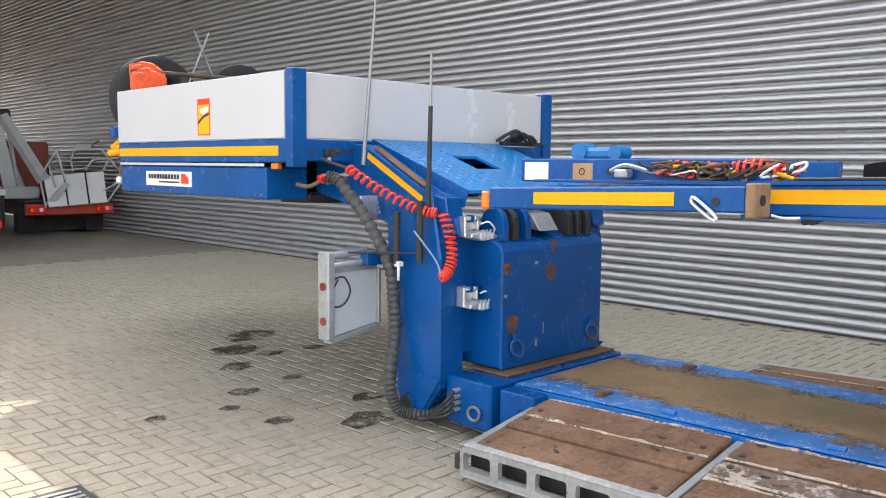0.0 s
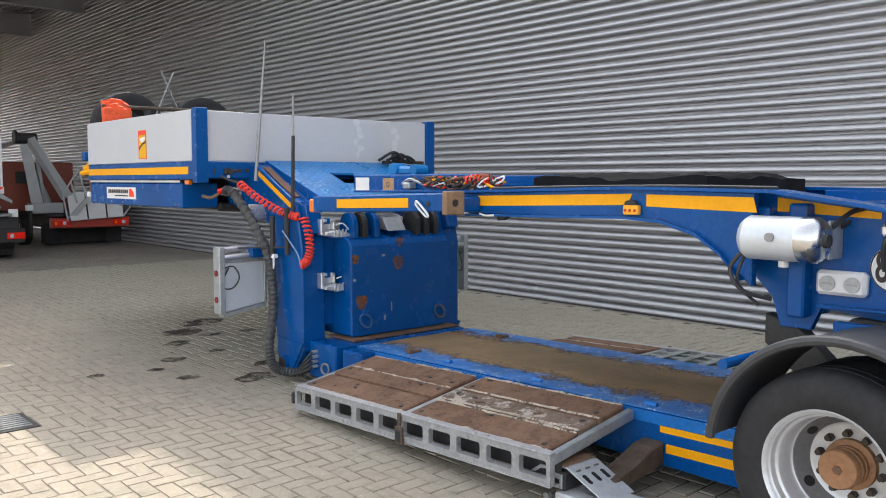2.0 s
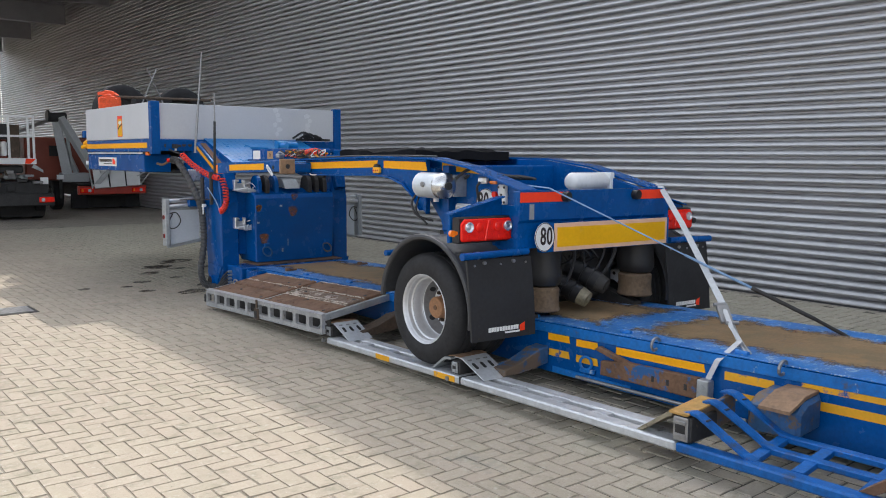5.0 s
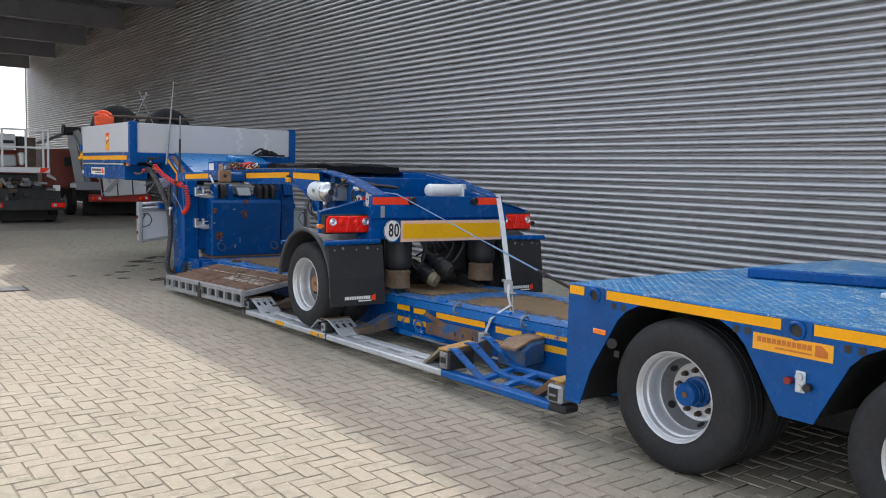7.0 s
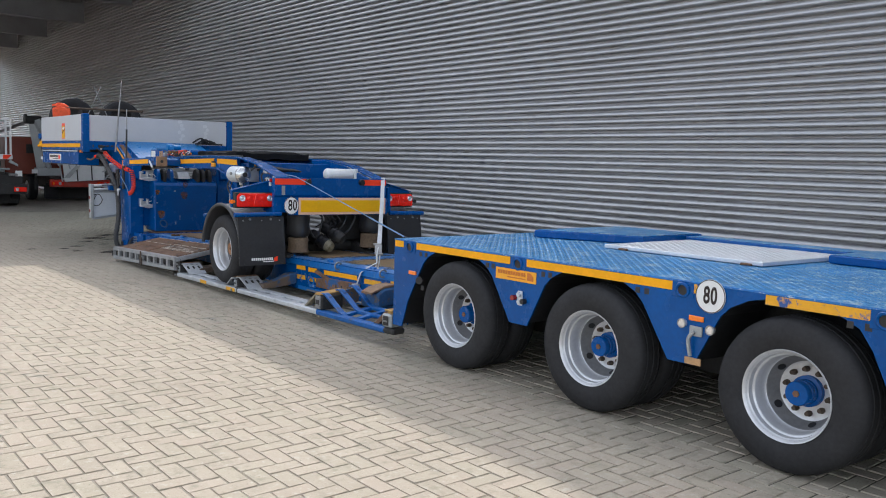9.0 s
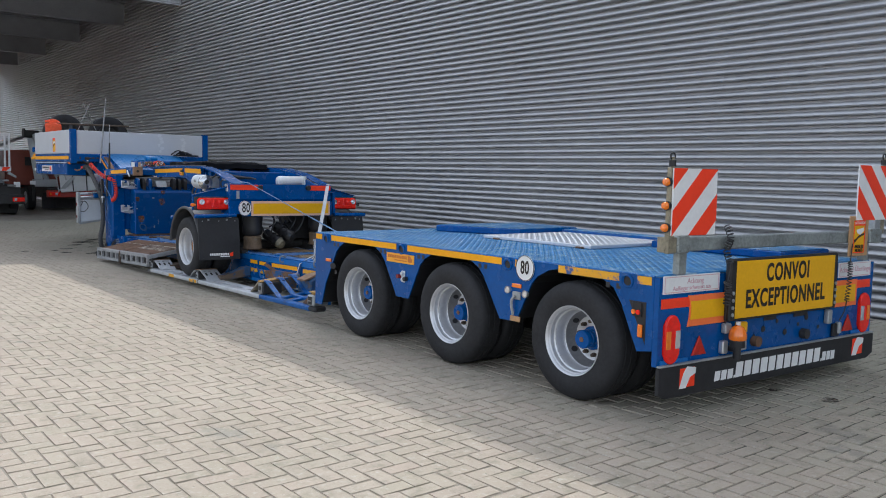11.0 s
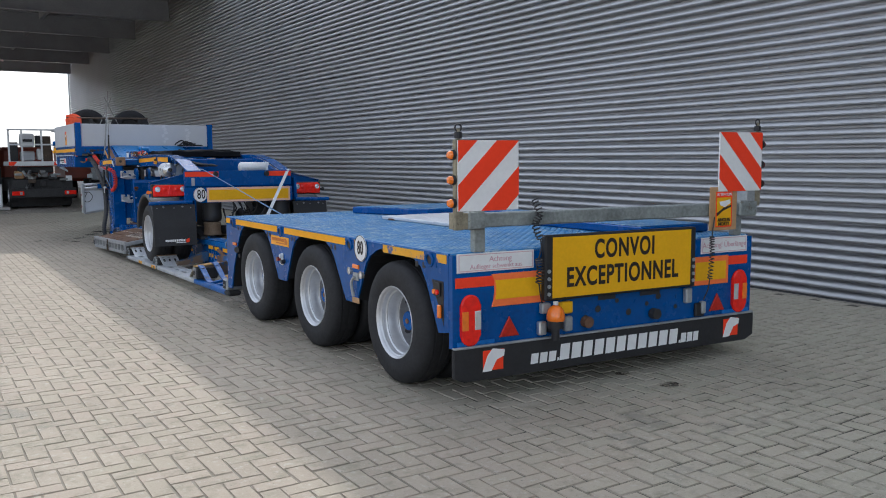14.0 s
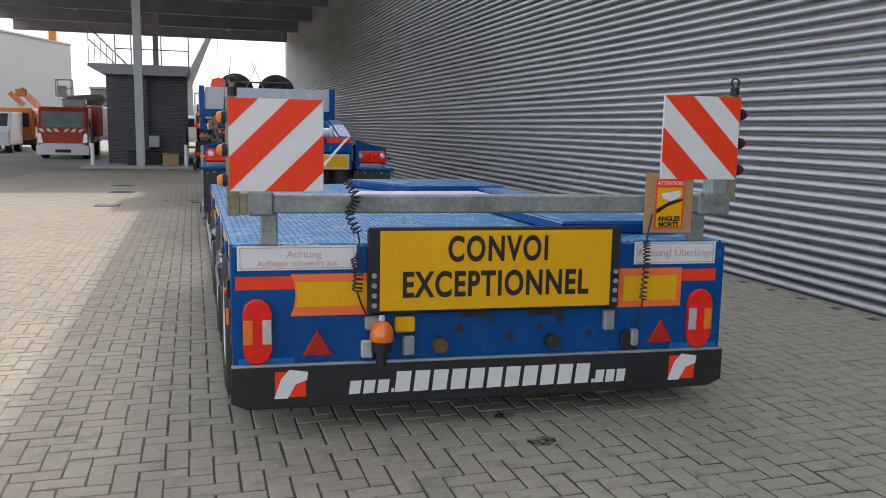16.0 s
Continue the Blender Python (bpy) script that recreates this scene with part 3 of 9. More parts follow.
def wheel(parent, x, y, zc, R, s, hub_mat, dual=True, hub=1.0, rim_scale=1.0, nut_mat=None):
    """Road wheel with a deep dish; its outer face lies at x, s = +1 when the inside of the vehicle is towards +x."""
    k0 = R / 0.40
    k = k0 * rim_scale
    rim = B()
    prof = [(0.010, 0.236), (-0.002, 0.244), (-0.004, 0.249), (0.0, 0.2515), (0.005, 0.249), (0.007, 0.241), (0.022, 0.236), (0.028, 0.229), (0.048, 0.226), (0.056, 0.2245), (0.060, 0.217),
            (0.064, 0.2145), (0.068, 0.2165), (0.074, 0.214), (0.115, 0.209), (0.138, 0.207), (0.143, 0.2035), (0.148, 0.2055), (0.153, 0.201)]
    lathe(rim, [(s * al, rr * k) for al, rr in prof], (x, y, zc), 48)
    lathe(rim, [(s * 0.0, 0.247 * k), (s * 0.02, 0.243 * k), (s * 0.24, 0.236 * k), (s * 0.24, 0.20 * k)], (x, y, zc), 40)
    w = part("wheel", rim, RIM, parent, smooth=True)
    t = B()
    lathe(t, [(s * al, rr * k) for al, rr in [(0.153, 0.2015), (0.157, 0.198), (0.162, 0.197), (0.226, 0.163)]], (x, y, zc), 48)
    part("wheel_disc", t, RIM_SHADED, w, smooth=True)
    t = B()
    lathe(t, [(s * al, rr * k) for al, rr in [(0.224, 0.164), (0.227, 0.159), (0.229, 0.15), (0.229, 0.05)]], (x, y, zc), 40)
    part("wheel_flange", t, RIM, w, smooth=True)
    t = B()
    pr = [(0.01, 0.236), (-0.004, 0.262), (-0.012, 0.30), (-0.010, 0.335), (0.002, 0.368), (0.018, 0.388), (0.040, 0.397), (0.062, 0.400),
          (0.064, 0.395), (0.074, 0.395), (0.076, 0.4005), (0.116, 0.401), (0.118, 0.395), (0.130, 0.395), (0.132, 0.401), (0.168, 0.4005), (0.170, 0.394), (0.18, 0.394), (0.182, 0.399), (0.205, 0.394), (0.228, 0.38), (0.244, 0.355), (0.25, 0.31), (0.24, 0.25)]
    lo_, hi_ = 0.236 * k, 0.36 * k0
    pr = [(al, rr * k0 if rr >= 0.36 else lo_ + (rr - 0.236) / 0.124 * (hi_ - lo_)) for al, rr in pr]
    lathe(t, [(s * al, rr) for al, rr in pr], (x, y, zc), 56)
    part("tyre", t, RUBBER, w, smooth=True)
    if dual:
        t = B()
        lathe(t, [(s * (al + 0.262), rr) for al, rr in pr], (x, y, zc), 48)
        part("tyre", t, RUBBER, w, smooth=True)
    h = B()
    r_ = 0.078 * k * hub
    lathe(h, [(s * 0.23, r_ * 1.3), (s * 0.205, r_ * 1.28), (s * 0.20, r_ * 1.02), (s * 0.185, r_), (s * 0.182, r_ * 0.94), (s * 0.172, r_ * 0.94), (s * 0.169, r_), (s * 0.152, r_), (s * 0.149, r_ * 0.94), (s * 0.140, r_ * 0.94),
              (s * 0.137, r_), (s * 0.112, r_), (s * 0.104, r_ * 0.93), (s * 0.104, 0.0)], (x, y, zc), 28)
    part("hub", h, hub_mat, w, smooth=True)
    d = B()
    rod(d, (x + s * 0.098, y, zc), (x + s * 0.105, y, zc), 0.019, 6)
    part("hub_cap", d, RUST, w)
    for q in range(10):
        an = 2 * math.pi * (q + 0.3) / 10
        nb = B()
        yc, z_ = y + 0.122 * k * math.cos(an), zc + 0.122 * k * math.sin(an)
        rod(nb, (x + s * 0.230, yc, z_), (x + s * 0.205, yc, z_), 0.0165, 6)
        rod(nb, (x + s * 0.206, yc, z_), (x + s * 0.192, yc, z_), 0.013, 8)
        part("wheel_nut", nb, nut_mat or DARK, w)
    for q in range(5):
        an = 2 * math.pi * (q + 0.02) / 5 + math.pi
        rad = Vector((0, math.cos(an), math.sin(an)))
        p = Vector((x + s * 0.194, y, zc)) + rad * 0.180 * k
        n_ = (Vector((-s * 0.47, 0, 0)) - rad * 0.88).normalized()
        nb = B()
        rod(nb, p - n_ * 0.004, p + n_ * 0.0025, 0.023, 16)
        part("hand_hole", nb, BLACK, w)
    return w


def lamp_cluster(parent, x0, x1, y, z0, z1, deep=0.07):
    """Rear lamp facing -y: dark housing, red body and round clear lenses."""
    bm = B()
    box(bm, x0 - 0.012, x1 + 0.012, y, y + deep, z0 - 0.012, z1 + 0.012, 0.008)
    lamp = part("rear_lamp", bm, BLACK, parent)
    w_ = x1 - x0
    zm = (z0 + z1) / 2
    bm = B()
    prism(bm, [(x0 + 0.012, z0), (x1 - 0.012, z0), (x1, z0 + 0.015), (x1, z1 - 0.03), (x1 - 0.03, z1), (x0 + 0.03, z1), (x0, z1 - 0.03), (x0, z0 + 0.015)], "y", y - 0.022, y - 0.001, 0.007)
    shell = part("red_lens", bm, RED_LENS, lamp)
    for q in (0.13, 0.87):
        bm = B()
        xc = x0 + w_ * q
        lathe(bm, [(0.0, 0.034), (-0.012, 0.036), (-0.014, 0.030), (-0.006, 0.020), (-0.010, 0.008), (-0.011, 0.0)], (xc, y - 0.0225, zm + 0.022), 22, axis="y")
        part("reversing_lens", bm, CLEAR, shell, "clear round lens", smooth=True)
    for q in (0.33, 0.68):
        bm = B()
        xc = x0 + w_ * q
        lathe(bm, [(0.0, 0.034), (-0.008, 0.033), (-0.013, 0.022), (-0.015, 0.0)], (xc, y - 0.0225, zm + 0.02), 20, axis="y")
        part("bulb_lens", bm, RED_LENS, shell, smooth=True)
    bm = B()
    prism(bm, [(x0 + w_ * 0.42, z0 + 0.008), (x0 + w_ * 0.58, z0 + 0.008), (x0 + w_ * 0.52, z1 - 0.01), (x0 + w_ * 0.48, z1 - 0.01)], "y", y - 0.036, y - 0.0225, 0.005)
    part("triangle_facet", bm, RED_LENS, shell)
    for q in (0.20, 0.80):
        bm = B()
        box(bm, x0 + w_ * (q - 0.11), x0 + w_ * (q + 0.11), y - 0.030, y - 0.0225, z0 + 0.012, z0 + 0.045, 0.007)
        part("lower_facet", bm, RED_LENS, shell)
    return lamp


def speed_disc(parent, centre, r, facing, digits="80", size=1.02):
    """Round white speed plate with a dark rim; facing 'x' looks to -x, 'y' to -y."""
    x, y, z_ = centre
    d = Vector((-1, 0, 0)) if facing == "x" else Vector((0, -1, 0))
    c = Vector(centre)
    bm = B()
    rod(bm, c, c + d * 0.004, r, 36)
    disc = part("speed_disc", bm, SIGN_WHITE, parent, "round white plate reading 80")
    bm = B()
    s_ = Vector((0, 1, 0)) if facing == "x" else Vector((1, 0, 0))
    pts = [c + d * 0.005 + r * 0.965 * (math.cos(2 * math.pi * q / 36) * s_ + math.sin(2 * math.pi * q / 36) * Vector((0, 0, 1))) for q in range(37)]
    tube(bm, pts, r * 0.025, 6)
    part("rim_line", bm, INK, disc)
    rot = (90, 0, -90) if facing == "x" else (90, 0, 0)
    lettering("numerals", digits, r * size, c + d * 0.006, rot, INK, disc, squeeze=0.62, bold=0.003, spacing=1.1)
    return disc


def maker_plate(parent, u0, u1, v0, v1, axis, a, face, ink, plate_mat, tag=RED_TAPE, n=11):
    """A maker's plate: the name stands as a row of plain upright bars, the emblem as a small block."""
    s = -1
    bm = B()
    prism(bm, [(u0, v0), (u1, v0), (u1, v1), (u0, v1)], axis, a, a + s * 0.004)
    pl = part("maker_plate", bm, plate_mat, parent)
    w_, h_ = u1 - u0, v1 - v0
    fl = face
    bm = B()
    lo, hi = (0.06, 0.76)
    for k in range(n):
        p0, p1 = lo + (hi - lo) * k / n, lo + (hi - lo) * (k + 0.78) / n
        if fl < 0:
            p0, p1 = 1 - p1, 1 - p0
        prism(bm, [(u0 + w_ * p0, v0 + h_ * 0.48), (u0 + w_ * p1, v0 + h_ * 0.48), (u0 + w_ * p1, v0 + h_ * 0.8), (u0 + w_ * p0, v0 + h_ * 0.8)], axis, a + s * 0.0045, a + s * 0.006)
    p0, p1 = (0.3, 0.75) if fl > 0 else (0.25, 0.7)
    prism(bm, [(u0 + w_ * p0, v0 + h_ * 0.22), (u0 + w_ * p1, v0 + h_ * 0.22), (u0 + w_ * p1, v0 + h_ * 0.32), (u0 + w_ * p0, v0 + h_ * 0.32)], axis, a + s * 0.0045, a + s * 0.006)
    part("plain_bars", bm, ink, pl)
    p0, p1 = (0.79, 0.94) if fl > 0 else (0.06, 0.21)
    bm = B()
    prism(bm, [(u0 + w_ * p0, v0 + h_ * 0.2), (u0 + w_ * p1, v0 + h_ * 0.2), (u0 + w_ * p1, v0 + h_ * 0.86), (u0 + w_ * (p0 + p1) / 2, v0 + h_ * 0.86), (u0 + w_ * p0, v0 + h_ * 0.55)], axis, a + s * 0.0045, a + s * 0.006)
    part("emblem_block", bm, tag, pl)
    return pl


def warning_sticker(parent, axis, a, u0, u1, v0, v1, fl=1):
    """Blind-spot warning sticker: red head, yellow field with a black wedge and bars."""
    s = -1
    w_, h_ = u1 - u0, v1 - v0
    f = (lambda p: u0 + w_ * p) if fl > 0 else (lambda p: u1 - w_ * p)
    g = lambda p: v0 + h_ * p
    bm = B()
    prism(bm, [(u0, v0), (u1, v0), (u1, v1), (u0, v1)], axis, a, a + s * 0.002)
    st = part("warning_sticker", bm, SIGN_YELLOW, parent, "yellow blind-spot warning sticker with a red head")
    bm = B()
    prism(bm, [(u0, g(0.84)), (u1, g(0.84)), (u1, v1), (u0, v1)], axis, a + s * 0.0025, a + s * 0.004)
    for p0, p1, q0, q1 in ((0, 0.05, 0, 0.84), (0.95, 1, 0, 0.84), (0.05, 0.95, 0, 0.03)):
        prism(bm, [(f(p0), g(q0)), (f(p1), g(q0)), (f(p1), g(q1)), (f(p0), g(q1))], axis, a + s * 0.0025, a + s * 0.004)
    part("red_head", bm, SIGN_RED, st)
    bm = B()
    prism(bm, [(f(0.06), g(0.4)), (f(0.5), g(0.55)), (f(0.94), g(0.62)), (f(0.94), g(0.56)), (f(0.45), g(0.46)), (f(0.06), g(0.3))], axis, a + s * 0.0025, a + s * 0.004)
    part("black_wedge", bm, INK, st)
    bm = B()
    prism(bm, [(f(0.25), g(0.62)), (f(0.55), g(0.56)), (f(0.9), g(0.68)), (f(0.85), g(0.78)), (f(0.5), g(0.74)), (f(0.2), g(0.72))], axis, a + s * 0.0042, a + s * 0.005)
    part("vehicle_outline", bm, SIGN_WHITE, st)
    return st


# ---- gooseneck ----
GX0, GX1, GY0, GY1 = 3.10, 5.74, 4.50, 7.12
goose = thing("gooseneck", (C, 5.4, 0), "blue low-loader gooseneck with white dropside boards", "trailer gooseneck")
# upper deck frame
bm = B()
box(bm, GX0 + 0.004, GX0 + 0.09, GY0 + 0.02, GY1, 1.63, 1.785, 0.008)
part("side_rail", bm, BLUE, goose)
bm = B()
box(bm, GX1 - 0.09, GX1 - 0.004, GY0 + 0.02, GY1, 1.63, 1.785, 0.008)
part("side_rail", bm, BLUE, goose)
bm = B()
box(bm, GX0 + 0.094, GX1 - 0.094, GY0 + 0.02, GY0 + 0.1, 1.64, 1.785, 0.008)
rr_ = part("rear_rail", bm, BLUE, goose)
for x, w_, h_ in ((3.265, 0.012, 0.05), (3.50, 0.024, 0.036), (3.575, 0.024, 0.036), (5.05, 0.024, 0.036), (5.2, 0.024, 0.036)):
    bm = B()
    prism(bm, [(x - w_, 1.725), (x + w_, 1.725), (x + w_, 1.725 - h_ * 0.6), (x, 1.725 - h_), (x - w_, 1.725 - h_ * 0.6)], "y", GY0 + 0.0195, GY0 + 0.0175)
    part("rail_hole", bm, DARK, rr_)
for x in (3.39, 3.66):
    bm = B()
    rod(bm, (x, GY0 + 0.019, 1.70), (x, GY0 - 0.03, 1.70), 0.026, 12)
    box(bm, x - 0.045, x - 0.02, GY0 - 0.02, GY0 + 0.018, 1.675, 1.725, 0.005)
    rod(bm, (x + 0.02, GY0 - 0.01, 1.705), (x + 0.06, GY0 - 0.02, 1.705), 0.014, 10)
    part("rail_valve", bm, DARK if x < 3.5 else STEEL, rr_)
bm = B()
box(bm, 3.38, 3.405, GY0 + 0.012, GY0 + 0.0195, 1.645, 1.67, 0)
part("valve_tag", bm, SIGN_WHITE, rr_)
bm = B()
box(bm, GX0 + 0.094, GX1 - 0.094, GY0 + 0.104, GY1 - 0.01, 1.74, 1.776, 0)
part("deck_floor", bm, TREAD, goose)
for x in (3.9, 4.42, 4.94):
    bm = B()
    box(bm, x - 0.06, x + 0.06, GY0 + 0.104, GY1 - 0.03, 1.42, 1.738, 0.01)
    part("deck_beam", bm, DARK, goose)
bm = B()
prism(bm, [(GY0 + 0.18, 1.675), (GY1 - 0.02, 1.675), (GY1 - 0.02, 1.74), (GY0 + 0.18, 1.74)], "x", GX0 + 0.0035, GX0 + 0.001)
part("yellow_tape", bm, YELLOW, goose)
# boards
for nm, a in (("left", (GX0, GX0 + 0.03, GY0 + 0.108, GY1, 1.79, 2.222)), ("right", (GX1 - 0.03, GX1, GY0 + 0.14, GY1, 1.79, 2.222)),
              ("rear", (GX0 + 0.11, GX1 - 0.1, GY0 + 0.03, GY0 + 0.06, 1.79, 2.215)), ("front", (GX0 + 0.034, GX1 - 0.034, GY1 - 0.03, GY1, 1.79, 2.222))):
    bm = B()
    box(bm, *a, 0.004)
    part("dropside_board", bm, WHITE, goose)
# paler patches paint the mottled sheen of dented foil
for k in range(11):
    x, z_ = (4.76 if k < 6 else 5.22) + 0.03 * math.sin(2.3 * k), 1.84 + 0.062 * (k % 6)
    w_ = 0.035 + 0.03 * abs(math.sin(1.7 * k))
    bm = B()
    prism(bm, [(x, z_), (x + w_, z_ + 0.012), (x + w_ * 1.2, z_ + 0.045), (x + w_ * 0.6, z_ + 0.07), (x - 0.012, z_ + 0.05)], "y", GY0 + 0.0275, GY0 + 0.0295)
    part("peeling_foil", bm, FOIL, goose)
for x0, x1 in ((GX0 - 0.004, GX0 + 0.100), (GX1 - 0.098, GX1 + 0.004)):
    bm = B()
    prism(bm, [(x0, GY0), (x1, GY0), (x1, GY0 + 0.085), (x1 - 0.02, GY0 + 0.105), (x0 + 0.02, GY0 + 0.105), (x0, GY0 + 0.085)], "z", 1.60, 2.235, 0.006)
    part("corner_post", bm, BLUE, goose)
warning_sticker(goose, "x", GX0 - 0.0005, 5.55, 5.73, 1.825, 2.09, fl=-1)
# storage box under the left side
bm = B()
box(bm, GX0 + 0.012, GX0 + 0.36, 4.85, GY1 - 0.01, 1.38, 1.60, 0.012)
locker = part("side_locker", bm, BLUE, goose)
bm = B()
box(bm, GX0 + 0.004, GX0 + 0.011, 4.86, GY1 - 0.02, 1.603, 1.622, 0.001)
part("white_line", bm, WHITE, locker)
maker_plate(locker, 5.86, 6.62, 1.44, 1.555, "x", GX0 + 0.0115, -1, INK, SIGN_WHITE)
for y in (4.9, 4.97, 6.2, 6.5, 7.0):
    bm = B()
    rod(bm, (GX0 + 0.012, y, 1.41), (GX0 + 0.007, y, 1.41), 0.008, 8)
    part("rivet", bm, STEEL, locker)
bm = B()
box(bm, GX1 - 0.36, GX1 - 0.012, 4.85, GY1 - 0.01, 1.38, 1.60, 0.012)
part("side_locker", bm, BLUE, goose)
bm = B()
box(bm, 3.5, 5.3, 4.9, 6.9, 1.36, 1.419, 0.02)
rod(bm, (4.42, 6.0, 1.30), (4.42, 6.0, 1.37), 0.35, 24)
part("coupling_plate", bm, DARK, goose)
bm = B()
box(bm, GX0 + 0.02, GX0 + 0.06, 4.72, 4.80, 1.585, 1.628, 0.006)
part("side_marker_lamp", bm, AMBER, goose, "amber side marker lamp")
# sloping neck: two flanks, tread plate with a hatch, and the yellow strip
for x0, x1 in ((3.60, 3.74), (mx(3.74), mx(3.60))):
    bm = B()
    prism(bm, [(4.62, 1.77), (4.40, 1.755), (3.80, 1.45), (3.62, 1.42), (3.58, 1.20), (3.80, 1.10), (4.30, 1.30), (4.95, 1.42), (4.95, 1.73), (4.66, 1.73)], "x", x0, x1, 0.008)
    part("neck_flank", bm, BLUE, goose)
bm = B()
prism(bm, [(4.36, 1.705), (3.82, 1.425), (3.83, 1.385), (4.37, 1.665)], "x", 3.5995, 3.597)
part("yellow_tape", bm, YELLOW, goose)
bm = B()
for x0, x1, y0, y1 in ((3.745, 4.21, 0, 1), (4.21, 4.47, 0, 0.32), (4.21, 4.47, 0.60, 1), (4.47, mx(3.745), 0, 1)):
    ya, yb = 4.49 - 0.93 * y0, 4.49 - 0.93 * y1
    za, zb = 1.80 - 0.33 * y0, 1.80 - 0.33 * y1
    prism(bm, [(ya, za), (yb, zb), (yb, zb - 0.02), (ya, za - 0.02)], "x", x0, x1)
# raised tread studs
for i in range(20):
    for j in range(17):
        fx, fy = (i + 0.5) / 20, (j + 0.5) / 17
        x, y, z_ = 3.76 + 1.32 * fx, 4.47 - 0.89 * fy, 1.793 - 0.316 * fy
        if 4.19 < x < 4.49 and 0.29 < fy < 0.63:
            continue
        dx, dy = (0.022, 0.006) if (i + j) % 2 else (0.006, 0.022)
        q = [bm.verts.new((x + sx * dx, y + sy * dy, z_ + sy * dy * 0.355 + 0.001)) for sx, sy in ((-1, -1), (1, -1), (1, 1), (-1, 1))]
        p_ = bm.verts.new((x, y, z_ + 0.005))
        for k in range(4):
            bm.faces.new((q[k], q[(k + 1) % 4], p_))
part("tread_plate", bm, TREAD, goose, "blue tread plate with a square hatch")
for x0 in (3.7405, mx(3.7445)):
    bm = B()
    prism(bm, [(4.49, 1.797), (3.56, 1.467), (3.60, 1.36), (4.49, 1.62)], "x", x0, x0 + 0.004)
    part("plate_skirt", bm, BLUE, goose)
bm = B()
box(bm, 4.1, 4.7, 3.9, 4.45, 1.46, 1.48, 0)
part("hatch_floor", bm, TREAD, goose)
bm = B()
prism(bm, [(4.34, 1.739), (3.86, 1.494), (3.86, 1.486), (4.34, 1.731)], "x", 3.635, 3.70)
part("dirty_guide_strip", bm, RUST, goose)
# towers left and right, with the cross block between them
for side in (0, 1):
    f = (lambda x: x) if side == 0 else mx
    bm = B()
    prism(bm, [(3.70, 1.43), (3.62, 1.05), (3.62, 0.24), (3.75, 0.06), (3.95, 0.04), (4.02, 0.30), (4.10, 0.85), (4.12, 1.32)], "x", f(3.56), f(3.78), 0.012)
    tw = part("lifting_leg", bm, BLUE, goose)
    bm = B()
    prism(bm, [(3.60, 0.30), (3.78, 0.04), (3.93, 0.02), (4.0, 0.20), (3.98, 0.32)], "x", f(3.545), f(3.56), 0.004)
    part("foot_plate", bm, BLUE, tw)
    bm = B()
    rod(bm, (f(3.546), 3.87, 0.11), (f(3.515), 3.87, 0.11), 0.062, 24)
    pn = part("pivot_pin", bm, BLUE, tw, smooth=True)
    bm = B()
    rod(bm, (f(3.516), 3.87, 0.11), (f(3.508), 3.87, 0.11), 0.05, 20)
    for k in range(4):
        an = k * math.pi / 2 + 0.4
        rod(bm, (f(3.512), 3.87 + 0.028 * math.cos(an), 0.11 + 0.028 * math.sin(an)), (f(3.503), 3.87 + 0.028 * math.cos(an), 0.11 + 0.028 * math.sin(an)), 0.01, 8)
    part("pin_cover", bm, DARK, pn)
    bm = B()
    box(bm, f(3.78) if side == 0 else f(3.90), f(3.90) if side == 0 else f(3.78), 3.66, 3.98, 0.42, 1.25, 0.01)
    part("leg_web", bm, BLUE, goose)
bm = B()
prism(bm, [(3.40, 0.345), (3.40, 1.09), (3.43, 1.135), (3.60, 1.20), (3.98, 1.20), (3.98, 0.5), (3.80, 0.345)], "x", 3.885, mx(3.885), 0.012)
for v in bm.verts:
    if v.co.z < 0.37 and v.co.x > 4.9:
        v.co.x -= 0.03
blk = part("cross_block", bm, BLUE, goose, "deep blue steel block with rust spots")
for x, z_, r in ((3.99, 0.62, 0.055), (4.38, 0.93, 0.055), (3.93, 0.98, 0.035), (4.40, 1.10, 0.04)):
    bm = B()
    pts = [(x + r * (1 + 0.25 * math.sin(3 * q)) * math.cos(q), z_ + 1.35 * r * (1 + 0.2 * math.cos(2 * q)) * math.sin(q)) for q in [2 * math.pi * k / 14 for k in range(14)]]
    prism(bm, pts, "y", 3.3998, 3.3985)
    part("rust_spot", bm, RUST_SPOT, blk)
for x, z_, w_, h_ in ((4.2, 0.99, 0.035, 0.02), (4.22, 0.45, 0.02, 0.045), (3.905, 0.80, 0.03, 0.02), (4.3, 0.52, 0.008, 0.08)):
    bm = B()
    prism(bm, [(x, z_), (x + w_, z_), (x + w_, z_ + h_), (x, z_ + h_)], "y", 3.3998, 3.3985)
    part("chipped_spot", bm, GALV, blk)
for x in (4.02, 4.83):
    bm = B()
    ring_torus(bm, (x, 3.378, 0.47), (0.15, 1, 0), 0.046, 0.010, 20, squash=1.35)
    part("lashing_ring", bm, DIRTY_BLUE, blk)
    bm = B()
    box(bm, x - 0.035, x + 0.035, 3.372, 3.399, 0.52, 0.565, 0.006)
    part("ring_bracket", bm, BLUE, blk)
for x in (3.95, 4.05, 4.17, 4.62, 4.72, mx(3.95) - 0.06):
    bm = B()
    pts = [(3.45, 1.15), (3.45, 1.24)] + [(3.55 - 0.10 * math.cos(q), 1.26 + 0.10 * math.sin(q)) for q in [k * math.pi / 8 for k in range(1, 8)]] + [(3.65, 1.24), (3.66, 1.15)]
    prism(bm, pts, "x", x, x + 0.05, 0.006)
    part("cheek_plate", bm, BLUE if x in (3.95, 4.17) else DARK, goose)
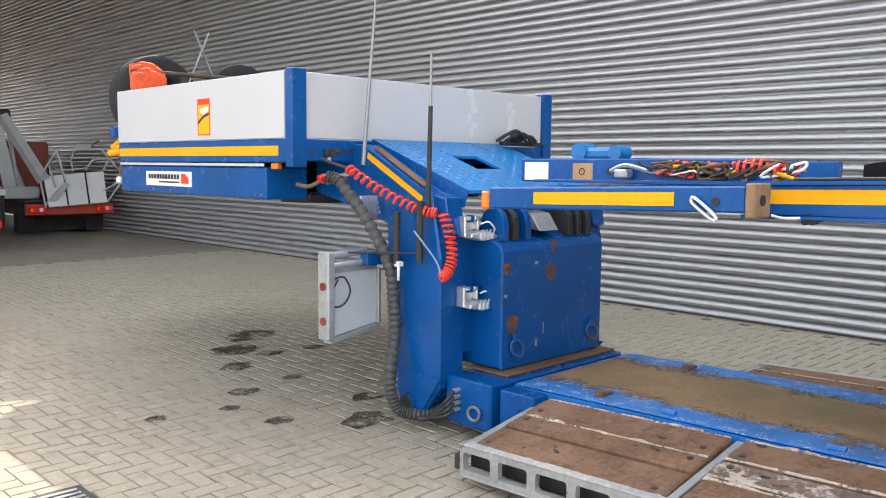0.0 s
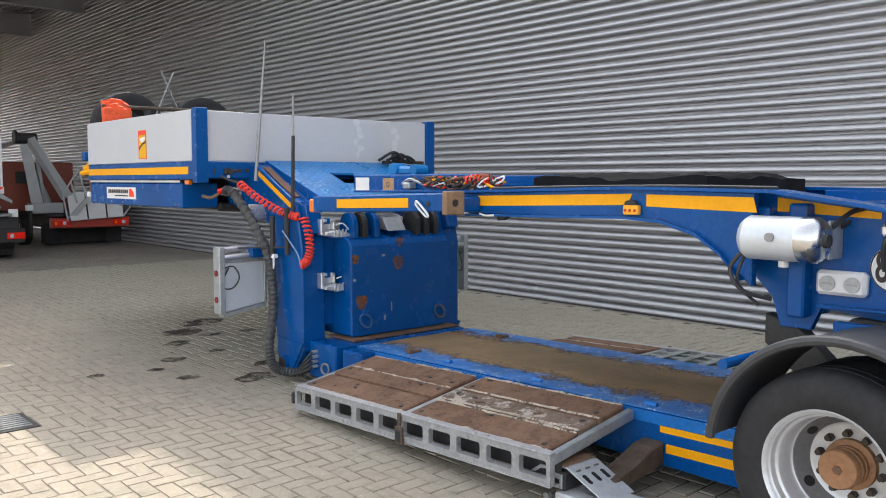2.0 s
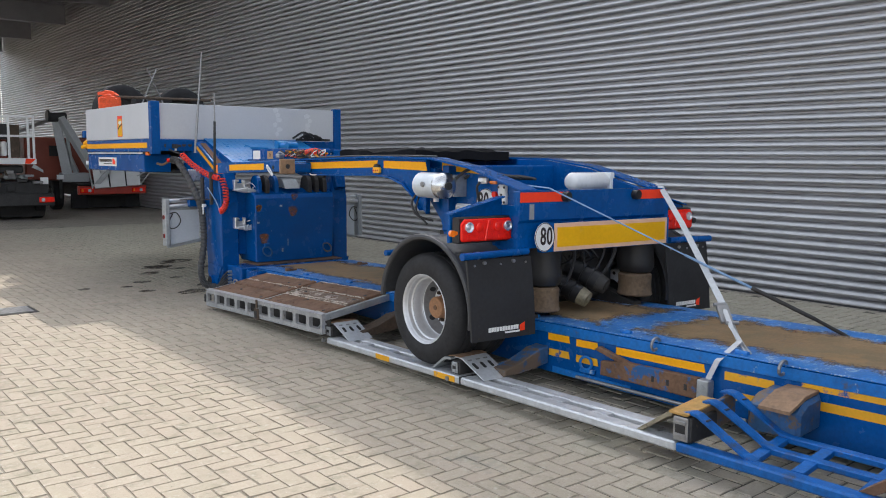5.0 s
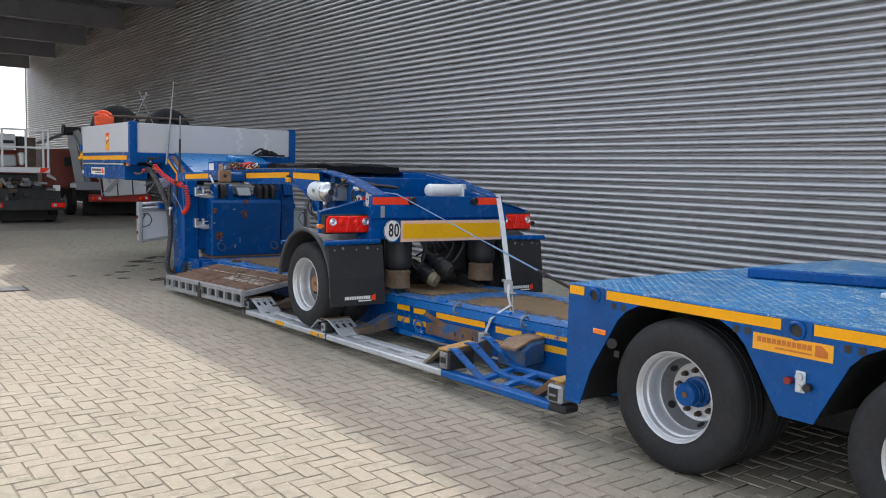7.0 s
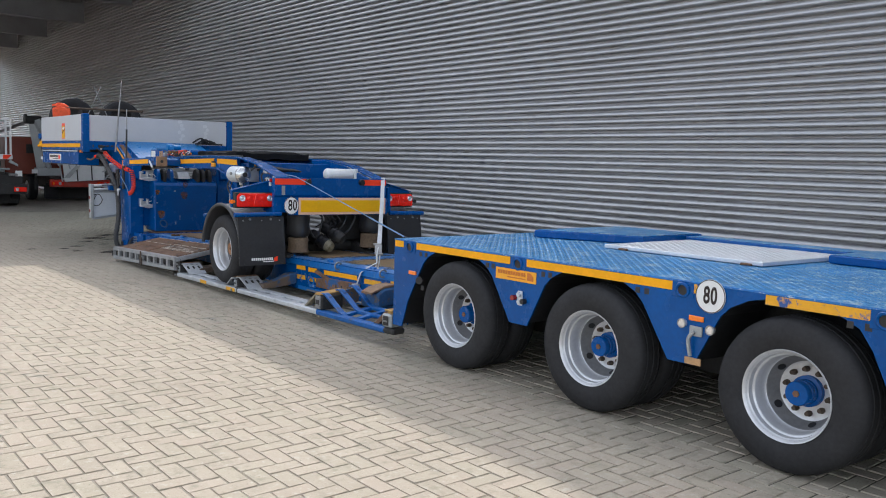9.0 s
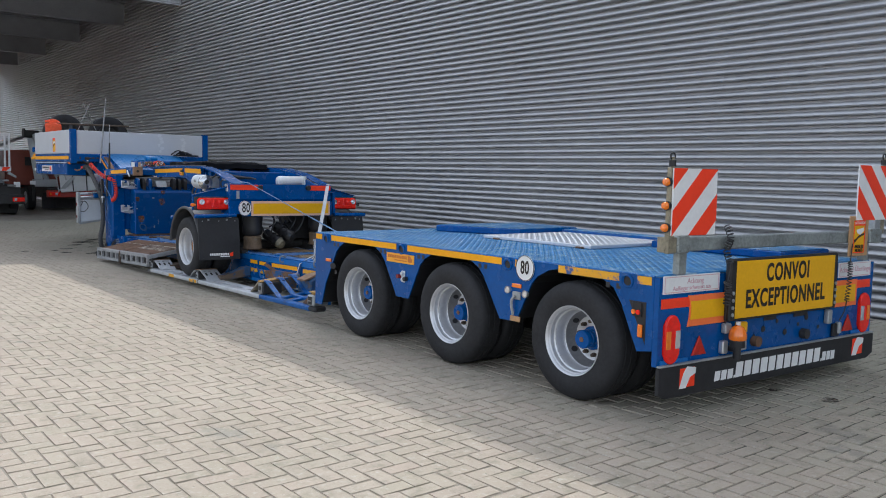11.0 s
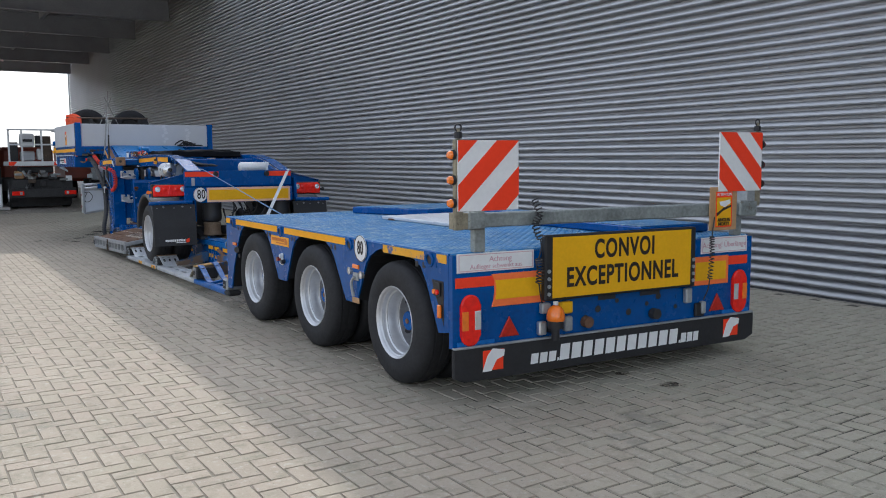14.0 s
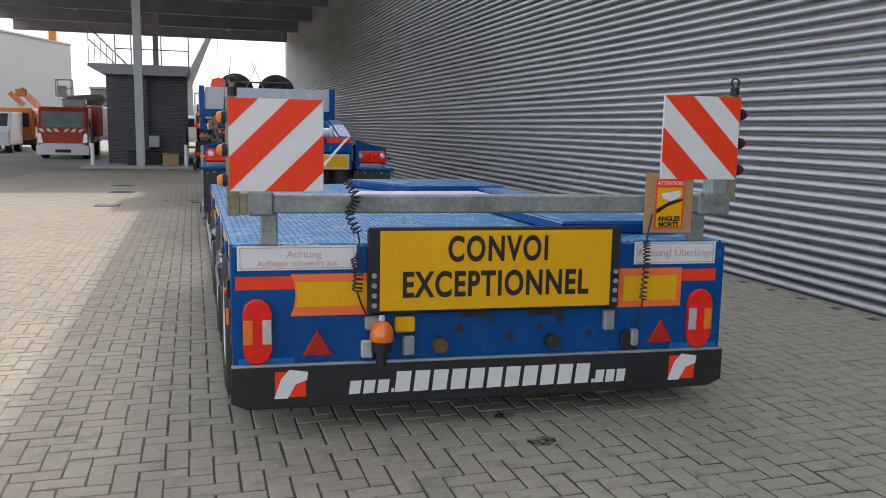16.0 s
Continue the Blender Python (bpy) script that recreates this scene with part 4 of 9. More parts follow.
bm = B()
prism(bm, [(3.44, 1.20), (3.62, 1.22), (3.62, 1.33), (3.52, 1.31)], "x", 4.30, 4.50, 0.006)
part("locking_wedge", bm, GALV, goose)
# cast mounts on the left leg
for z_ in (1.24, 0.80):
    bm = B()
    box(bm, 3.70, 3.725, 3.55, 3.62, z_ - 0.06, z_ + 0.07, 0.006)
    box(bm, 3.725, 3.83, 3.60, 3.62, z_ - 0.06, z_ + 0.07, 0.006)
    box(bm, 3.825, 3.845, 3.56, 3.62, z_ - 0.02, z_ + 0.065, 0.006)
    box(bm, 3.725, 3.76, 3.55, 3.60, z_ + 0.045, z_ + 0.068, 0.005)
    box(bm, 3.795, 3.83, 3.55, 3.60, z_ + 0.045, z_ + 0.068, 0.005)
    prism(bm, [(3.71, z_ - 0.035), (3.85, z_ - 0.02), (3.97, z_ - 0.055), (3.96, z_ - 0.075), (3.82, z_ - 0.085), (3.71, z_ - 0.06)], "y", 3.50, 3.60, 0.008)
    for k in range(4):
        prism(bm, [(3.80 + 0.035 * k, z_ - 0.012), (3.812 + 0.035 * k, z_ - 0.012), (3.80 + 0.035 * k, z_ - 0.075), (3.788 + 0.035 * k, z_ - 0.075)], "y", 3.492, 3.499)
    cbk = part("cast_bracket", bm, ALU, goose)
    bm = B()
    box(bm, 3.755, 3.80, 3.56, 3.598, z_ + 0.03, z_ + 0.075, 0.006)
    part("blue_plug", bm, BLUE, cbk)
    bm = B()
    tube(bm, smooth_path([(3.845, 3.55, z_ + 0.02), (3.90, 3.53, z_ + 0.03), (3.95, 3.52, z_ - 0.02)], 5), 0.006, 6)
    part("retaining_wire", bm, SIGN_WHITE, cbk)
# aluminium plates carrying the lamps on either side
for side in (0, 1):
    f = (lambda x: x) if side == 0 else mx
    yo = -0.17 * side
    xa, xb = sorted((f(3.145), f(3.545))) if side == 0 else (5.35, 5.66)
    za, zb = (0.52, 0.58) if side == 0 else (0.58, 0.52)
    bm = B()
    prism(bm, [(xa, za), (xb, zb), (xb, 0.95), (xa, 0.95)], "y", yo + 4.20, yo + 4.26, 0.01)
    pl = part("lamp_plate", bm, ALU_DULL, goose, "pale folded aluminium plate")
    bm = B()
    box(bm, xa + 0.01, xb - 0.01, yo + 4.185, yo + 4.199, 0.94, 1.0, 0.004)
    prism(bm, [(xa, za - 0.028), (xb, zb - 0.028), (xb, zb - 0.001), (xa, za - 0.001)], "y", yo + 4.17, yo + 4.25, 0.003)
    xe = xb if side == 0 else xa
    box(bm, xe - 0.012, xe + 0.012, yo + 4.17, yo + 4.199, zb if side == 0 else za, 0.95, 0.003)
    part("plate_edge", bm, GALV, pl)
    xs0, xs1 = sorted((f(3.10), f(3.155)))
    bm = B()
    box(bm, xs0, xs1, yo + 4.14, yo + 4.25, 0.52, 1.08, 0.008)
    st = part("lamp_strip", bm, GALV, pl)
    for z_ in (0.64, 0.86):
        bm = B()
        rod(bm, (f(3.101), yo + 4.19, z_), (f(3.091), yo + 4.19, z_), 0.026, 16)
        part("red_lamp", bm, LAMP_DARK, st, smooth=True)
    bm = B()
    rod(bm, (f(3.12), yo + 4.22, 1.045), (f(3.46), yo + 4.22, 1.065), 0.026, 14)
    rod(bm, (f(3.14), yo + 4.17, 0.985), (f(3.44), yo + 4.17, 1.005), 0.022, 14)
    part("support_tube", bm, ALU, pl, smooth=True)
    bm = B()
    tube(bm, smooth_path([(f(3.16), yo + 4.18, 0.90), (f(3.24), yo + 4.16, 0.91), (f(3.29), yo + 4.16, 0.82), (f(3.24), yo + 4.16, 0.74), (f(3.17), yo + 4.17, 0.73), (f(3.155), yo + 4.18, 0.80), (f(3.20), yo + 4.17, 0.90)], 8), 0.006, 6)
    part("lamp_cable", bm, CABLE, pl)
    bm = B()
    xa, xb = sorted((f(3.38), f(3.6)))
    box(bm, xa, xb, yo + 4.10, yo + 4.18, 0.98, 1.06, 0.006)
    part("plate_arm", bm, BLUE, goose)
# small perforated step, arm and posts
bm = B()
for k in range(5):
    for j in range(4):
        box(bm, 3.44 + 0.028 * k, 3.462 + 0.028 * k, 4.20 + 0.01 * j, 4.215 + 0.01 * j, 1.30 + 0.03 * j, 1.322 + 0.03 * j, 0)
box(bm, 3.43, 3.58, 4.235, 4.25, 1.28, 1.42, 0.003)
part("perforated_step", bm, ALU, goose)
for pts in ([(3.50, 3.74, 1.02), (3.50, 3.74, 1.40)], [(3.47, 3.92, 1.0), (3.47, 3.92, 1.33)]):
    bm = B()
    rod(bm, pts[0], pts[1], 0.022, 10)
    part("stake_pocket", bm, DARK, goose)
for p0, p1, r0, r1 in (((3.59, 4.40, 1.62), (3.705, 4.40, 2.84), 0.017, 0.007), ((3.53, 3.70, 1.38), (3.543, 3.70, 1.98), 0.016, 0.014), ((3.543, 3.70, 1.98), (3.546, 3.70, 2.30), 0.009, 0.007)):
    bm = B()
    rod(bm, p0, p1, r0, 10, r1)
    part("marker_rod", bm, DARK if r0 > 0.012 and p0[1] < 4 else STEEL, goose)
# couplings under the deck and the hoses
bm = B()
for k in range(4):
    rod(bm, (3.30 + 0.0 * k, 4.47, 1.545 - 0.035 * (k % 2)), (3.46, 4.40 + 0.02 * k, 1.545 - 0.035 * (k % 2)), 0.016, 10)
    for q in range(3):
        rod(bm, (3.33 + 0.05 * q, 4.456 - 0.02 * q + 0.004 * k, 1.545 - 0.035 * (k % 2)), (3.35 + 0.05 * q, 4.45 - 0.02 * q + 0.004 * k, 1.545 - 0.035 * (k % 2)), 0.023, 10)
part("hydraulic_couplings", bm, STEEL, goose)
bm = B()
tube(bm, smooth_path([(3.19, 4.60, 1.49), (3.22, 4.52, 1.475), (3.26, 4.47, 1.50), (3.29, 4.45, 1.53)], 6), 0.014, 8)
part("hose_stub", bm, AIRBAG, goose, smooth=True)
bm = B()
rod(bm, (3.255, 4.445, 1.525), (3.285, 4.44, 1.535), 0.024, 14)
part("red_coupling", bm, RED_LENS, goose, smooth=True)
bm = B()
box(bm, 3.452, 3.50, 3.885, 3.93, 0.985, 1.02, 0.006)
prism(bm, [(3.455, 0.99), (3.47, 0.99), (3.462, 0.90), (3.455, 0.90)], "y", 3.885, 3.90)
part("white_clip", bm, SIGN_WHITE, goose)


def ridged(path, r):
    return lambda i: r * (1.04, 1.04, 0.80)[i % 3]


path = smooth_path([(3.30, 4.42, 1.54), (3.35, 4.35, 1.51), (3.42, 4.15, 1.265), (3.475, 4.0, 0.985), (3.49, 3.97, 0.75), (3.48, 3.95, 0.52), (3.43, 3.93, 0.25), (3.44, 3.89, 0.10), (3.50, 3.84, 0.05), (3.60, 3.72, 0.05), (3.68, 3.64, 0.12)], 17)
bm = B()
tube(bm, path, 0.039, 12, ridged(path, 0.039))
part("sleeved_hose", bm, HOSE, goose, "grey spiral-wrapped bundle of hoses", smooth=True)
bm = B()
tube(bm, coil([(3.38, 4.30, 1.60), (3.42, 4.05, 1.47), (3.5, 3.80, 1.36), (3.56, 3.66, 1.33)], 17, 0.028), 0.0085, 6)
part("coiled_air_hose", bm, HOSE_RED, goose, "red coiled air hose", smooth=True)
bm = B()
tube(bm, coil([(3.58, 3.62, 1.33), (3.60, 3.58, 1.20), (3.60, 3.56, 1.06), (3.56, 3.56, 0.97), (3.52, 3.57, 0.95)], 17, 0.030), 0.0085, 6)
part("coiled_air_hose", bm, HOSE_RED, goose, "red coiled air hose", smooth=True)
bm = B()
tube(bm, smooth_path([(3.38, 4.30, 1.60), (3.33, 4.4, 1.63), (3.3, 4.48, 1.66)], 5), 0.01, 6)
part("thin_air_line", bm, CABLE, goose)
bm = B()
tube(bm, smooth_path([(3.52, 3.57, 0.95), (3.50, 3.60, 1.05), (3.46, 3.75, 1.22)], 5), 0.006, 6)
part("thin_air_line", bm, STRAP_BLUE, goose)
bm = B()
tube(bm, smooth_path([(3.3, 4.2, 1.06), (3.4, 4.0, 1.07), (3.6, 3.68, 1.08)], 5), 0.006, 6)
part("thin_air_line", bm, CABLE, goose)
bm = B()
for k in range(3):
    tube(bm, smooth_path([(4.95 + 0.1 * k, 4.42, 1.82), (5.05 + 0.08 * k, 4.30, 1.90 - 0.02 * k), (5.2 + 0.06 * k, 4.32, 1.82), (5.35, 4.40, 1.84)], 6), 0.014, 6)
box(bm, 5.0, 5.5, 4.38, 4.44, 1.79, 1.82, 0.005)
box(bm, 5.1, 5.2, 4.34, 4.42, 1.82, 1.89, 0.01)
part("hose_rack", bm, DARK, goose)

# ---- things carried in the gooseneck box ----


bm = B()
box(bm, 3.76, mx(3.76), GY1 + 0.004, 8.45, 1.50, 1.82, 0.01)
part("nose_frame", bm, DARK, goose)


def spare_wheel(x, y, label):
    R, z0 = 0.44, 1.821
    base = thing("spare_wheel", (x, y, z0), label, "spare wheel", "spare wheels on the gooseneck nose")
    k = R / 0.40
    bm = B()
    pr = [(-0.12, 0.25), (-0.128, 0.31), (-0.12, 0.36), (-0.10, 0.39), (-0.06, 0.40), (0.06, 0.40), (0.10, 0.39), (0.12, 0.36), (0.128, 0.31), (0.12, 0.25)]
    lathe(bm, [(al, rr * k) for al, rr in pr], (x, y, z0 + R), 44, axis="y")
    part("tyre", bm, RUBBER, base, smooth=True)
    bm = B()
    lathe(bm, [(-0.11, 0.25 * k), (-0.10, 0.235 * k), (-0.02, 0.22 * k), (0.02, 0.2 * k), (0.02, 0.03)], (x, y, z0 + R), 32, axis="y")
    part("rim", bm, DARK, base, smooth=True)


spare_wheel(3.96, 8.2, "black spare truck wheel standing on the gooseneck nose")
spare_wheel(4.92, 8.2, "black spare truck wheel standing on the gooseneck nose")
pole = thing("load_support", (4.4, 7.5, 1.821), "grey steel load support with a cross pole on the gooseneck nose", "load support")
bm = B()
rod(bm, (3.40, 7.5, 2.455), (5.16, 7.5, 2.475), 0.022, 12)
part("cross_pole", bm, MUDDY_STEEL, pole, smooth=True)
for x in (3.92, 4.96):
    bm = B()
    box(bm, x - 0.03, x + 0.03, 7.47, 7.53, 1.821, 2.44, 0.006)
    part("post", bm, DARK, pole)
# sheet folded over the end of the pole: stacked rounded plies
cov = thing("folded_sheet", (3.55, 7.5, 2.30), "orange-red folded plastic sheet hung over the cross pole", "plastic sheet")
rnd = random.Random(8)
for k in range(6):
    bm = B()
    e, w0, w1 = 0.016 * k, 0.02 * rnd.random(), 0.03 * rnd.random()
    x0, x1, yo = 3.365 + 0.01 * k + w0, 3.735 - 0.012 * abs(k - 2.5) - w1, 7.5 - 0.115 + 0.036 * k
    prof = []
    for q in range(13):
        u = q / 12
        prof.append((x0 + (x1 - x0) * u, 2.37 + 0.028 * k * (1 - 0.5 * abs(k - 3.5) / 3) + 0.075 * math.sin(0.5 + 2.2 * u) + 0.008 * math.sin(9 * u + 2 * k)))
    low = [(x1 - 0.05 * w1, 2.27 + 0.02 * k), ((x0 + x1) / 2, 2.25 + 0.012 * rnd.random()), (x0 + 0.01, 2.27 + 0.01 * rnd.random())]
    prism(bm, prof + low, "y", yo, yo + 0.032, 0.009)
    part("sheet_ply", bm, ORANGE_CLOTH, cov)
cross = thing("crossed_bars", (4.45, 8.0, 1.821), "two thin galvanised bars leaning crosswise on the nose", "bars")
for p0, p1 in (((3.97, 8.02, 1.822), (4.48, 8.02, 2.97)), ((4.86, 8.05, 1.822), (4.33, 8.05, 2.98))):
    bm = B()
    rod(bm, p0, p1, 0.010, 8)
    part("bar", bm, STEEL, cross)
cone = thing("yellow_coupling_set", (3.2, 7.25, 1.63), "yellow and white couplings hanging on the gooseneck front", "couplings")
bm = B()
for k in range(3):
    rod(bm, (3.14 + 0.04 * k, 7.121, 1.72 + 0.03 * k), (3.08 + 0.03 * k, 7.26, 1.70 + 0.05 * (k % 2)), 0.028, 10)
rod(bm, (3.10, 7.24, 1.74), (3.16, 7.22, 1.80), 0.03, 10)
part("coupling_head", bm, YELLOW, cone, smooth=True)
bm = B()
rod(bm, (3.15, 7.13, 1.68), (3.13, 7.16, 1.50), 0.02, 8)
part("brown_hose_end", bm, RUST, cone)
bm = B()
box(bm, 3.10, 3.17, 7.13, 7.20, 1.44, 1.50, 0.012)
part("white_plug", bm, SIGN_WHITE, cone)
bm = B()
box(bm, 3.06, 3.2, 7.125, 7.2, 1.83, 1.93, 0.01)
part("blue_socket", bm, BLUE, cone)

# ---- low bed ----
SL = -0.022                    # the bed rises gently towards the bogie


def bz(y):
    return 0.312 + SL * (y - 3.2)


bed = thing("lowbed", (C, -2.5, 0), "blue excavator low bed with rusty deck and three-axle rear bogie", "low-loader trailer")
bm = B()
prism(bm, [(3.22, 0.305), (3.22, 0.10), (0.0, 0.075), (-1.4, 0.05), (-4.26, 0.05), (-4.26, 0.305 + 7.46 * 0.022)], "x", 3.80, mx(3.80), 0.008)
part("bed_frame", bm, BLUE, bed)
bm = B()
box(bm, 3.796, mx(3.796), -4.24, 3.20, 0.307, 0.315, 0.003)
part("deck_sheet", tilt(bm, SL, 3.2), DECK_BLUE, bed, "worn blue deck sheet with pale scratches")
# covering, worn through along its edges where the blue sheet lies bare
bm = B()
box(bm, 3.812, mx(3.812), -4.22, 3.18, 0.3152, 0.3162, 0)
worn_edges(RUBBERMAT, 3.83, mx(3.83), 0.34, -1.86, 0.34)
part("bed_covering", tilt(bm, SL, 3.2), RUBBERMAT, bed, "brown rusty anti-slip covering with blue showing through")
for y0, y1, z_ in ((-0.05, 0.40, 0.222), (-0.09, 0.36, 0.113), (-0.62, -0.2, 0.222), (-0.62, -0.2, 0.113), (-1.61, -1.40, 0.207), (-1.61, -1.41, 0.095), (-1.87, -1.67, 0.20), (-1.87, -1.67, 0.09), (-2.70, -2.02, 0.20), (-3.15, -2.83, 0.185), (-3.15, -2.83, 0.075), (-4.24, -3.30, 0.225), (-4.24, -3.30, 0.125)):
    bm = B()
    prism(bm, [(y0, z_ - 0.025), (y1, z_ - 0.025), (y1, z_ + 0.025), (y0 + 0.012, z_ + 0.025)], "x", 3.7995, 3.797)
    part("yellow_tape", tilt(bm, SL, 3.2), YELLOW_CHIP if z_ < 0.1 or y1 < -2.8 else YELLOW, bed)
bm = B()
box(bm, 3.792, 3.7995, -4.2, 3.2, 0.235, 0.300, 0.003)
part("edge_angle", tilt(bm, SL, 3.2), BLUE_WORN, bed)
bm = B()
prism(bm, [(-1.93, 0.14), (-2.68, 0.145), (-2.68, 0.275), (-2.15, 0.262), (-1.93, 0.235)], "x", 3.745, 3.7965, 0.006)
ch = part("side_channel", bm, RUSTED_BLUE, bed, "rusty channel along the bed side")
bm = B()
prism(bm, [(-1.86, 0.30), (-2.12, 0.235), (-2.16, 0.262), (-1.9, 0.325)], "x", 3.76, 3.7965, 0.004)
part("bent_strap", bm, RUSTED_BLUE, ch)
for y in (-2.36, -2.47, -2.60):
    bm = B()
    box(bm, 3.7425, 3.7445, y - 0.010, y + 0.010, 0.185, 0.222, 0)
    part("slot", bm, DARK, ch)
bm = B()
box(bm, 3.73, 3.7965, -2.765, -2.685, 0.145, 0.275, 0.006)
rod(bm, (3.7295, -2.725, 0.235), (3.724, -2.725, 0.235), 0.02, 4)
part("channel_latch", bm, GALV, ch)
bm = B()
rod(bm, (3.77, -1.7, 0.075), (3.77, -3.0, 0.09), 0.012, 8)
part("brake_line", bm, STEEL, ch)
bm = B()
box(bm, 3.79, 3.7985, -2.15, -1.45, 0.055, 0.10, 0.004)
part("lower_lip", bm, BLUE_WORN, ch)
bm = B()
ring_torus(bm, (3.775, -1.78, 0.185), (1, 0.2, 0), 0.045, 0.010, 18)
box(bm, 3.775, 3.7985, -1.85, -1.72, 0.115, 0.145, 0.006)
part("shackle_ring", bm, BLUE_WORN, ch)
for y in (-0.95, -2.35, -3.2):
    bm = B()
    ring_torus(bm, (3.775, y, 0.30 + SL * (y - 3.2)), (0, 1, 0.1), 0.04, 0.01, 16)
    part("lashing_ring", bm, STEEL, bed)
for x, y in ((3.90, 2.66), (4.83, 2.64)):
    bm = B()
    rod(bm, (x, y, bz(y)), (x, y, bz(y) + 0.035), 0.03, 14)
    box(bm, x + 0.02, x + 0.10, y - 0.02, y + 0.02, bz(y) + 0.003, bz(y) + 0.022, 0.004)
    part("rusty_stop", bm, RUST, bed)
for k in range(7):
    y = 2.2 - 0.85 * k
    bm = B()
    rod(bm, (3.86, y - 0.04, bz(y) + 0.008), (3.86, y + 0.04, bz(y) + 0.008), 0.018, 8)
    part("lashing_eye", bm, BLUE_WORN, bed)
# front plate and junction box under the block
bm = B()
box(bm, 3.84, mx(3.84), 3.30, 3.66, 0.322, 0.336, 0.004)
part("front_plate", bm, RUST, bed, "rusty plate under the gooseneck block")
bm = B()
box(bm, 3.62, mx(3.84), 3.24, 3.62, 0.03, 0.320, 0.01)
fb = part("front_box", bm, BLUE, bed)
for k in range(4):
    bm = B()
    rod(bm, (3.619, 3.50, 0.13 + 0.04 * k), (3.57, 3.50, 0.13 + 0.04 * k), 0.014, 10)
    part("connector", bm, GALV, fb)
bm = B()
ring_torus(bm, (3.60, 3.36, 0.13), (1, 0.2, 0), 0.042, 0.009, 16)
part("lashing_ring", bm, STEEL, fb)
bm = B()
for k in range(4):
    tube(bm, smooth_path([(3.57, 3.50, 0.13 + 0.04 * k), (3.52, 3.52, 0.10 + 0.03 * k), (3.52, 3.68, 0.05), (3.50, 3.74, 0.04)], 6), 0.011, 6)
part("hydraulic_line", bm, CABLE, fb)
bm = B()
box(bm, 3.66, 3.797, 2.95, 3.21, 0.05, 0.30, 0.01)
rod(bm, (3.66, 3.05, 0.14), (3.64, 3.05, 0.14), 0.07, 18)
part("outrigger_pivot", bm, BLUE, bed)


def platform(side):
    """Outrigger platform: galvanised frame with boards and a perforated edge."""
    f = (lambda x: x) if side == 0 else mx
    ps = -0.036

    def zz(bm):
        for v in bm.verts:
            v.co.z += 0.165 * (abs(v.co.x - f(3.08))) if side == 0 else 0.11
        return tilt(bm, ps, 1.8)
    top = 0.195
    y0, y1 = 0.56, 2.97 if side == 0 else 2.47
    xo, xi = 3.08 if side == 0 else 3.27, 3.785
    # frame edge with openings
    def bar(name, xa, xb, ya, yb, za, zb, mat, par, bev=0.004):
        bm_ = B()
        a_, b_ = sorted((f(xa), f(xb)))
        box(bm_, a_, b_, ya, yb, za, zb, bev)
        return part(name, zz(bm_), mat, par)
    bm_ = B()
    n = 10
    cw = (y1 - y0) / n
    za, zb = top - 0.155, top
    for k in range(n):
        ca, cb2 = y0 + cw * k, y0 + cw * (k + 1)
        hy, hz, rr = cw / 2 - 0.026, 0.047, 0.016
        yc, zc_ = (ca + cb2) / 2, (za + zb) / 2
        corners = [(ca, za), (cb2, za), (cb2, zb), (ca, zb)]
        arcs = [[(yc + sy * (hy - rr) + rr * math.cos(an), zc_ + sz * (hz - rr) + rr * math.sin(an)) for an in [a0 + math.pi / 6 * q for q in range(4)]]
                for sy, sz, a0 in ((-1, -1, math.pi), (1, -1, 1.5 * math.pi), (1, 1, 0.0), (-1, 1, 0.5 * math.pi))]
        for x_, flip in ((xo, 1), (xo + 0.035, -1)):
            cv = [bm_.verts.new((f(x_), *c)) for c in corners]
            av = [[bm_.verts.new((f(x_), *p)) for p in arc_] for arc_ in arcs]
            for c in range(4):
                d_ = (c + 1) % 4
                bm_.faces.new((cv[c], cv[d_], av[d_][0], av[c][3]))
                for q in range(3):
                    bm_.faces.new((cv[c], av[c][q + 1], av[c][q]))
            if flip == 1:
                first = av
        loop0, loop1 = sum(first, []), sum(av, [])
        for q in range(16):
            bm_.faces.new((loop0[q], loop0[(q + 1) % 16], loop1[(q + 1) % 16], loop1[q]))
    for y_ in (y0, y1):
        bm_.faces.new([bm_.verts.new((f(x), y_, z)) for x, z in ((xo, za), (xo + 0.035, za), (xo + 0.035, zb), (xo, zb))])
    fr = part("platform_frame", zz(bm_), GALV_DIRTY, bed, "galvanised outrigger platform edge with openings")
    bar("top_rail", xo - 0.004, xo + 0.042, y0, y1, top + 0.0005, top + 0.012, GALV_DIRTY, fr)
    bar("bottom_rail", xo - 0.004, xo + 0.042, y0, y1, top - 0.166, top - 0.1555, GALV, fr)
    # black sheet behind the openings stands in for their dark inside
    bar("inner_web", xo + 0.085, xo + 0.095, y0, y1, top - 0.15, top - 0.02, BLACK, fr)
    for y in (y0 + 0.0, (y0 + y1) / 2 - 0.02, y1 - 0.045):
        bar("cross_rail", xo + 0.036, xi, y, y + 0.045, top - 0.06, top - 0.002, GALV, fr)
    bar("end_stop", xo - 0.012, xo + 0.06, y1, y1 + 0.03, top - 0.13, top - 0.05, DARK, fr)
    bar("joint_bracket", xo - 0.024, xo - 0.005, (y0 + y1) / 2 - 0.045, (y0 + y1) / 2 + 0.025, top - 0.18, top - 0.07, MUDDY_STEEL, fr)
    bar("bracket_opening", xo - 0.027, xo - 0.0245, (y0 + y1) / 2 - 0.033, (y0 + y1) / 2 + 0.013, top - 0.165, top - 0.095, BLACK, fr)
    bar("hinge_pin", xo - 0.020, xo - 0.005, (y0 + y1) / 2 - 0.022, (y0 + y1) / 2 + 0.006, top - 0.066, top + 0.016, MUDDY_STEEL, fr)
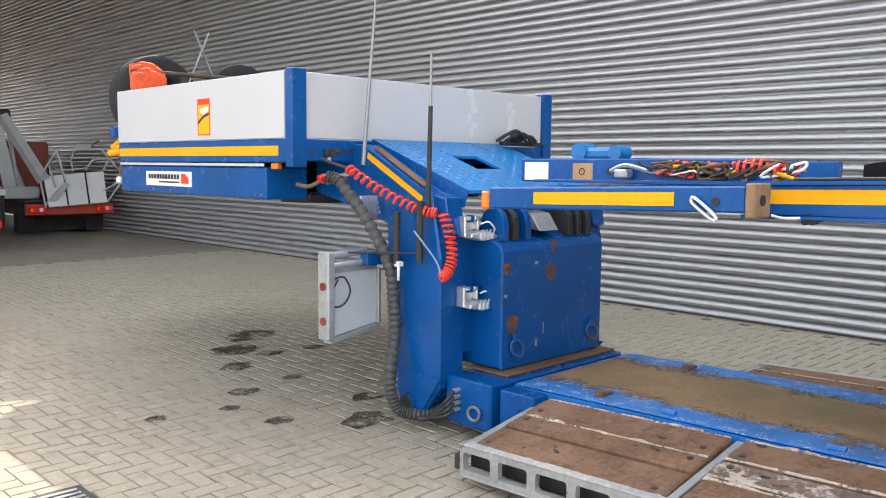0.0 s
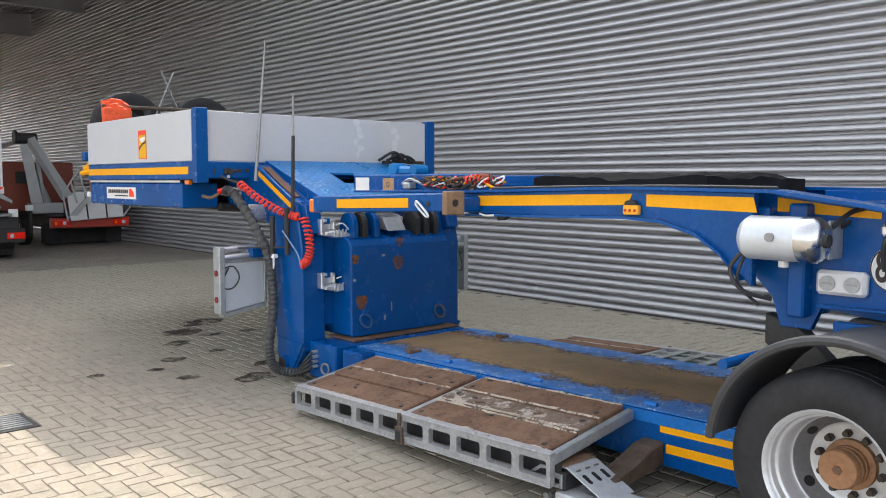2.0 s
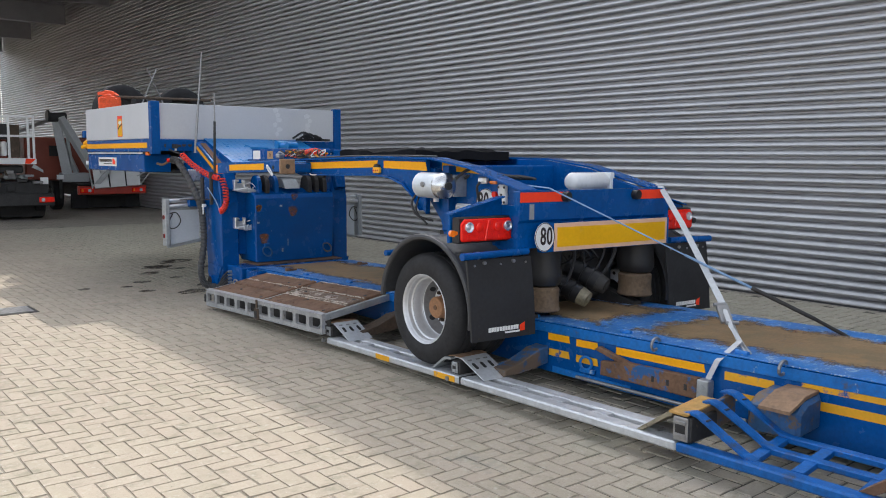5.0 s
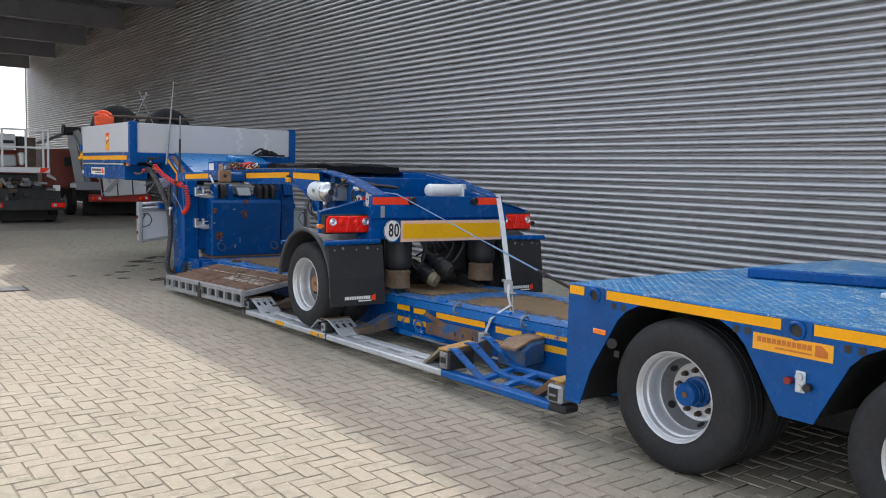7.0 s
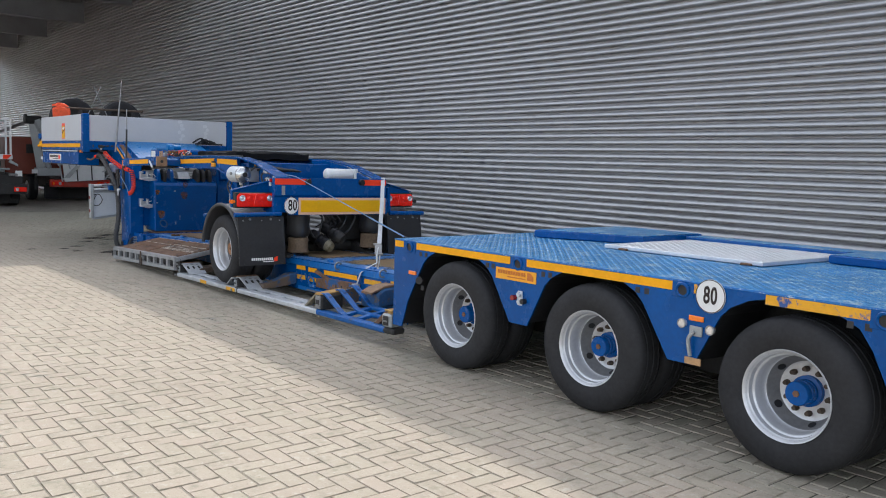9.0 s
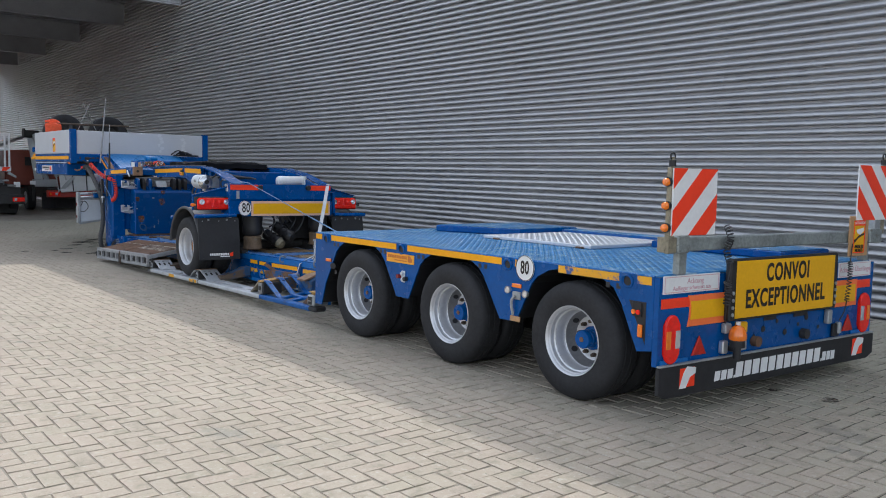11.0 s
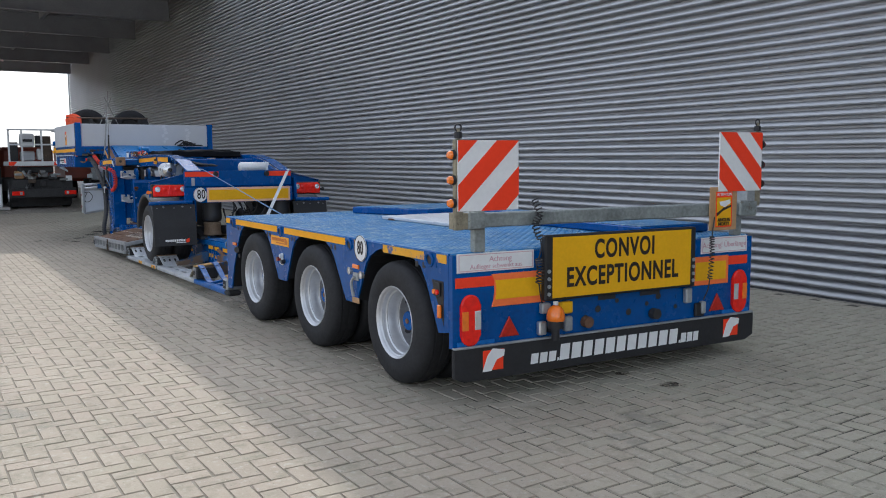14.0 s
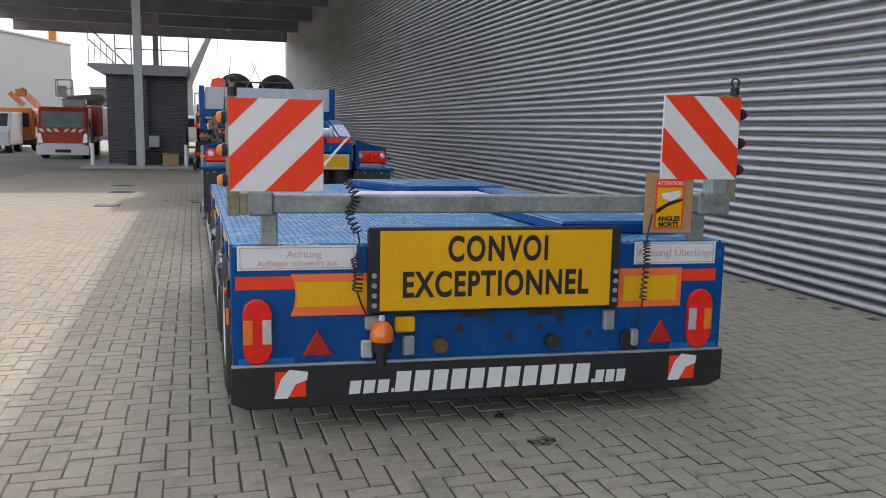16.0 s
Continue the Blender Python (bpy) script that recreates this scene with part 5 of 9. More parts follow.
    rnd = random.Random(5 + side)
    stretches = ((y0 + 0.05, (y0 + y1) / 2 - 0.025), ((y0 + y1) / 2 + 0.03, y1 - 0.05))
    if side == 1:
        # the rear half lies bare: galvanised bars with openings
        stretches = stretches[1:]
        for k in range(3):
            bar("open_bar", xo + 0.10 + 0.14 * k, xo + 0.145 + 0.14 * k, y0 + 0.046, (y0 + y1) / 2 - 0.021, top - 0.05, top - 0.004, ZINC_OLD, fr)
        for k in range(1, 5):
            yk = y0 + ((y1 - y0) / 2 - 0.02) * k / 5
            bar("open_rung", xo + 0.043, xi, yk, yk + 0.07, top - 0.0035, top + 0.004, ZINC_OLD, fr)
    for ya, yb in stretches:
        xs_ = [xo + 0.04, xo + 0.30, xo + 0.47, xi - 0.005] if side == 0 else [xo + 0.04, xo + 0.26, xi - 0.005]
        for k in range(len(xs_) - 1):
            bm_ = B()
            a_, b_ = sorted((f(xs_[k]), f(xs_[k + 1] - 0.020)))
            rise = (0.004, 0.012, 0.016)[k] + 0.006 * rnd.random()
            box(bm_, a_, b_, ya + 0.008 * rnd.random(), yb - 0.01 * rnd.random(), top - 0.045, top + rise, 0.009)
            zz(bm_)
            pl = part("platform_board", bm_, WOOD_PALE if k == 1 and ya < 1.5 else WOOD, bed)
            for yb_ in (ya + 0.07, yb - 0.07):
                for xb_ in (a_ + 0.05, b_ - 0.05)[k % 2:1 + k % 2]:
                    bm_ = B()
                    rod(bm_, (xb_, yb_, top + rise - 0.002), (xb_, yb_, top + rise + 0.004), 0.016, 8)
                    part("board_bolt", zz(bm_), DARK, pl)
            # mortar dried along the gaps, in a ragged strip
            for xm, wide in (((b_ if side == 0 else a_), 0.020), ((a_ if side == 0 else b_), 0.012)):
                if rnd.random() < 0.4:
                    continue
                st = 60
                lf, rt = [], []
                ph = rnd.uniform(0, 50)
                for q in range(st + 1):
                    ym = ya + 0.01 + (yb - ya - 0.02) * q / st
                    w0 = wide * max(0.02, 0.22 + 1.5 * noise.noise((ym * 9, ph, 0.0)) + 0.5 * noise.noise((ym * 31, ph, 3.0)))
                    w1 = wide * max(0.02, 0.20 + 1.5 * noise.noise((ym * 8, ph, 7.0)) + 0.5 * noise.noise((ym * 27, ph, 9.0)))
                    lf.append((xm - w0, ym))
                    rt.append((xm + w1, ym))
                bm_ = B()
                prism(bm_, lf + rt[::-1], "z", top + rise - 0.006, top + rise + 0.0028)
                part("mortar_trace", zz(bm_), MORTAR, pl)
            if side == 0:
                # flakes of mud and splinters
                for q in range(5):
                    x, y = rnd.uniform(a_ + 0.03, b_ - 0.03), rnd.uniform(ya + 0.06, yb - 0.06)
                    an, ln = rnd.uniform(-0.6, 0.6), rnd.uniform(0.012, 0.05)
                    pts = []
                    for t_ in range(9):
                        rr = rnd.uniform(0.5, 1.0)
                        u_, v_ = 0.012 * rr * math.cos(t_ * 0.7), ln * rr * math.sin(t_ * 0.7)
                        pts.append((x + u_ * math.cos(an) - v_ * math.sin(an), y + u_ * math.sin(an) + v_ * math.cos(an)))
                    bm_ = B()
                    prism(bm_, pts, "z", top + rise + 0.0005, top + rise + 0.006)
                    part("mud_flake", zz(bm_), (WOOD, RUST, DARK)[q % 3], pl)
    return fr


platform(0)
platform(1)

# ---- wheel tracks along the bed ----


def track(side):
    """Slotted wheel track with two bent ramp plates, and a blue ramp section at its end."""
    f = (lambda x: x) if side == 0 else mx
    TS = -0.0145

    def bx(bm_, xa, xb, *rest):
        a_, b_ = sorted((f(xa), f(xb)))
        return box(bm_, a_, b_, *rest)

    def px(bm_, pts, xa, xb, bev=0.0):
        return prism(bm_, pts, "x", *sorted((f(xa), f(xb))), bev)

    def on(bm_):
        return tilt(bm_, TS, 0.0)
    # heights below are over the track's own line, which climbs towards the bogie
    bm = B()
    for xa, xb in ((3.130, 3.232), (3.298, 3.400)):
        bx(bm, xa, xb, -2.97, 0.575, 0.0, 0.052, 0.010)
    ys_ = [0.575]
    while ys_[-1] > -2.7:
        ys_ += [ys_[-1] - 0.12, ys_[-1] - 0.36]
    for k in range(0, len(ys_) - 1, 2):
        bx(bm, 3.2325, 3.2975, ys_[k + 1], ys_[k], 0.004, 0.0505, 0.002)
    bx(bm, 3.2325, 3.2975, -2.97, -2.80, 0.004, 0.0505, 0.002)
    tr = part("track_beam", on(bm), GALV_BRIGHT, bed, "galvanised track beam with slots in its top")
    bm = B()
    bx(bm, 3.1295, 3.402, -1.215, -1.195, -0.001, 0.0535, 0)
    part("beam_joint", on(bm), DARK, tr)
    for y0, y1 in ((-0.36, -0.18), (-1.15, -0.92)):
        bm = B()
        bx(bm, 3.1265, 3.1293, y0, y1, 0.006, 0.046, 0)
        part("yellow_tape", on(bm), YELLOW_CHIP, tr)
    # arms that carry the track from the bed
    for yt_, m in ((0.44, MUDDY_STEEL), (-1.34, DIRTY_BLUE)):
        bm = B()
        prism(bm, [(f(3.36), 0.055), (f(3.50), 0.058), (f(3.66), 0.075), (f(3.797), 0.09), (f(3.797), 0.215), (f(3.70), 0.205), (f(3.54), 0.125), (f(3.36), 0.105)], "y", yt_ - 0.07, yt_ + 0.07, 0.010)
        part("track_arm", on(bm), m, tr)
    for yt in (0.545, -1.15):
        bm = B()
        px(bm, [(yt + 0.075, 0.165), (yt + 0.05, 0.176), (yt - 0.01, 0.172), (yt - 0.25, 0.0535), (yt - 0.24, 0.0525), (yt - 0.005, 0.166), (yt + 0.05, 0.168), (yt + 0.07, 0.158)], 3.185, 3.425, 0.002)
        br = part("ramp_plate", on(bm), GALV_BRIGHT, bed, "bent galvanised ramp plate with slotted holes")
        bm = B()
        px(bm, [(yt + 0.145, 0.165), (yt + 0.06, 0.1785), (yt + 0.0, 0.1765), (yt + 0.0, 0.1805), (yt + 0.06, 0.183), (yt + 0.15, 0.169)], 3.17, 3.43, 0.001)
        part("rusty_top", on(bm), RUST_PALE, br)
        for xa in (3.213, 3.285, 3.357):
            bm = B()
            n_ = Vector((0, -0.443, 0.897))
            for q in (-0.020, -0.010, 0.0, 0.010, 0.020):
                p = Vector((f(xa + 0.016), yt - 0.105, 0.1245)) + Vector((0, 0.897, 0.443)) * q
                rod(bm, p - n_ * 0.003, p + n_ * 0.0025, 0.014, 10)
            hole = part("slot", on(bm), DARK, br)
            bm = B()
            p = Vector((f(xa + 0.016), yt - 0.045, 0.1555))
            box(bm, p.x - 0.018, p.x + 0.018, p.y - 0.006, p.y + 0.006, p.z - 0.004, p.z + 0.0045, 0.002)
            part("weld_mark", on(bm), STEEL, br)
        # side of the ramp: an open bent strap with the folding latch behind it
        bm = B()
        px(bm, [(yt + 0.30, 0.053), (yt + 0.15, 0.160), (yt + 0.08, 0.163), (yt + 0.08, 0.148), (yt + 0.145, 0.145), (yt + 0.27, 0.053)], 3.155, 3.20, 0.003)
        px(bm, [(yt + 0.30, 0.0535), (yt + 0.15, 0.160), (yt + 0.14, 0.152), (yt + 0.275, 0.0525)], 3.201, 3.39)
        part("front_strap", on(bm), GALV, br)
        bm = B()
        bx(bm, 3.16, 3.41, yt - 0.015, yt + 0.065, 0.054, 0.150, 0.008)
        lt = part("locking_latch", on(bm), DARK, br)
        bm = B()
        bx(bm, 3.147, 3.159, yt - 0.004, yt + 0.058, 0.066, 0.142, 0.004)
        bx(bm, 3.140, 3.147, yt + 0.008, yt + 0.046, 0.120, 0.132, 0.002)
        bx(bm, 3.140, 3.147, yt + 0.008, yt + 0.046, 0.078, 0.090, 0.002)
        part("latch_frame", on(bm), GALV, lt)
        bm = B()
        bx(bm, 3.1442, 3.1467, yt + 0.010, yt + 0.044, 0.094, 0.116, 0)
        part("latch_hole", on(bm), BLACK, lt)
        bm = B()
        rod(bm, (f(3.15), yt + 0.075, 0.020), (f(3.118), yt + 0.075, 0.020), 0.018, 10)
        part("hinge_pin", on(bm), STEEL, br)
    # blue ramp section beside the bogie: rails, sloping strips and cross pieces
    bm = B()
    bx(bm, 3.128, 3.215, -4.14, -2.972, 0.0, 0.052, 0.010)
    bl = part("blue_ladder", on(bm), RAMP_BLUE, bed, "blue ladder-like ramp section of the wheel track")
    for xc, rise in ((3.375, 0.024), (3.54, 0.048)):
        bm = B()
        bx(bm, xc - 0.03, xc + 0.03, -4.14, -3.34, 0.022 + rise, 0.056 + rise, 0.006)
        part("floor_rail", on(bm), RAMP_BLUE, bl)
    for y in (-3.36, -3.60, -3.92):
        bm = B()
        prism(bm, [(f(3.2155), 0.022), (f(3.2155), 0.0515), (f(3.565), 0.103), (f(3.565), 0.072)], "y", y - 0.032, y + 0.032, 0.003)
        part("cross_piece", on(bm), RAMP_BLUE, bl)
    for xc, rise in ((3.205, 0.0), (3.375, 0.028), (3.54, 0.055)):
        bm = B()
        px(bm, [(-2.985, 0.198 + rise), (-3.035, 0.206 + rise), (-3.065, 0.200 + rise), (-3.34, 0.053 + rise * 0.9), (-3.40, 0.045 + rise * 0.9), (-3.40, 0.054 + rise * 0.9), (-3.33, 0.068 + rise * 0.9), (-3.07, 0.213 + rise), (-3.03, 0.220 + rise), (-2.985, 0.211 + rise)], xc - 0.032, xc + 0.032, 0.003)
        sp = part("ramp_strip", on(bm), RAMP_BLUE, bl)
        bm = B()
        bx(bm, xc - 0.018, xc + 0.018, -3.125, -3.112, 0.186 + rise, 0.1915 + rise, 0.001)
        part("strip_slot", on(bm), DARK, sp)
    bm = B()
    prism(bm, [(f(3.20), 0.055), (f(3.60), 0.10), (f(3.60), 0.255), (f(3.20), 0.195)], "y", -3.03, -3.005, 0.003)
    part("back_plate", on(bm), DIRTY_BLUE, bl)
    bm = B()
    prism(bm, [(f(3.15), 0.196), (f(3.44), 0.226), (f(3.44), 0.238), (f(3.15), 0.208)], "y", -3.03, -2.91, 0.003)
    part("ochre_cap", on(bm), OCHRE, bl, "ochre rust cap over the ramp")
    bm = B()
    px(bm, [(-2.70, 0.053), (-2.90, 0.196), (-2.93, 0.196), (-2.93, 0.178), (-2.905, 0.175), (-2.735, 0.053)], 3.155, 3.20, 0.003)
    px(bm, [(-2.70, 0.053), (-2.90, 0.198), (-2.91, 0.19), (-2.71, 0.053)], 3.21, 3.44)
    part("front_gusset", on(bm), ZINC_STAINED, bl)
    bm = B()
    bx(bm, 3.15, 3.40, -3.05, -2.94, 0.054, 0.190, 0.010)
    lt = part("locking_latch", on(bm), DARK, bl)
    bm = B()
    bx(bm, 3.137, 3.149, -3.04, -2.95, 0.062, 0.190, 0.004)
    bx(bm, 3.128, 3.137, -3.03, -2.96, 0.155, 0.172, 0.002)
    bx(bm, 3.128, 3.137, -3.03, -2.96, 0.085, 0.10, 0.002)
    part("latch_frame", on(bm), STEEL, lt)
    bm = B()
    bx(bm, 3.1335, 3.1367, -3.025, -2.965, 0.105, 0.15, 0)
    part("latch_hole", on(bm), BLACK, lt)
    # latch at the far end
    bm = B()
    bx(bm, 3.11, 3.30, -4.265, -4.13, 0.065, 0.182, 0.014)
    le = part("end_latch", on(bm), GALV, bl, "grey steel end latch with a dark opening")
    bm = B()
    bx(bm, 3.1065, 3.1097, -4.235, -4.155, 0.082, 0.165, 0.001)
    part("latch_hole", on(bm), BLACK, le)
    bm = B()
    bx(bm, 3.100, 3.1064, -4.225, -4.165, 0.112, 0.126, 0.001)
    part("latch_tongue", on(bm), STEEL, le)
    bm = B()
    rod(bm, (f(3.19), -4.19, 0.183), (f(3.19), -4.19, 0.205), 0.045, 14)
    bx(bm, 3.13, 3.30, -4.25, -4.14, 0.205, 0.216, 0.003)
    part("ochre_cap", on(bm), OCHRE, le)
    bm = B()
    px(bm, [(-3.90, 0.053), (-4.10, 0.205), (-4.14, 0.21), (-4.14, 0.165), (-3.97, 0.053)], 3.19, 3.31, 0.003)
    part("end_gusset", on(bm), RUST, bl)
    bm = B()
    bx(bm, 3.12, 3.26, -4.29, -4.13, 0.004, 0.060, 0.02)
    part("end_foot", on(bm), DARK, bl)
    # curved arm up to the bed's edge
    bm = B()
    pts = [(3.50, 0.235), (3.58, 0.262), (3.66, 0.292), (3.797, 0.30)]
    prism(bm, [(f(x), z - 0.012) for x, z in pts] + [(f(x), z + 0.006) for x, z in pts[::-1]], "y", -3.40, -3.22, 0.003)
    part("curved_cover", on(bm), RUST_PALE, bl)
    bm = B()
    prism(bm, [(f(3.56), 0.08), (f(3.797), 0.10), (f(3.797), 0.285), (f(3.64), 0.27), (f(3.56), 0.22)], "y", -3.42, -3.12, 0.02)
    part("pivot_arm", on(bm), DIRTY_BLUE, bl)


track(0)
track(1)

# ---- rear bogie ----
YAW.update(rate=-0.075, x=3.12, y0=-5.0, run=3.5)
RX0, RX1, RY0, RY1 = 3.12, 5.72, -8.56, -4.29
HUBS = (-5.11, -6.49, -7.87)
for y in HUBS:
    wheel(bed, RX0 - 0.005, y, 0.374, 0.428, 1, BLUE, hub=0.86, rim_scale=0.945, nut_mat=MUDDY_STEEL)
    wheel(bed, RX1 + 0.005, y, 0.424, 0.428, -1, BLUE, hub=0.86, rim_scale=0.945)
    bm = B()
    rod(bm, (RX0 + 0.5, y, 0.392), (RX1 - 0.5, y, 0.392), 0.065, 14)
    part("axle", bm, DARK, bed)
    for x in (3.85, mx(3.85)):
        bm = B()
        lathe(bm, [(0.0, 0.05), (0.0, 0.11), (0.06, 0.13), (0.12, 0.11), (0.18, 0.13), (0.24, 0.1), (0.24, 0.0)], (x, y - 0.05, 0.46), 20, axis="z")
        part("air_spring", bm, BLACK, bed, smooth=True)


# side skirt outline with three wheel arches
def skirt_outline():
    pts = [(RY0, 0.915), (RY0, 0.42)]
    order = sorted(HUBS)
    r = 0.485
    for k, y in enumerate(order):
        if k == 0:
            pts += [(y - 0.57, 0.40), (y - 0.43, 0.70)]
        pts += [(y - 0.36, 0.80), (y - 0.25, 0.855), (y - 0.12, 0.885), (y, 0.893), (y + 0.12, 0.885), (y + 0.25, 0.855), (y + 0.36, 0.80)]
        if k < 2:
            pts += [(y + 0.42, 0.74), (y + 0.58, 0.425), (y + 0.76, 0.425), (order[k + 1] - 0.42, 0.74)]
    pts += [(HUBS[0] + 0.42, 0.74), (HUBS[0] + 0.62, 0.40), (RY1 - 0.12, 0.17), (RY1, 0.17), (RY1, 0.915)]
    return pts


for x0, x1 in ((RX0, RX0 + 0.012), (RX1 - 0.012, RX1)):
    bm = B()
    prism(bm, skirt_outline(), "x", x0, x1)
    sk = part("side_skirt", bm, BLUE, bed, "blue skirt with three wheel arches")
    # black fill behind the arches stands in for the shade under the body
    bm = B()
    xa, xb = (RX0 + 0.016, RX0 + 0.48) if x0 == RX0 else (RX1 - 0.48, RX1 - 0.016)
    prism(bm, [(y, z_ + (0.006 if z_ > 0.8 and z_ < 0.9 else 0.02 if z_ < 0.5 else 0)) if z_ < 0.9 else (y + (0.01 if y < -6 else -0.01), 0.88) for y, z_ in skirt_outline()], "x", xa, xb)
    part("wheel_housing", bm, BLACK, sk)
    # flat black triangle on the skirt paints the shade of the open corner
    bm = B()
    a_, b_ = (RX0 - 0.0025, RX0 - 0.0005) if x0 == RX0 else (RX1 + 0.0005, RX1 + 0.0025)
    prism(bm, [(-8.365, 0.735), (-8.505, 0.735), (-8.505, 0.455)], "x", a_, b_)
    part("open_bay", bm, BLACK, sk)
s_ = RX0 - 0.0005
# yellow edge tape in lengths, between the lashing points
TAPES = ((-4.42, -4.30, YELLOW), (-5.72, -4.60, YELLOW), (-7.12, -5.89, YELLOW), (-7.46, -7.27, YELLOW_CHIP), (-8.28, -7.72, YELLOW_CHIP), (-8.54, -8.42, YELLOW_CHIP))
for y0, y1, m in TAPES:
    bm = B()
    prism(bm, [(y0, 0.85), (y1, 0.85), (y1, 0.904), (y0, 0.904)], "x", RX0 - 0.0005, RX0 - 0.003)
    part("yellow_tape", bm, m, bed)
for y in (-4.51, -5.805, -7.195, -8.35):
    bm = B()
    box(bm, RX0 - 0.004, RX0 + 0.001, y - 0.075, y + 0.075, 0.815, 0.912, 0.004)
    lp = part("lashing_pocket", bm, BLUE, bed)
    bm = B()
    ring_torus(bm, (RX0 - 0.008, y, 0.86), (1, 0, 0.15), 0.040, 0.010, 18)
    part("lashing_ring", bm, BLUE, lp)
    bm = B()
    rod(bm, (RX0 - 0.0035, y, 0.86), (RX0 - 0.0055, y, 0.86), 0.034, 16)
    part("dark_recess", bm, DARK, lp)
for y in (-4.66, -4.73, -5.475, -5.54, -6.055, -6.12, -6.866, -6.935, -8.18, -8.27):
    bm = B()
    box(bm, RX0 - 0.0025, RX0 - 0.0005, y - 0.017, y + 0.017, 0.798, 0.834, 0)
    part("square_hole", bm, DARK, bed)
maker_plate(bed, -5.99, -5.575, 0.735, 0.818, "x", RX0 - 0.0005, -1, PLATE_INK, PLATE_ORANGE, tag=PLATE_INK)
speed_disc(bed, (RX0 - 0.006, -7.385, 0.848), 0.098, "x")
# valves on the skirt
bm = B()
box(bm, RX0 - 0.012, RX0 - 0.0005, -5.865, -5.815, 0.565, 0.67, 0.012)
rod(bm, (RX0 - 0.012, -5.84, 0.645), (RX0 - 0.03, -5.84, 0.645), 0.018, 12)
rod(bm, (RX0 - 0.012, -5.84, 0.59), (RX0 - 0.026, -5.84, 0.59), 0.016, 12)
vp = part("valve_plate", bm, ALU_DULL, bed)
for y, z_, m in ((-5.785, 0.615, LAMP_DARK), (-5.885, 0.60, BLACK)):
    bm = B()
    rod(bm, (RX0 - 0.001, y, z_), (RX0 - 0.035, y, z_), 0.019, 14)
    part("valve_knob", bm, m, vp, smooth=True)
for y, z_ in ((-7.21, 0.665), (-7.40, 0.652)):
    bm = B()
    rod(bm, (RX0 - 0.0005, y, z_), (RX0 - 0.02, y, z_), 0.026, 18)
    g_ = part("pressure_gauge", bm, CLEAR, bed, smooth=True)
    bm = B()
    ring_torus(bm, (RX0 - 0.02, y, z_), (1, 0, 0), 0.026, 0.004, 18)
    part("bezel", bm, STEEL, g_)
bm = B()
box(bm, RX0 - 0.015, RX0 - 0.0005, -7.345, -7.26, 0.60, 0.66, 0.015)
tube(bm, smooth_path([(RX0 - 0.02, -7.30, 0.63), (RX0 - 0.03, -7.27, 0.58), (RX0 - 0.02, -7.28, 0.48)], 6), 0.012, 6)
part("lift_lever", bm, GALV, bed)
bm = B()
box(bm, RX0 - 0.01, RX0 - 0.0005, -7.345, -7.235, 0.428, 0.47, 0.003)
part("pale_label", bm, CARD, bed)
for y, z_ in ((-4.56, 0.65), (-7.30, 0.705)):
    bm = B()
    box(bm, RX0 - 0.014, RX0 - 0.0005, y - 0.05, y + 0.05, z_ - 0.016, z_ + 0.016, 0.005)
    part("amber_marker", bm, AMBER, bed, "amber side marker")
bm = B()
rod(bm, (RX0 - 0.001, -4.66, 0.60), (RX0 - 0.03, -4.68, 0.60), 0.03, 12)
box(bm, RX0 - 0.012, RX0 - 0.0005, -4.72, -4.68, 0.52, 0.56, 0.003)
part("dump_valve", bm, BLACK, bed)
# lamps in the open corner behind the last wheel
bm = B()
box(bm, RX0 - 0.02, RX0 - 0.003, -8.488, -8.452, 0.50, 0.585, 0.006)
part("amber_marker", bm, AMBER, bed, "amber side marker")
bm = B()
box(bm, RX0 - 0.014, RX0 - 0.003, -8.475, -8.40, 0.635, 0.725, 0.006)
cl = part("corner_lamp", bm, BLACK, bed, "small black lamp holder with red and amber lenses")
for y, m in ((-8.418, AMBER), (-8.455, RED_LENS)):
    bm = B()
    rod(bm, (RX0 - 0.0145, y, 0.665), (RX0 - 0.024, y, 0.665), 0.016, 14)
    part("lamp_lens", bm, m, cl, smooth=True)
# scuffed edge of the deck sheet
bm = B()
box(bm, RX0 - 0.0035, RX0 + 0.0035, RY0 + 0.002, RY1 - 0.002, 0.9065, 0.9185, 0.001)
part("deck_edge", bm, DECK_BLUE, bed, "blue deck edge scuffed to pale metal")
# deck
bm = B()
box(bm, RX0 + 0.004, RX1 - 0.004, RY0 + 0.004, RY1 - 0.004, 0.885, 0.917, 0.006)
part("deck_plate", bm, BLUE_DECK, bed, "blue tread-plate deck, paint worn pale")
me_bm = B()
nx, ny = 76, 124
for i in range(nx):
    for j in range(ny):
        x = RX0 + 0.03 + (RX1 - RX0 - 0.06) * (i + 0.5) / nx
        y = RY0 + 0.03 + (RY1 - RY0 - 0.06) * (j + 0.5) / ny
        dx, dy = (0.0125, 0.0035) if (i + j) % 2 else (0.0035, 0.0125)
        q = [me_bm.verts.new((x + sx * dx, y + sy * dy, 0.9172)) for sx, sy in ((-1, -1), (1, -1), (1, 1), (-1, 1))]
        p_ = me_bm.verts.new((x, y, 0.9208))
        for k in range(4):
            me_bm.faces.new((q[k], q[(k + 1) % 4], p_))
part("tread_studs", me_bm, BLUE_DECK, bed, kind="stuff")
bm = B()
box(bm, 3.7, mx(3.7) - 0.06, RY0 + 0.02, RY1 - 0.02, 0.52, 0.88, 0.01)
# lower box is an added fill that keeps light out from below
box(bm, 3.8, 5.0, RY0 + 0.03, RY1 - 0.03, 0.22, 0.519, 0.01)
part("chassis_beam", bm, DARK, bed)
bm = B()
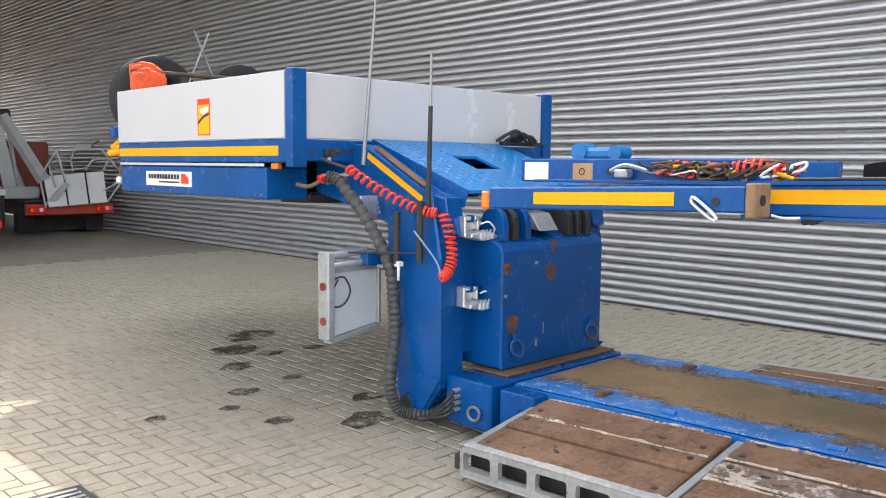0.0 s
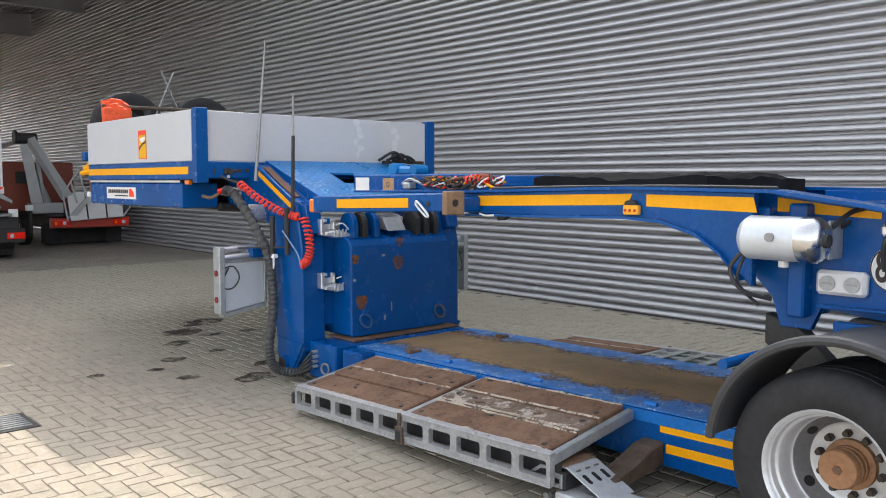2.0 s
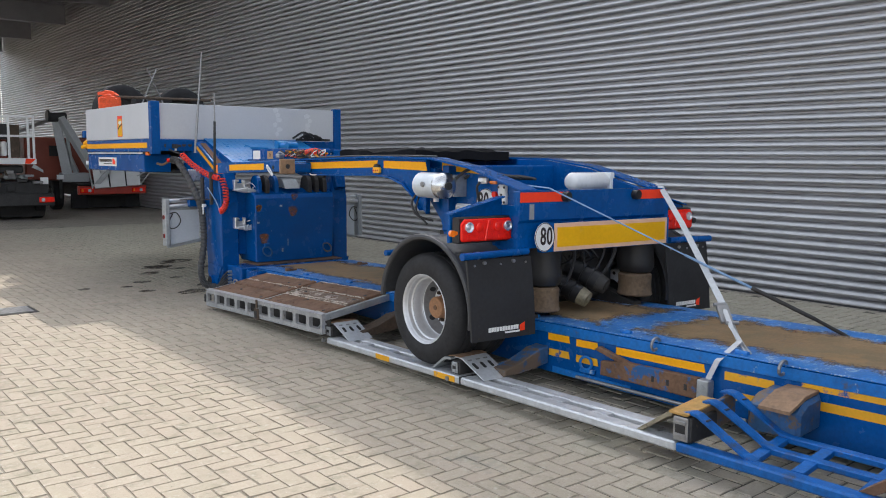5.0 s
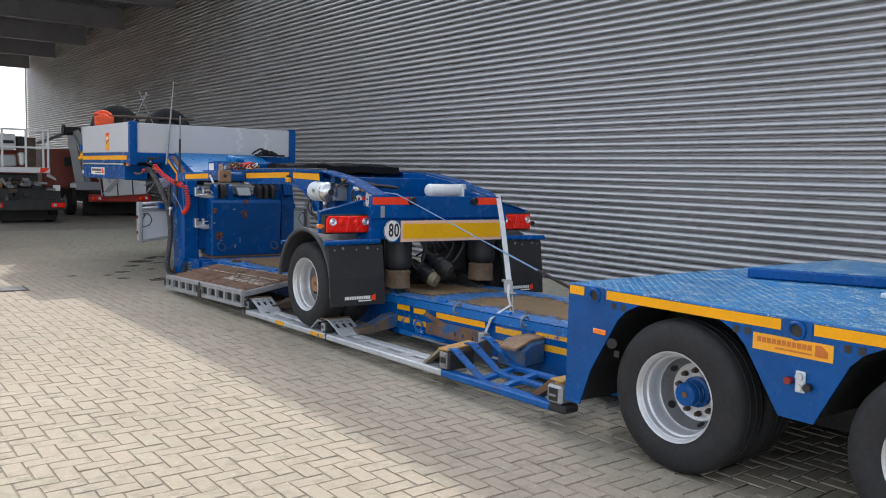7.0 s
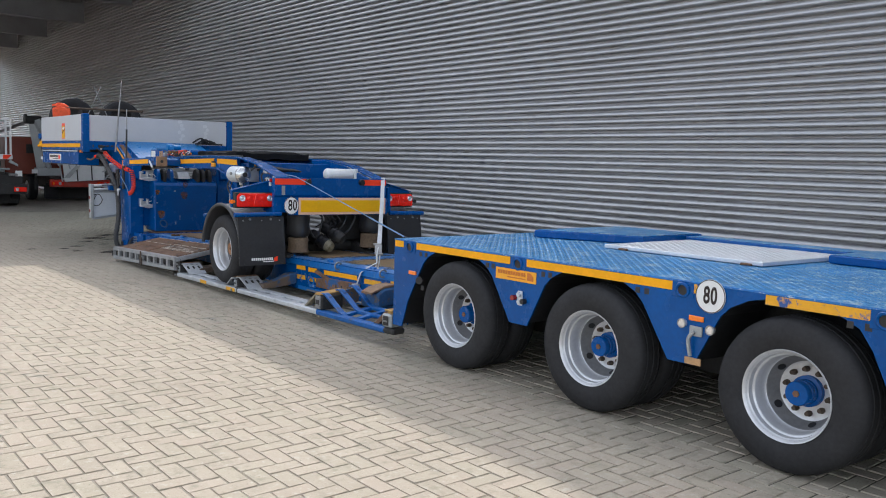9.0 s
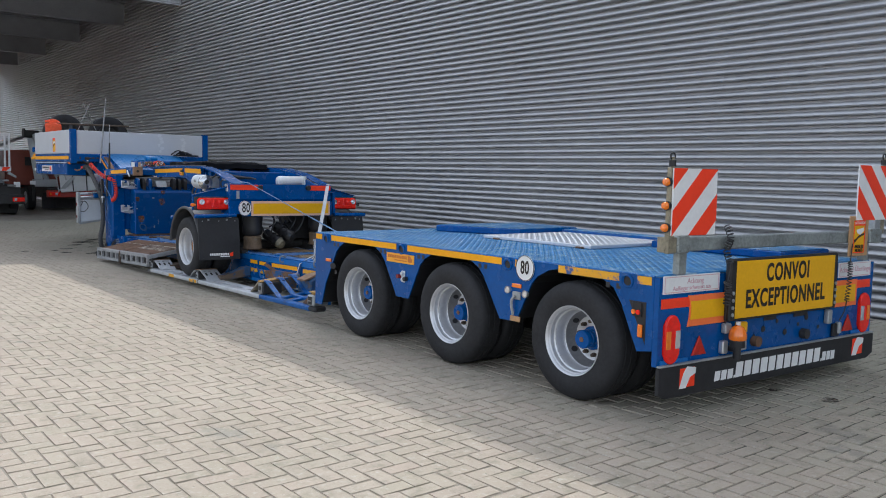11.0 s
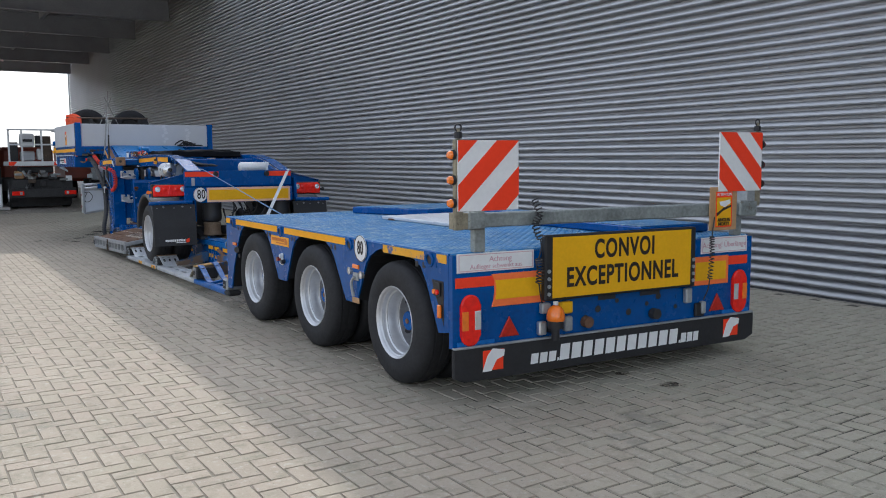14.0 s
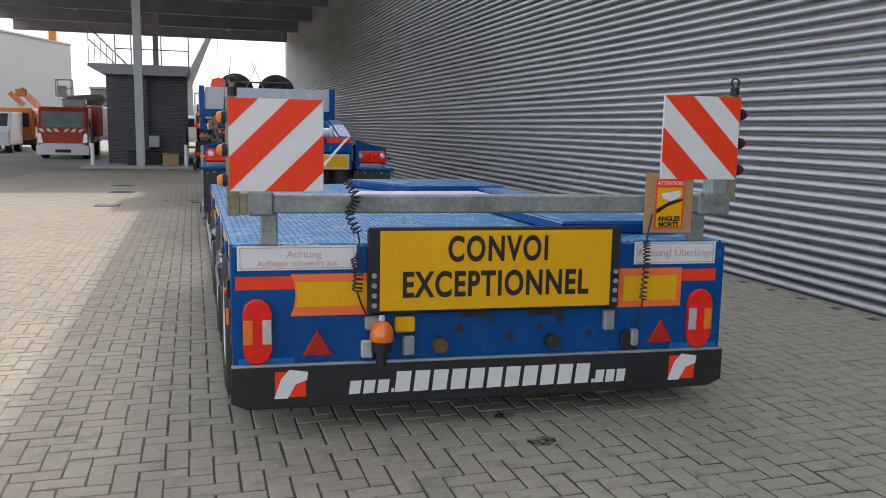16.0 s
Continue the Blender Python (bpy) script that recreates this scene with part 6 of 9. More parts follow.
box(bm, RX0 + 0.012, RX1 - 0.012, RY1 - 0.01, RY1, 0.17, 0.88, 0)
part("front_bulkhead", bm, BLUE, bed)
# raised middle of the deck and its bright plate
for pts, z_ in (([(4.405, -4.74), (5.60, -4.74), (5.60, -5.60), (4.77, -5.60)], 0.990), ([(4.94, -7.12), (5.58, -7.12), (5.58, -8.28), (4.94, -8.28)], 0.985), ([(5.38, -5.645), (5.60, -5.645), (5.60, -7.075), (5.38, -7.075)], 0.975)):
    bm = B()
    prism(bm, pts, "z", z_ + 0.0005, z_ + 0.005, 0.002)
    part("hump_top", bm, BLUE_DECK, bed, "worn pale blue top plate")
bm = B()
prism(bm, [(4.38, -4.72), (5.62, -4.72), (5.62, -5.62), (4.76, -5.62)], "z", 0.9225, 0.990, 0.008)
part("raised_hump", bm, BLUE, bed)
bm = B()
prism(bm, [(4.92, -7.10), (5.60, -7.10), (5.60, -8.30), (4.92, -8.30)], "z", 0.9225, 0.985, 0.008)
part("raised_hump", bm, BLUE, bed)
bm = B()
box(bm, 5.36, 5.62, -7.095, -5.625, 0.9225, 0.975, 0.006)
part("raised_hump", bm, BLUE, bed)
bm = B()
prism(bm, [(4.22, -5.66), (5.355, -5.66), (5.355, -7.02), (4.22, -7.02)], "z", 0.9225, 0.952, 0.004)
al = part("bright_tread_plate", bm, BRIGHT_PLATE, bed, "bright aluminium tread plate")
bm = B()
for i in range(30):
    for j in range(36):
        x, y = 4.24 + 1.1 * (i + 0.5) / 30, -7.0 + 1.32 * (j + 0.5) / 36
        dx, dy = (0.014, 0.004) if (i + j) % 2 else (0.004, 0.014)
        q = [bm.verts.new((x + sx * dx, y + sy * dy, 0.9523)) for sx, sy in ((-1, -1), (1, -1), (1, 1), (-1, 1))]
        p_ = bm.verts.new((x, y, 0.9555))
        for k in range(4):
            bm.faces.new((q[k], q[(k + 1) % 4], p_))
part("plate_studs", bm, BRIGHT_PLATE, al, kind="stuff")
for y in (-5.85, -6.9):
    bm = B()
    box(bm, 4.2, 4.235, y - 0.04, y + 0.04, 0.918, 0.935, 0.004)
    part("hinge", bm, RUST, bed)

# ---- rear face ----
YR = RY0 - 0.04
bm = B()
prism(bm, [(RX0 + 0.002, 0.32), (RX1 - 0.002, 0.32), (RX1 - 0.002, 0.905), (RX0 + 0.002, 0.905)], "y", YR, RY0 - 0.001)
for k in range(12):
    x = 4.05 + 0.09 * k + 0.02 * (k % 3)
    rod(bm, (x, YR + 0.001, 0.40 + 0.05 * (k % 4)), (x, YR - 0.003, 0.40 + 0.05 * (k % 4)), 0.016, 10)
back = part("rear_panel", bm, BLUE, bed)
for k in range(9):
    bm = B()
    x = 3.98 + 0.135 * k + 0.03 * (k % 2)
    z_ = 0.52 - 0.045 * ((k * 2) % 3)
    rod(bm, (x, YR - 0.0035, z_), (x, YR - 0.005, z_), 0.016 if k % 2 else 0.024, 10)
    part("panel_hole", bm, DARK, back)
for x0, x1 in ((4.25, 4.40), (4.62, 4.80)):
    bm = B()
    box(bm, x0, x1, YR - 0.006, YR - 0.0035, 0.535, 0.565, 0)
    part("panel_slot", bm, DARK, back)
for x0, x1 in ((RX0 + 0.03, RX0 + 0.30), (RX1 - 0.30, RX1 - 0.03)):
    bm = B()
    box(bm, x0, x1, YR - 0.012, YR - 0.001, 0.33, 0.36, 0.003)
    part("bottom_lip", bm, BLUE_WORN, back)
# bumper with the maker's address as plain bars
bm = B()
prism(bm, [(RX0 - 0.01, 0.315), (RX0 + 0.02, 0.325), (RX1 - 0.02, 0.325), (RX1 + 0.01, 0.315), (RX1 + 0.01, 0.15), (RX1 - 0.07, 0.115), (RX0 + 0.07, 0.105), (RX0 - 0.01, 0.14)], "y", YR - 0.03, YR - 0.001, 0.008)
bump = part("rear_skirt", bm, FLAP, bed, "black rubber rear skirt with white lettering blocks")
bm = B()
box(bm, RX0 - 0.005, RX1 + 0.005, YR - 0.034, YR - 0.004, 0.318, 0.332, 0.004)
part("retaining_strip", bm, GALV, bump)
x = 3.68
for w_, h_ in [(0.071, 0.066)] * 3 + [(0.018, 0.018)] + [(0.096, 0.105)] * 11 + [(0.018, 0.018)] + [(0.06, 0.066)] * 3:
    bm = B()
    prism(bm, [(x, 0.165), (x + w_ * 0.78, 0.168), (x + w_ * 0.90, 0.168 + h_), (x + w_ * 0.12, 0.168 + h_)], "y", YR - 0.0305, YR - 0.033)
    part("letter_block", bm, SIGN_WHITE, bump)
    x += w_
for x in (RX0 + 0.20, RX1 - 0.31):
    bm = B()
    box(bm, x, x + 0.15, YR - 0.0325, YR - 0.0305, 0.165, 0.295, 0)
    em = part("emblem_block", bm, SIGN_RED, bump)
    bm = B()
    prism(bm, [(x - 0.005, 0.16), (x + 0.06, 0.16), (x + 0.10, 0.23), (x + 0.155, 0.25), (x + 0.16, 0.29), (x + 0.07, 0.305), (x + 0.03, 0.26)], "y", YR - 0.033, YR - 0.0345)
    part("emblem_shape", bm, SIGN_WHITE, em)
# oval rear lamps
for xc in (3.24, 5.58):
    bm = B()
    pts = [(xc + 0.068 * math.cos(q), 0.59 + 0.068 * math.sin(q)) for q in [math.pi * k / 10 for k in range(11)]] + [(xc + 0.068 * math.cos(q), 0.40 + 0.068 * math.sin(q)) for q in [math.pi + math.pi * k / 10 for k in range(11)]]
    prism(bm, pts, "y", YR - 0.028, YR - 0.001, 0.008)
    lp = part("rear_lamp", bm, RED_LENS, bed, "long oval red rear lamp", smooth=True)
    s = 1 if xc < 4 else -1
    for xa, m, nm in ((xc - s * 0.045, AMBER, "amber_lens"), (xc + s * 0.045, CLEAR, "clear_lens")):
        bm = B()
        box(bm, xa - 0.022, xa + 0.022, YR - 0.034, YR - 0.027, 0.435, 0.555, 0.006)
        part(nm, bm, m, lp)
for xc in (3.53, 5.36):
    bm = B()
    prism(bm, [(xc - 0.075, 0.365), (xc + 0.075, 0.365), (xc, 0.495)], "y", YR - 0.016, YR - 0.001, 0.004)
    part("triangle_reflector", bm, REFLECTOR, bed, "red triangular reflector")
for x0, x1, xr0, xr1 in ((3.40, 3.81, RX0 + 0.02, 3.42), (5.10, 5.47, 5.474, RX1 - 0.05)):
    bm = B()
    # the foil of one plate has shrunk back at its end
    curl = 0.028 if x0 < 4 else 0.0
    prism(bm, [(x0, 0.565), (x1, 0.565), (x1, 0.775), (x0, 0.775), (x0 + curl * 0.7, 0.735), (x0 + curl, 0.67), (x0 + curl * 0.7, 0.61)], "y", YR - 0.010, YR - 0.001, 0.003)
    mk = part("rear_marker_plate", bm, ORANGE, bed, "orange-edged yellow marker plate")
    bm = B()
    if curl:
        prism(bm, [(x0 + 0.024, 0.612), (x1 - 0.012, 0.612), (x1 - 0.012, 0.735), (x0 + 0.024, 0.735), (x0 + curl + 0.003, 0.70), (x0 + curl + 0.003, 0.64)], "y", YR - 0.0125, YR - 0.0105)
    else:
        box(bm, x0 + 0.035, x1 - 0.03, YR - 0.0125, YR - 0.0105, 0.60, 0.735, 0)
    part("yellow_field", bm, SIGN_YELLOW, mk)
    bm = B()
    box(bm, xr0, xr1, YR - 0.006, YR - 0.001, 0.70, 0.765, 0.002)
    part("red_tape", bm, RED_TAPE, bed)
for x0, x1, l1, l2 in ((3.15, 3.72, "Achtung", "Auflieger schwenkt aus"), (5.19, 5.66, "Achtung! Überlänge", "")):
    bm = B()
    box(bm, x0, x1, YR - 0.008, YR - 0.001, 0.795, 0.915, 0.002)
    sg = part("caution_sign", bm, SIGN_WHITE, bed, "faded white sign with pale lettering")
    bm = B()
    for a_ in ((x0 + 0.012, x1 - 0.012, 0.803, 0.807), (x0 + 0.012, x1 - 0.012, 0.903, 0.907), (x0 + 0.012, x0 + 0.016, 0.807, 0.903), (x1 - 0.016, x1 - 0.012, 0.807, 0.903)):
        box(bm, a_[0], a_[1], YR - 0.0095, YR - 0.0085, a_[2], a_[3], 0)
    part("border", bm, FADED, sg)
    xm = (x0 + x1) / 2
    if l2:
        lettering("wording", l1, 0.036, (xm + 0.03, YR - 0.0095, 0.872), (90, 0, 0), FADED, sg)
        lettering("wording", l2, 0.030, (xm, YR - 0.0095, 0.828), (90, 0, 0), FADED, sg)
    else:
        lettering("wording", l1, 0.040, (xm, YR - 0.0095, 0.855), (90, 0, 0), FADED, sg)
# long vehicle board
CVY = YR - 0.06
bm = B()
box(bm, 3.77, 5.085, CVY, CVY + 0.05, 0.575, 1.005, 0.01)
conv = part("convoy_board", bm, BLACK, bed, "yellow board with black wording in a black frame")
bm = B()
box(bm, 3.825, 5.03, CVY - 0.004, CVY - 0.0005, 0.592, 0.990, 0.002)
part("yellow_field", bm, SIGN_YELLOW, conv)
lettering("wording", "CONVOI", 0.126, (4.425, CVY - 0.006, 0.892), (90, 0, 0), INK, conv, width=0.52, bold=0.005, spacing=1.15)
lettering("wording", "EXCEPTIONNEL", 0.128, (4.42, CVY - 0.006, 0.715), (90, 0, 0), INK, conv, width=0.975, bold=0.005, spacing=1.12)
for x in (3.797, 5.058):
    for k in range(4):
        bm = B()
        rod(bm, (x, CVY - 0.001, 0.62 + 0.05 * k), (x, CVY - 0.008, 0.62 + 0.05 * k), 0.013, 10)
        part("bolt", bm, GALV, conv)
# beam of the swing-out warning panels
bm = B()
box(bm, 3.14, 5.69, YR - 0.05, YR + 0.03, 1.075, 1.165, 0.008)
beam = part("panel_beam", bm, ZINC_OLD, bed, "galvanised cross beam for the warning panels")
for x in (3.30, 5.53):
    bm = B()
    box(bm, x - 0.04, x + 0.04, YR - 0.03, YR + 0.02, 0.922, 1.08, 0.006)
    part("beam_post", bm, ZINC_OLD, beam)
    bm = B()
    box(bm, x - 0.10 if x < 4 else x - 0.02, x + 0.02 if x < 4 else x + 0.16, YR - 0.066, YR + 0.045, 1.065, 1.18, 0.01)
    part("clamp_sleeve", bm, ZINC_OLD, beam)
bm = B()
box(bm, 3.12, 3.20, YR - 0.055, YR + 0.035, 1.07, 1.17, 0.004)
part("end_plug", bm, ZINC_STAINED, beam)


def stripe_panel(x0, x1, z0, z1, y, mirror):
    bm = B()
    box(bm, x0, x1, y, y + 0.012, z0, z1, 0.002)
    pn = part("warning_panel", bm, SIGN_WHITE, bed, "square red and white striped warning panel")
    w_, h_ = x1 - x0, z1 - z0

    def clip(poly, fn):
        out = []
        for k in range(len(poly)):
            p_, q_ = poly[k], poly[(k + 1) % len(poly)]
            a_, b_ = fn(p_), fn(q_)
            if a_ >= 0:
                out.append(p_)
            if a_ * b_ < 0:
                t_ = a_ / (a_ - b_)
                out.append((p_[0] + t_ * (q_[0] - p_[0]), p_[1] + t_ * (q_[1] - p_[1])))
        return out
    for lo, hi in ((-1.0, -0.69), (-0.37, 0.0), (0.37, 0.78)):
        sq = [(0, 0), (1, 0), (1, 1), (0, 1)]
        d = lambda p: (p[0] - p[1]) + 0.0
        sq = clip(clip(sq, lambda p: d(p) - lo), lambda p: hi - d(p))
        if len(sq) > 2:
            bm = B()
            pts = [((x1 - p[0] * w_) if mirror else (x0 + p[0] * w_), z0 + p[1] * h_) for p in sq]
            prism(bm, pts, "y", y - 0.0008, y - 0.0022)
            part("red_stripe", bm, SIGN_RED, pn)
    xo = x1 if mirror else x0
    s = 1 if mirror else -1
    bm = B()
    box(bm, min(xo - s * 0.045, xo + s * 0.012), max(xo - s * 0.045, xo + s * 0.012), y + 0.0125, y + 0.045, z0 - 0.115, z1 + 0.005, 0.004)
    rod(bm, (xo - s * 0.02, y + 0.03, z1), (xo - s * 0.02, y + 0.03, z1 + 0.07), 0.012, 10)
    part("panel_pole", bm, ZINC_STAINED, pn)
    for zz_ in (z0 + 0.05, z0 + 0.19, z0 + 0.34):
        bm = B()
        rod(bm, (xo + s * 0.010, y + 0.028, zz_), (xo + s * 0.030, y + 0.028, zz_), 0.030, 16)
        sl_ = part("side_lamp", bm, BLACK, pn, smooth=True)
        bm = B()
        lathe(bm, [(s * 0.030, 0.0), (s * 0.030, 0.026), (s * 0.042, 0.025), (s * 0.052, 0.018), (s * 0.055, 0.0)], (xo, y + 0.028, zz_), 18)
        part("lamp_lens", bm, AMBER if s < 0 else LAMP_DARK, sl_, smooth=True)
    bm = B()
    rod(bm, (xo - s * 0.02, y + 0.03, z1 + 0.01), (xo - s * 0.02, y + 0.03, z1 + 0.05), 0.022, 10)
    ring_torus(bm, (xo - s * 0.02, y + 0.03, z1 + 0.075), (0, 1, 0), 0.022, 0.005, 14)
    part("pole_knob", bm, BLACK, pn)
    return pn


stripe_panel(3.118, 3.55, 1.182, 1.610, YR - 0.075, False)
stripe_panel(5.275, 5.705, 1.252, 1.68, YR - 0.075, True)
bm = B()
box(bm, 5.58, 5.70, YR - 0.06, YR + 0.03, 1.17, 1.262, 0.006)
part("panel_bracket", bm, GALV, beam)
# blind-spot card tied to the beam
bm = B()
box(bm, 5.20, 5.47, YR - 0.068, YR - 0.058, 0.97, 1.285, 0.003)
cd = part("tied_card", bm, CARD, beam, "plywood card with a blind-spot warning")
warning_sticker(cd, "y", YR - 0.0685, 5.255, 5.415, 0.995, 1.25)
lettering("wording", "ATTENTION", 0.022, (5.335, YR - 0.0735, 1.23), (90, 0, 0), SIGN_WHITE, cd, squeeze=0.85)
lettering("wording", "ANGLES", 0.025, (5.335, YR - 0.0735, 1.045), (90, 0, 0), INK, cd, squeeze=1.0, bold=0.001)
lettering("wording", "MORTS", 0.025, (5.335, YR - 0.0735, 1.015), (90, 0, 0), INK, cd, squeeze=1.0, bold=0.001)
# coiled cables hanging from the beam
bm = B()
tube(bm, coil([(3.66, YR - 0.085, 1.235), (3.70, YR - 0.09, 1.15), (3.67, YR - 0.085, 1.08), (3.71, YR - 0.085, 0.99)], 13, 0.021, 9), 0.0045, 5)
tube(bm, smooth_path([(3.71, YR - 0.085, 0.99), (3.72, YR - 0.08, 0.93), (3.70, YR - 0.08, 0.86)], 5), 0.0045, 5)
tube(bm, coil([(3.70, YR - 0.08, 0.86), (3.715, YR - 0.08, 0.79), (3.71, YR - 0.075, 0.70)], 9, 0.022, 9), 0.0045, 5)
tube(bm, smooth_path([(3.71, YR - 0.075, 0.70), (3.74, YR - 0.05, 0.62), (3.78, YR - 0.02, 0.55)], 5), 0.005, 5)
part("coiled_cable", bm, CABLE, beam)
bm = B()
tube(bm, smooth_path([(5.24, YR - 0.075, 1.07), (5.22, YR - 0.08, 0.98), (5.215, YR - 0.08, 0.93)], 5), 0.0045, 5)
tube(bm, coil([(5.215, YR - 0.08, 0.93), (5.22, YR - 0.08, 0.80), (5.215, YR - 0.07, 0.62)], 15, 0.016, 8), 0.004, 5)
tube(bm, smooth_path([(5.215, YR - 0.07, 0.62), (5.21, YR - 0.06, 0.54), (5.20, YR - 0.03, 0.46)], 5), 0.0045, 5)
part("coiled_cable", bm, CABLE, beam)
# beacon, sockets and boxes under the board
bm = B()
lathe(bm, [(0.0, 0.0), (0.0, 0.055), (0.012, 0.060), (0.035, 0.059), (0.07, 0.050), (0.09, 0.036), (0.10, 0.018), (0.103, 0.0)], (3.83, YR - 0.09, 0.45), 24, axis="z")
bc = part("beacon", bm, AMBER, bed, "amber flashing beacon", smooth=True)
bm = B()
rod(bm, (3.83, YR - 0.09, 0.553), (3.83, YR - 0.09, 0.575), 0.016, 10)
part("beacon_knob", bm, SIGN_WHITE, bc)
bm = B()
rod(bm, (3.83, YR - 0.09, 0.32), (3.83, YR - 0.09, 0.448), 0.026, 12)
rod(bm, (3.83, YR - 0.09, 0.40), (3.83, YR - 0.09, 0.448), 0.05, 16)
rod(bm, (3.83, YR - 0.09, 0.38), (3.83, YR - 0.001, 0.38), 0.02, 10)
part("beacon_stem", bm, BLACK, bc, smooth=True)
for x0, x1, z0, z1, m in ((3.74, 3.80, 0.35, 0.44, ALU), (3.76, 3.83, 0.49, 0.56, GALV), (3.91, 4.01, 0.475, 0.555, SIGN_YELLOW), (3.95, 4.01, 0.355, 0.455, GALV), (5.02, 5.08, 0.45, 0.56, GALV), (5.18, 5.22, 0.36, 0.45, GALV), (5.13, 5.22, 0.34, 0.44, BLACK)):
    bm = B()
    box(bm, x0, x1, YR - (0.045 if m is not BLACK else 0.03), YR - 0.004, z0, z1, 0.008)
    part("socket_box", bm, m, bed)
for x in (4.14, 4.74):
    bm = B()
    rod(bm, (x, YR - 0.004, 0.40), (x, YR - 0.05, 0.40), 0.038, 16)
    part("tow_eye_cover", bm, RUST if x < 4.5 else DARK, bed, smooth=True)
bm = B()
box(bm, RX1 + 0.004, RX1 + 0.02, -8.52, -8.46, 0.62, 0.66, 0.004)
part("red_marker", bm, RED_LENS, bed)
YAW["rate"] = 0.0

# ---- axle dolly carried on the bed ----
dolly = thing("axle_dolly", (C, 0.3, 0), "blue single-axle dolly parked on the low bed", "trailer dolly")
DY, WY = -0.82, -0.775
YAW.update(rate=-0.08, x=3.3, y0=0.0, run=1.2, sx=0.895)
# the frame tapers, the running gear is broader
wheel(dolly, 3.15, WY, 0.483, 0.41, 1, HUB_METAL, nut_mat=NUT_BROWN)
wheel(dolly, mx(3.15), WY, 0.483, 0.41, -1, RUST)
bm = B()
rod(bm, (3.6, DY, 0.487), (mx(3.6), DY, 0.487), 0.07, 16)
part("axle", bm, DARK, dolly, smooth=True)


YAW["sx"] = 0.835
# side rails: the web stands further in where the rear fittings hang on it
for fa, fb, ra, rb in ((3.60, 3.66, 3.755, 3.80), (mx(3.66), mx(3.60), mx(3.80), mx(3.755))):
    bm = B()
    prism(bm, [(1.72, 1.545), (0.5, 1.575), (-0.20, 1.567), (-0.20, 1.13), (-0.15, 1.17), (-0.05, 1.285), (0.08, 1.37), (0.28, 1.425), (0.5, 1.437), (1.1, 1.425), (1.72, 1.415)], "x", fa, fb, 0.006)
    rl = part("main_rail", bm, BLUE, dolly)
    bm = B()
    low = [(1.72, 1.414), (1.1, 1.424), (0.5, 1.436), (0.28, 1.424), (0.08, 1.369), (-0.05, 1.284), (-0.15, 1.169)]
    prism(bm, low + [(y - 0.006, z_ - 0.014) for y, z_ in low[::-1]], "x", fa - 0.035, fb + 0.035, 0.003)
    part("lower_flange", bm, BLUE, rl)
    bm = B()
    prism(bm, [(0.0, 1.57), (-0.30, 1.565), (-0.75, 1.50), (-1.30, 1.345), (-1.30, 0.95), (-0.95, 1.0), (-0.46, 1.05), (-0.42, 0.94), (-0.28, 0.94), (-0.24, 1.08), (-0.15, 1.17), (0.0, 1.32)], "x", ra, rb, 0.004)
    part("rear_web", bm, BLUE, dolly)
    bm = B()
    xa, xb = (3.68, 3.752) if fa < 4 else (mx(3.752), mx(3.68))
    box(bm, xa, xb, -0.95, -0.47, 1.058, 1.07, 0.003)
    part("web_ledge", bm, BLUE, dolly)
for x0, x1 in ((3.56, 3.74), (mx(3.74), mx(3.56))):
    bm = B()
    top = [(2.9, 1.535), (1.72, 1.546), (0.5, 1.576), (-0.30, 1.566), (-0.75, 1.501), (-1.32, 1.346)]
    prism(bm, top + [(y, z_ + 0.016) for y, z_ in top[::-1]], "x", x0, x1, 0.003)
    part("top_flange", bm, BLUE, dolly)
for pts in ([(1.62, 1.528), (0.47, 1.554), (0.49, 1.499), (0.55, 1.493), (1.62, 1.465)], [(0.38, 1.552), (-0.20, 1.545), (-0.22, 1.475), (0.38, 1.49)], [(-0.25, 1.545), (-0.70, 1.486), (-0.70, 1.458), (-0.25, 1.480)]):
    bm = B()
    xt = 3.5995 if pts[0][0] > -0.2 else 3.7545
    prism(bm, pts, "x", xt, xt - 0.0025)
    part("yellow_tape", bm, YELLOW, dolly)
bm = B()
box(bm, 3.565, 3.597, 0.41, 0.505, 1.445, 1.495, 0.006)
ml = part("side_marker", bm, PLATE_ORANGE, dolly, "amber side marker lamp")
bm = B()
prism(bm, [(0.425, 1.4955), (0.50, 1.4955), (0.495, 1.515), (0.475, 1.517), (0.465, 1.524), (0.45, 1.517), (0.43, 1.515)], "x", 3.57, 3.597, 0.003)
part("marker_bracket", bm, DARK, ml)
for y in (0.428, 0.458, 0.488):
    bm = B()
    rod(bm, (3.5655, y, 1.468), (3.562, y, 1.468), 0.008, 10)
    part("lens_screw", bm, REFLECTOR, ml)
bm = B()
for dy, dz, q in ((0.0, 0.0, 0.022), (0.03, -0.008, 0.016), (-0.025, 0.006, 0.015), (0.012, 0.014, 0.018)):
    rod(bm, (3.60, 1.416 + dy, 1.402 + dz), (3.64, 1.416 + dy, 1.404 + dz), q, 8)
part("rubber_stop", bm, BLACK, dolly)
bm = B()
tube(bm, smooth_path([(3.565, 1.575, 1.418), (3.56, 1.52, 1.408), (3.565, 1.45, 1.412)], 6), 0.006, 6)
part("thin_air_line", bm, SIGN_WHITE, dolly)
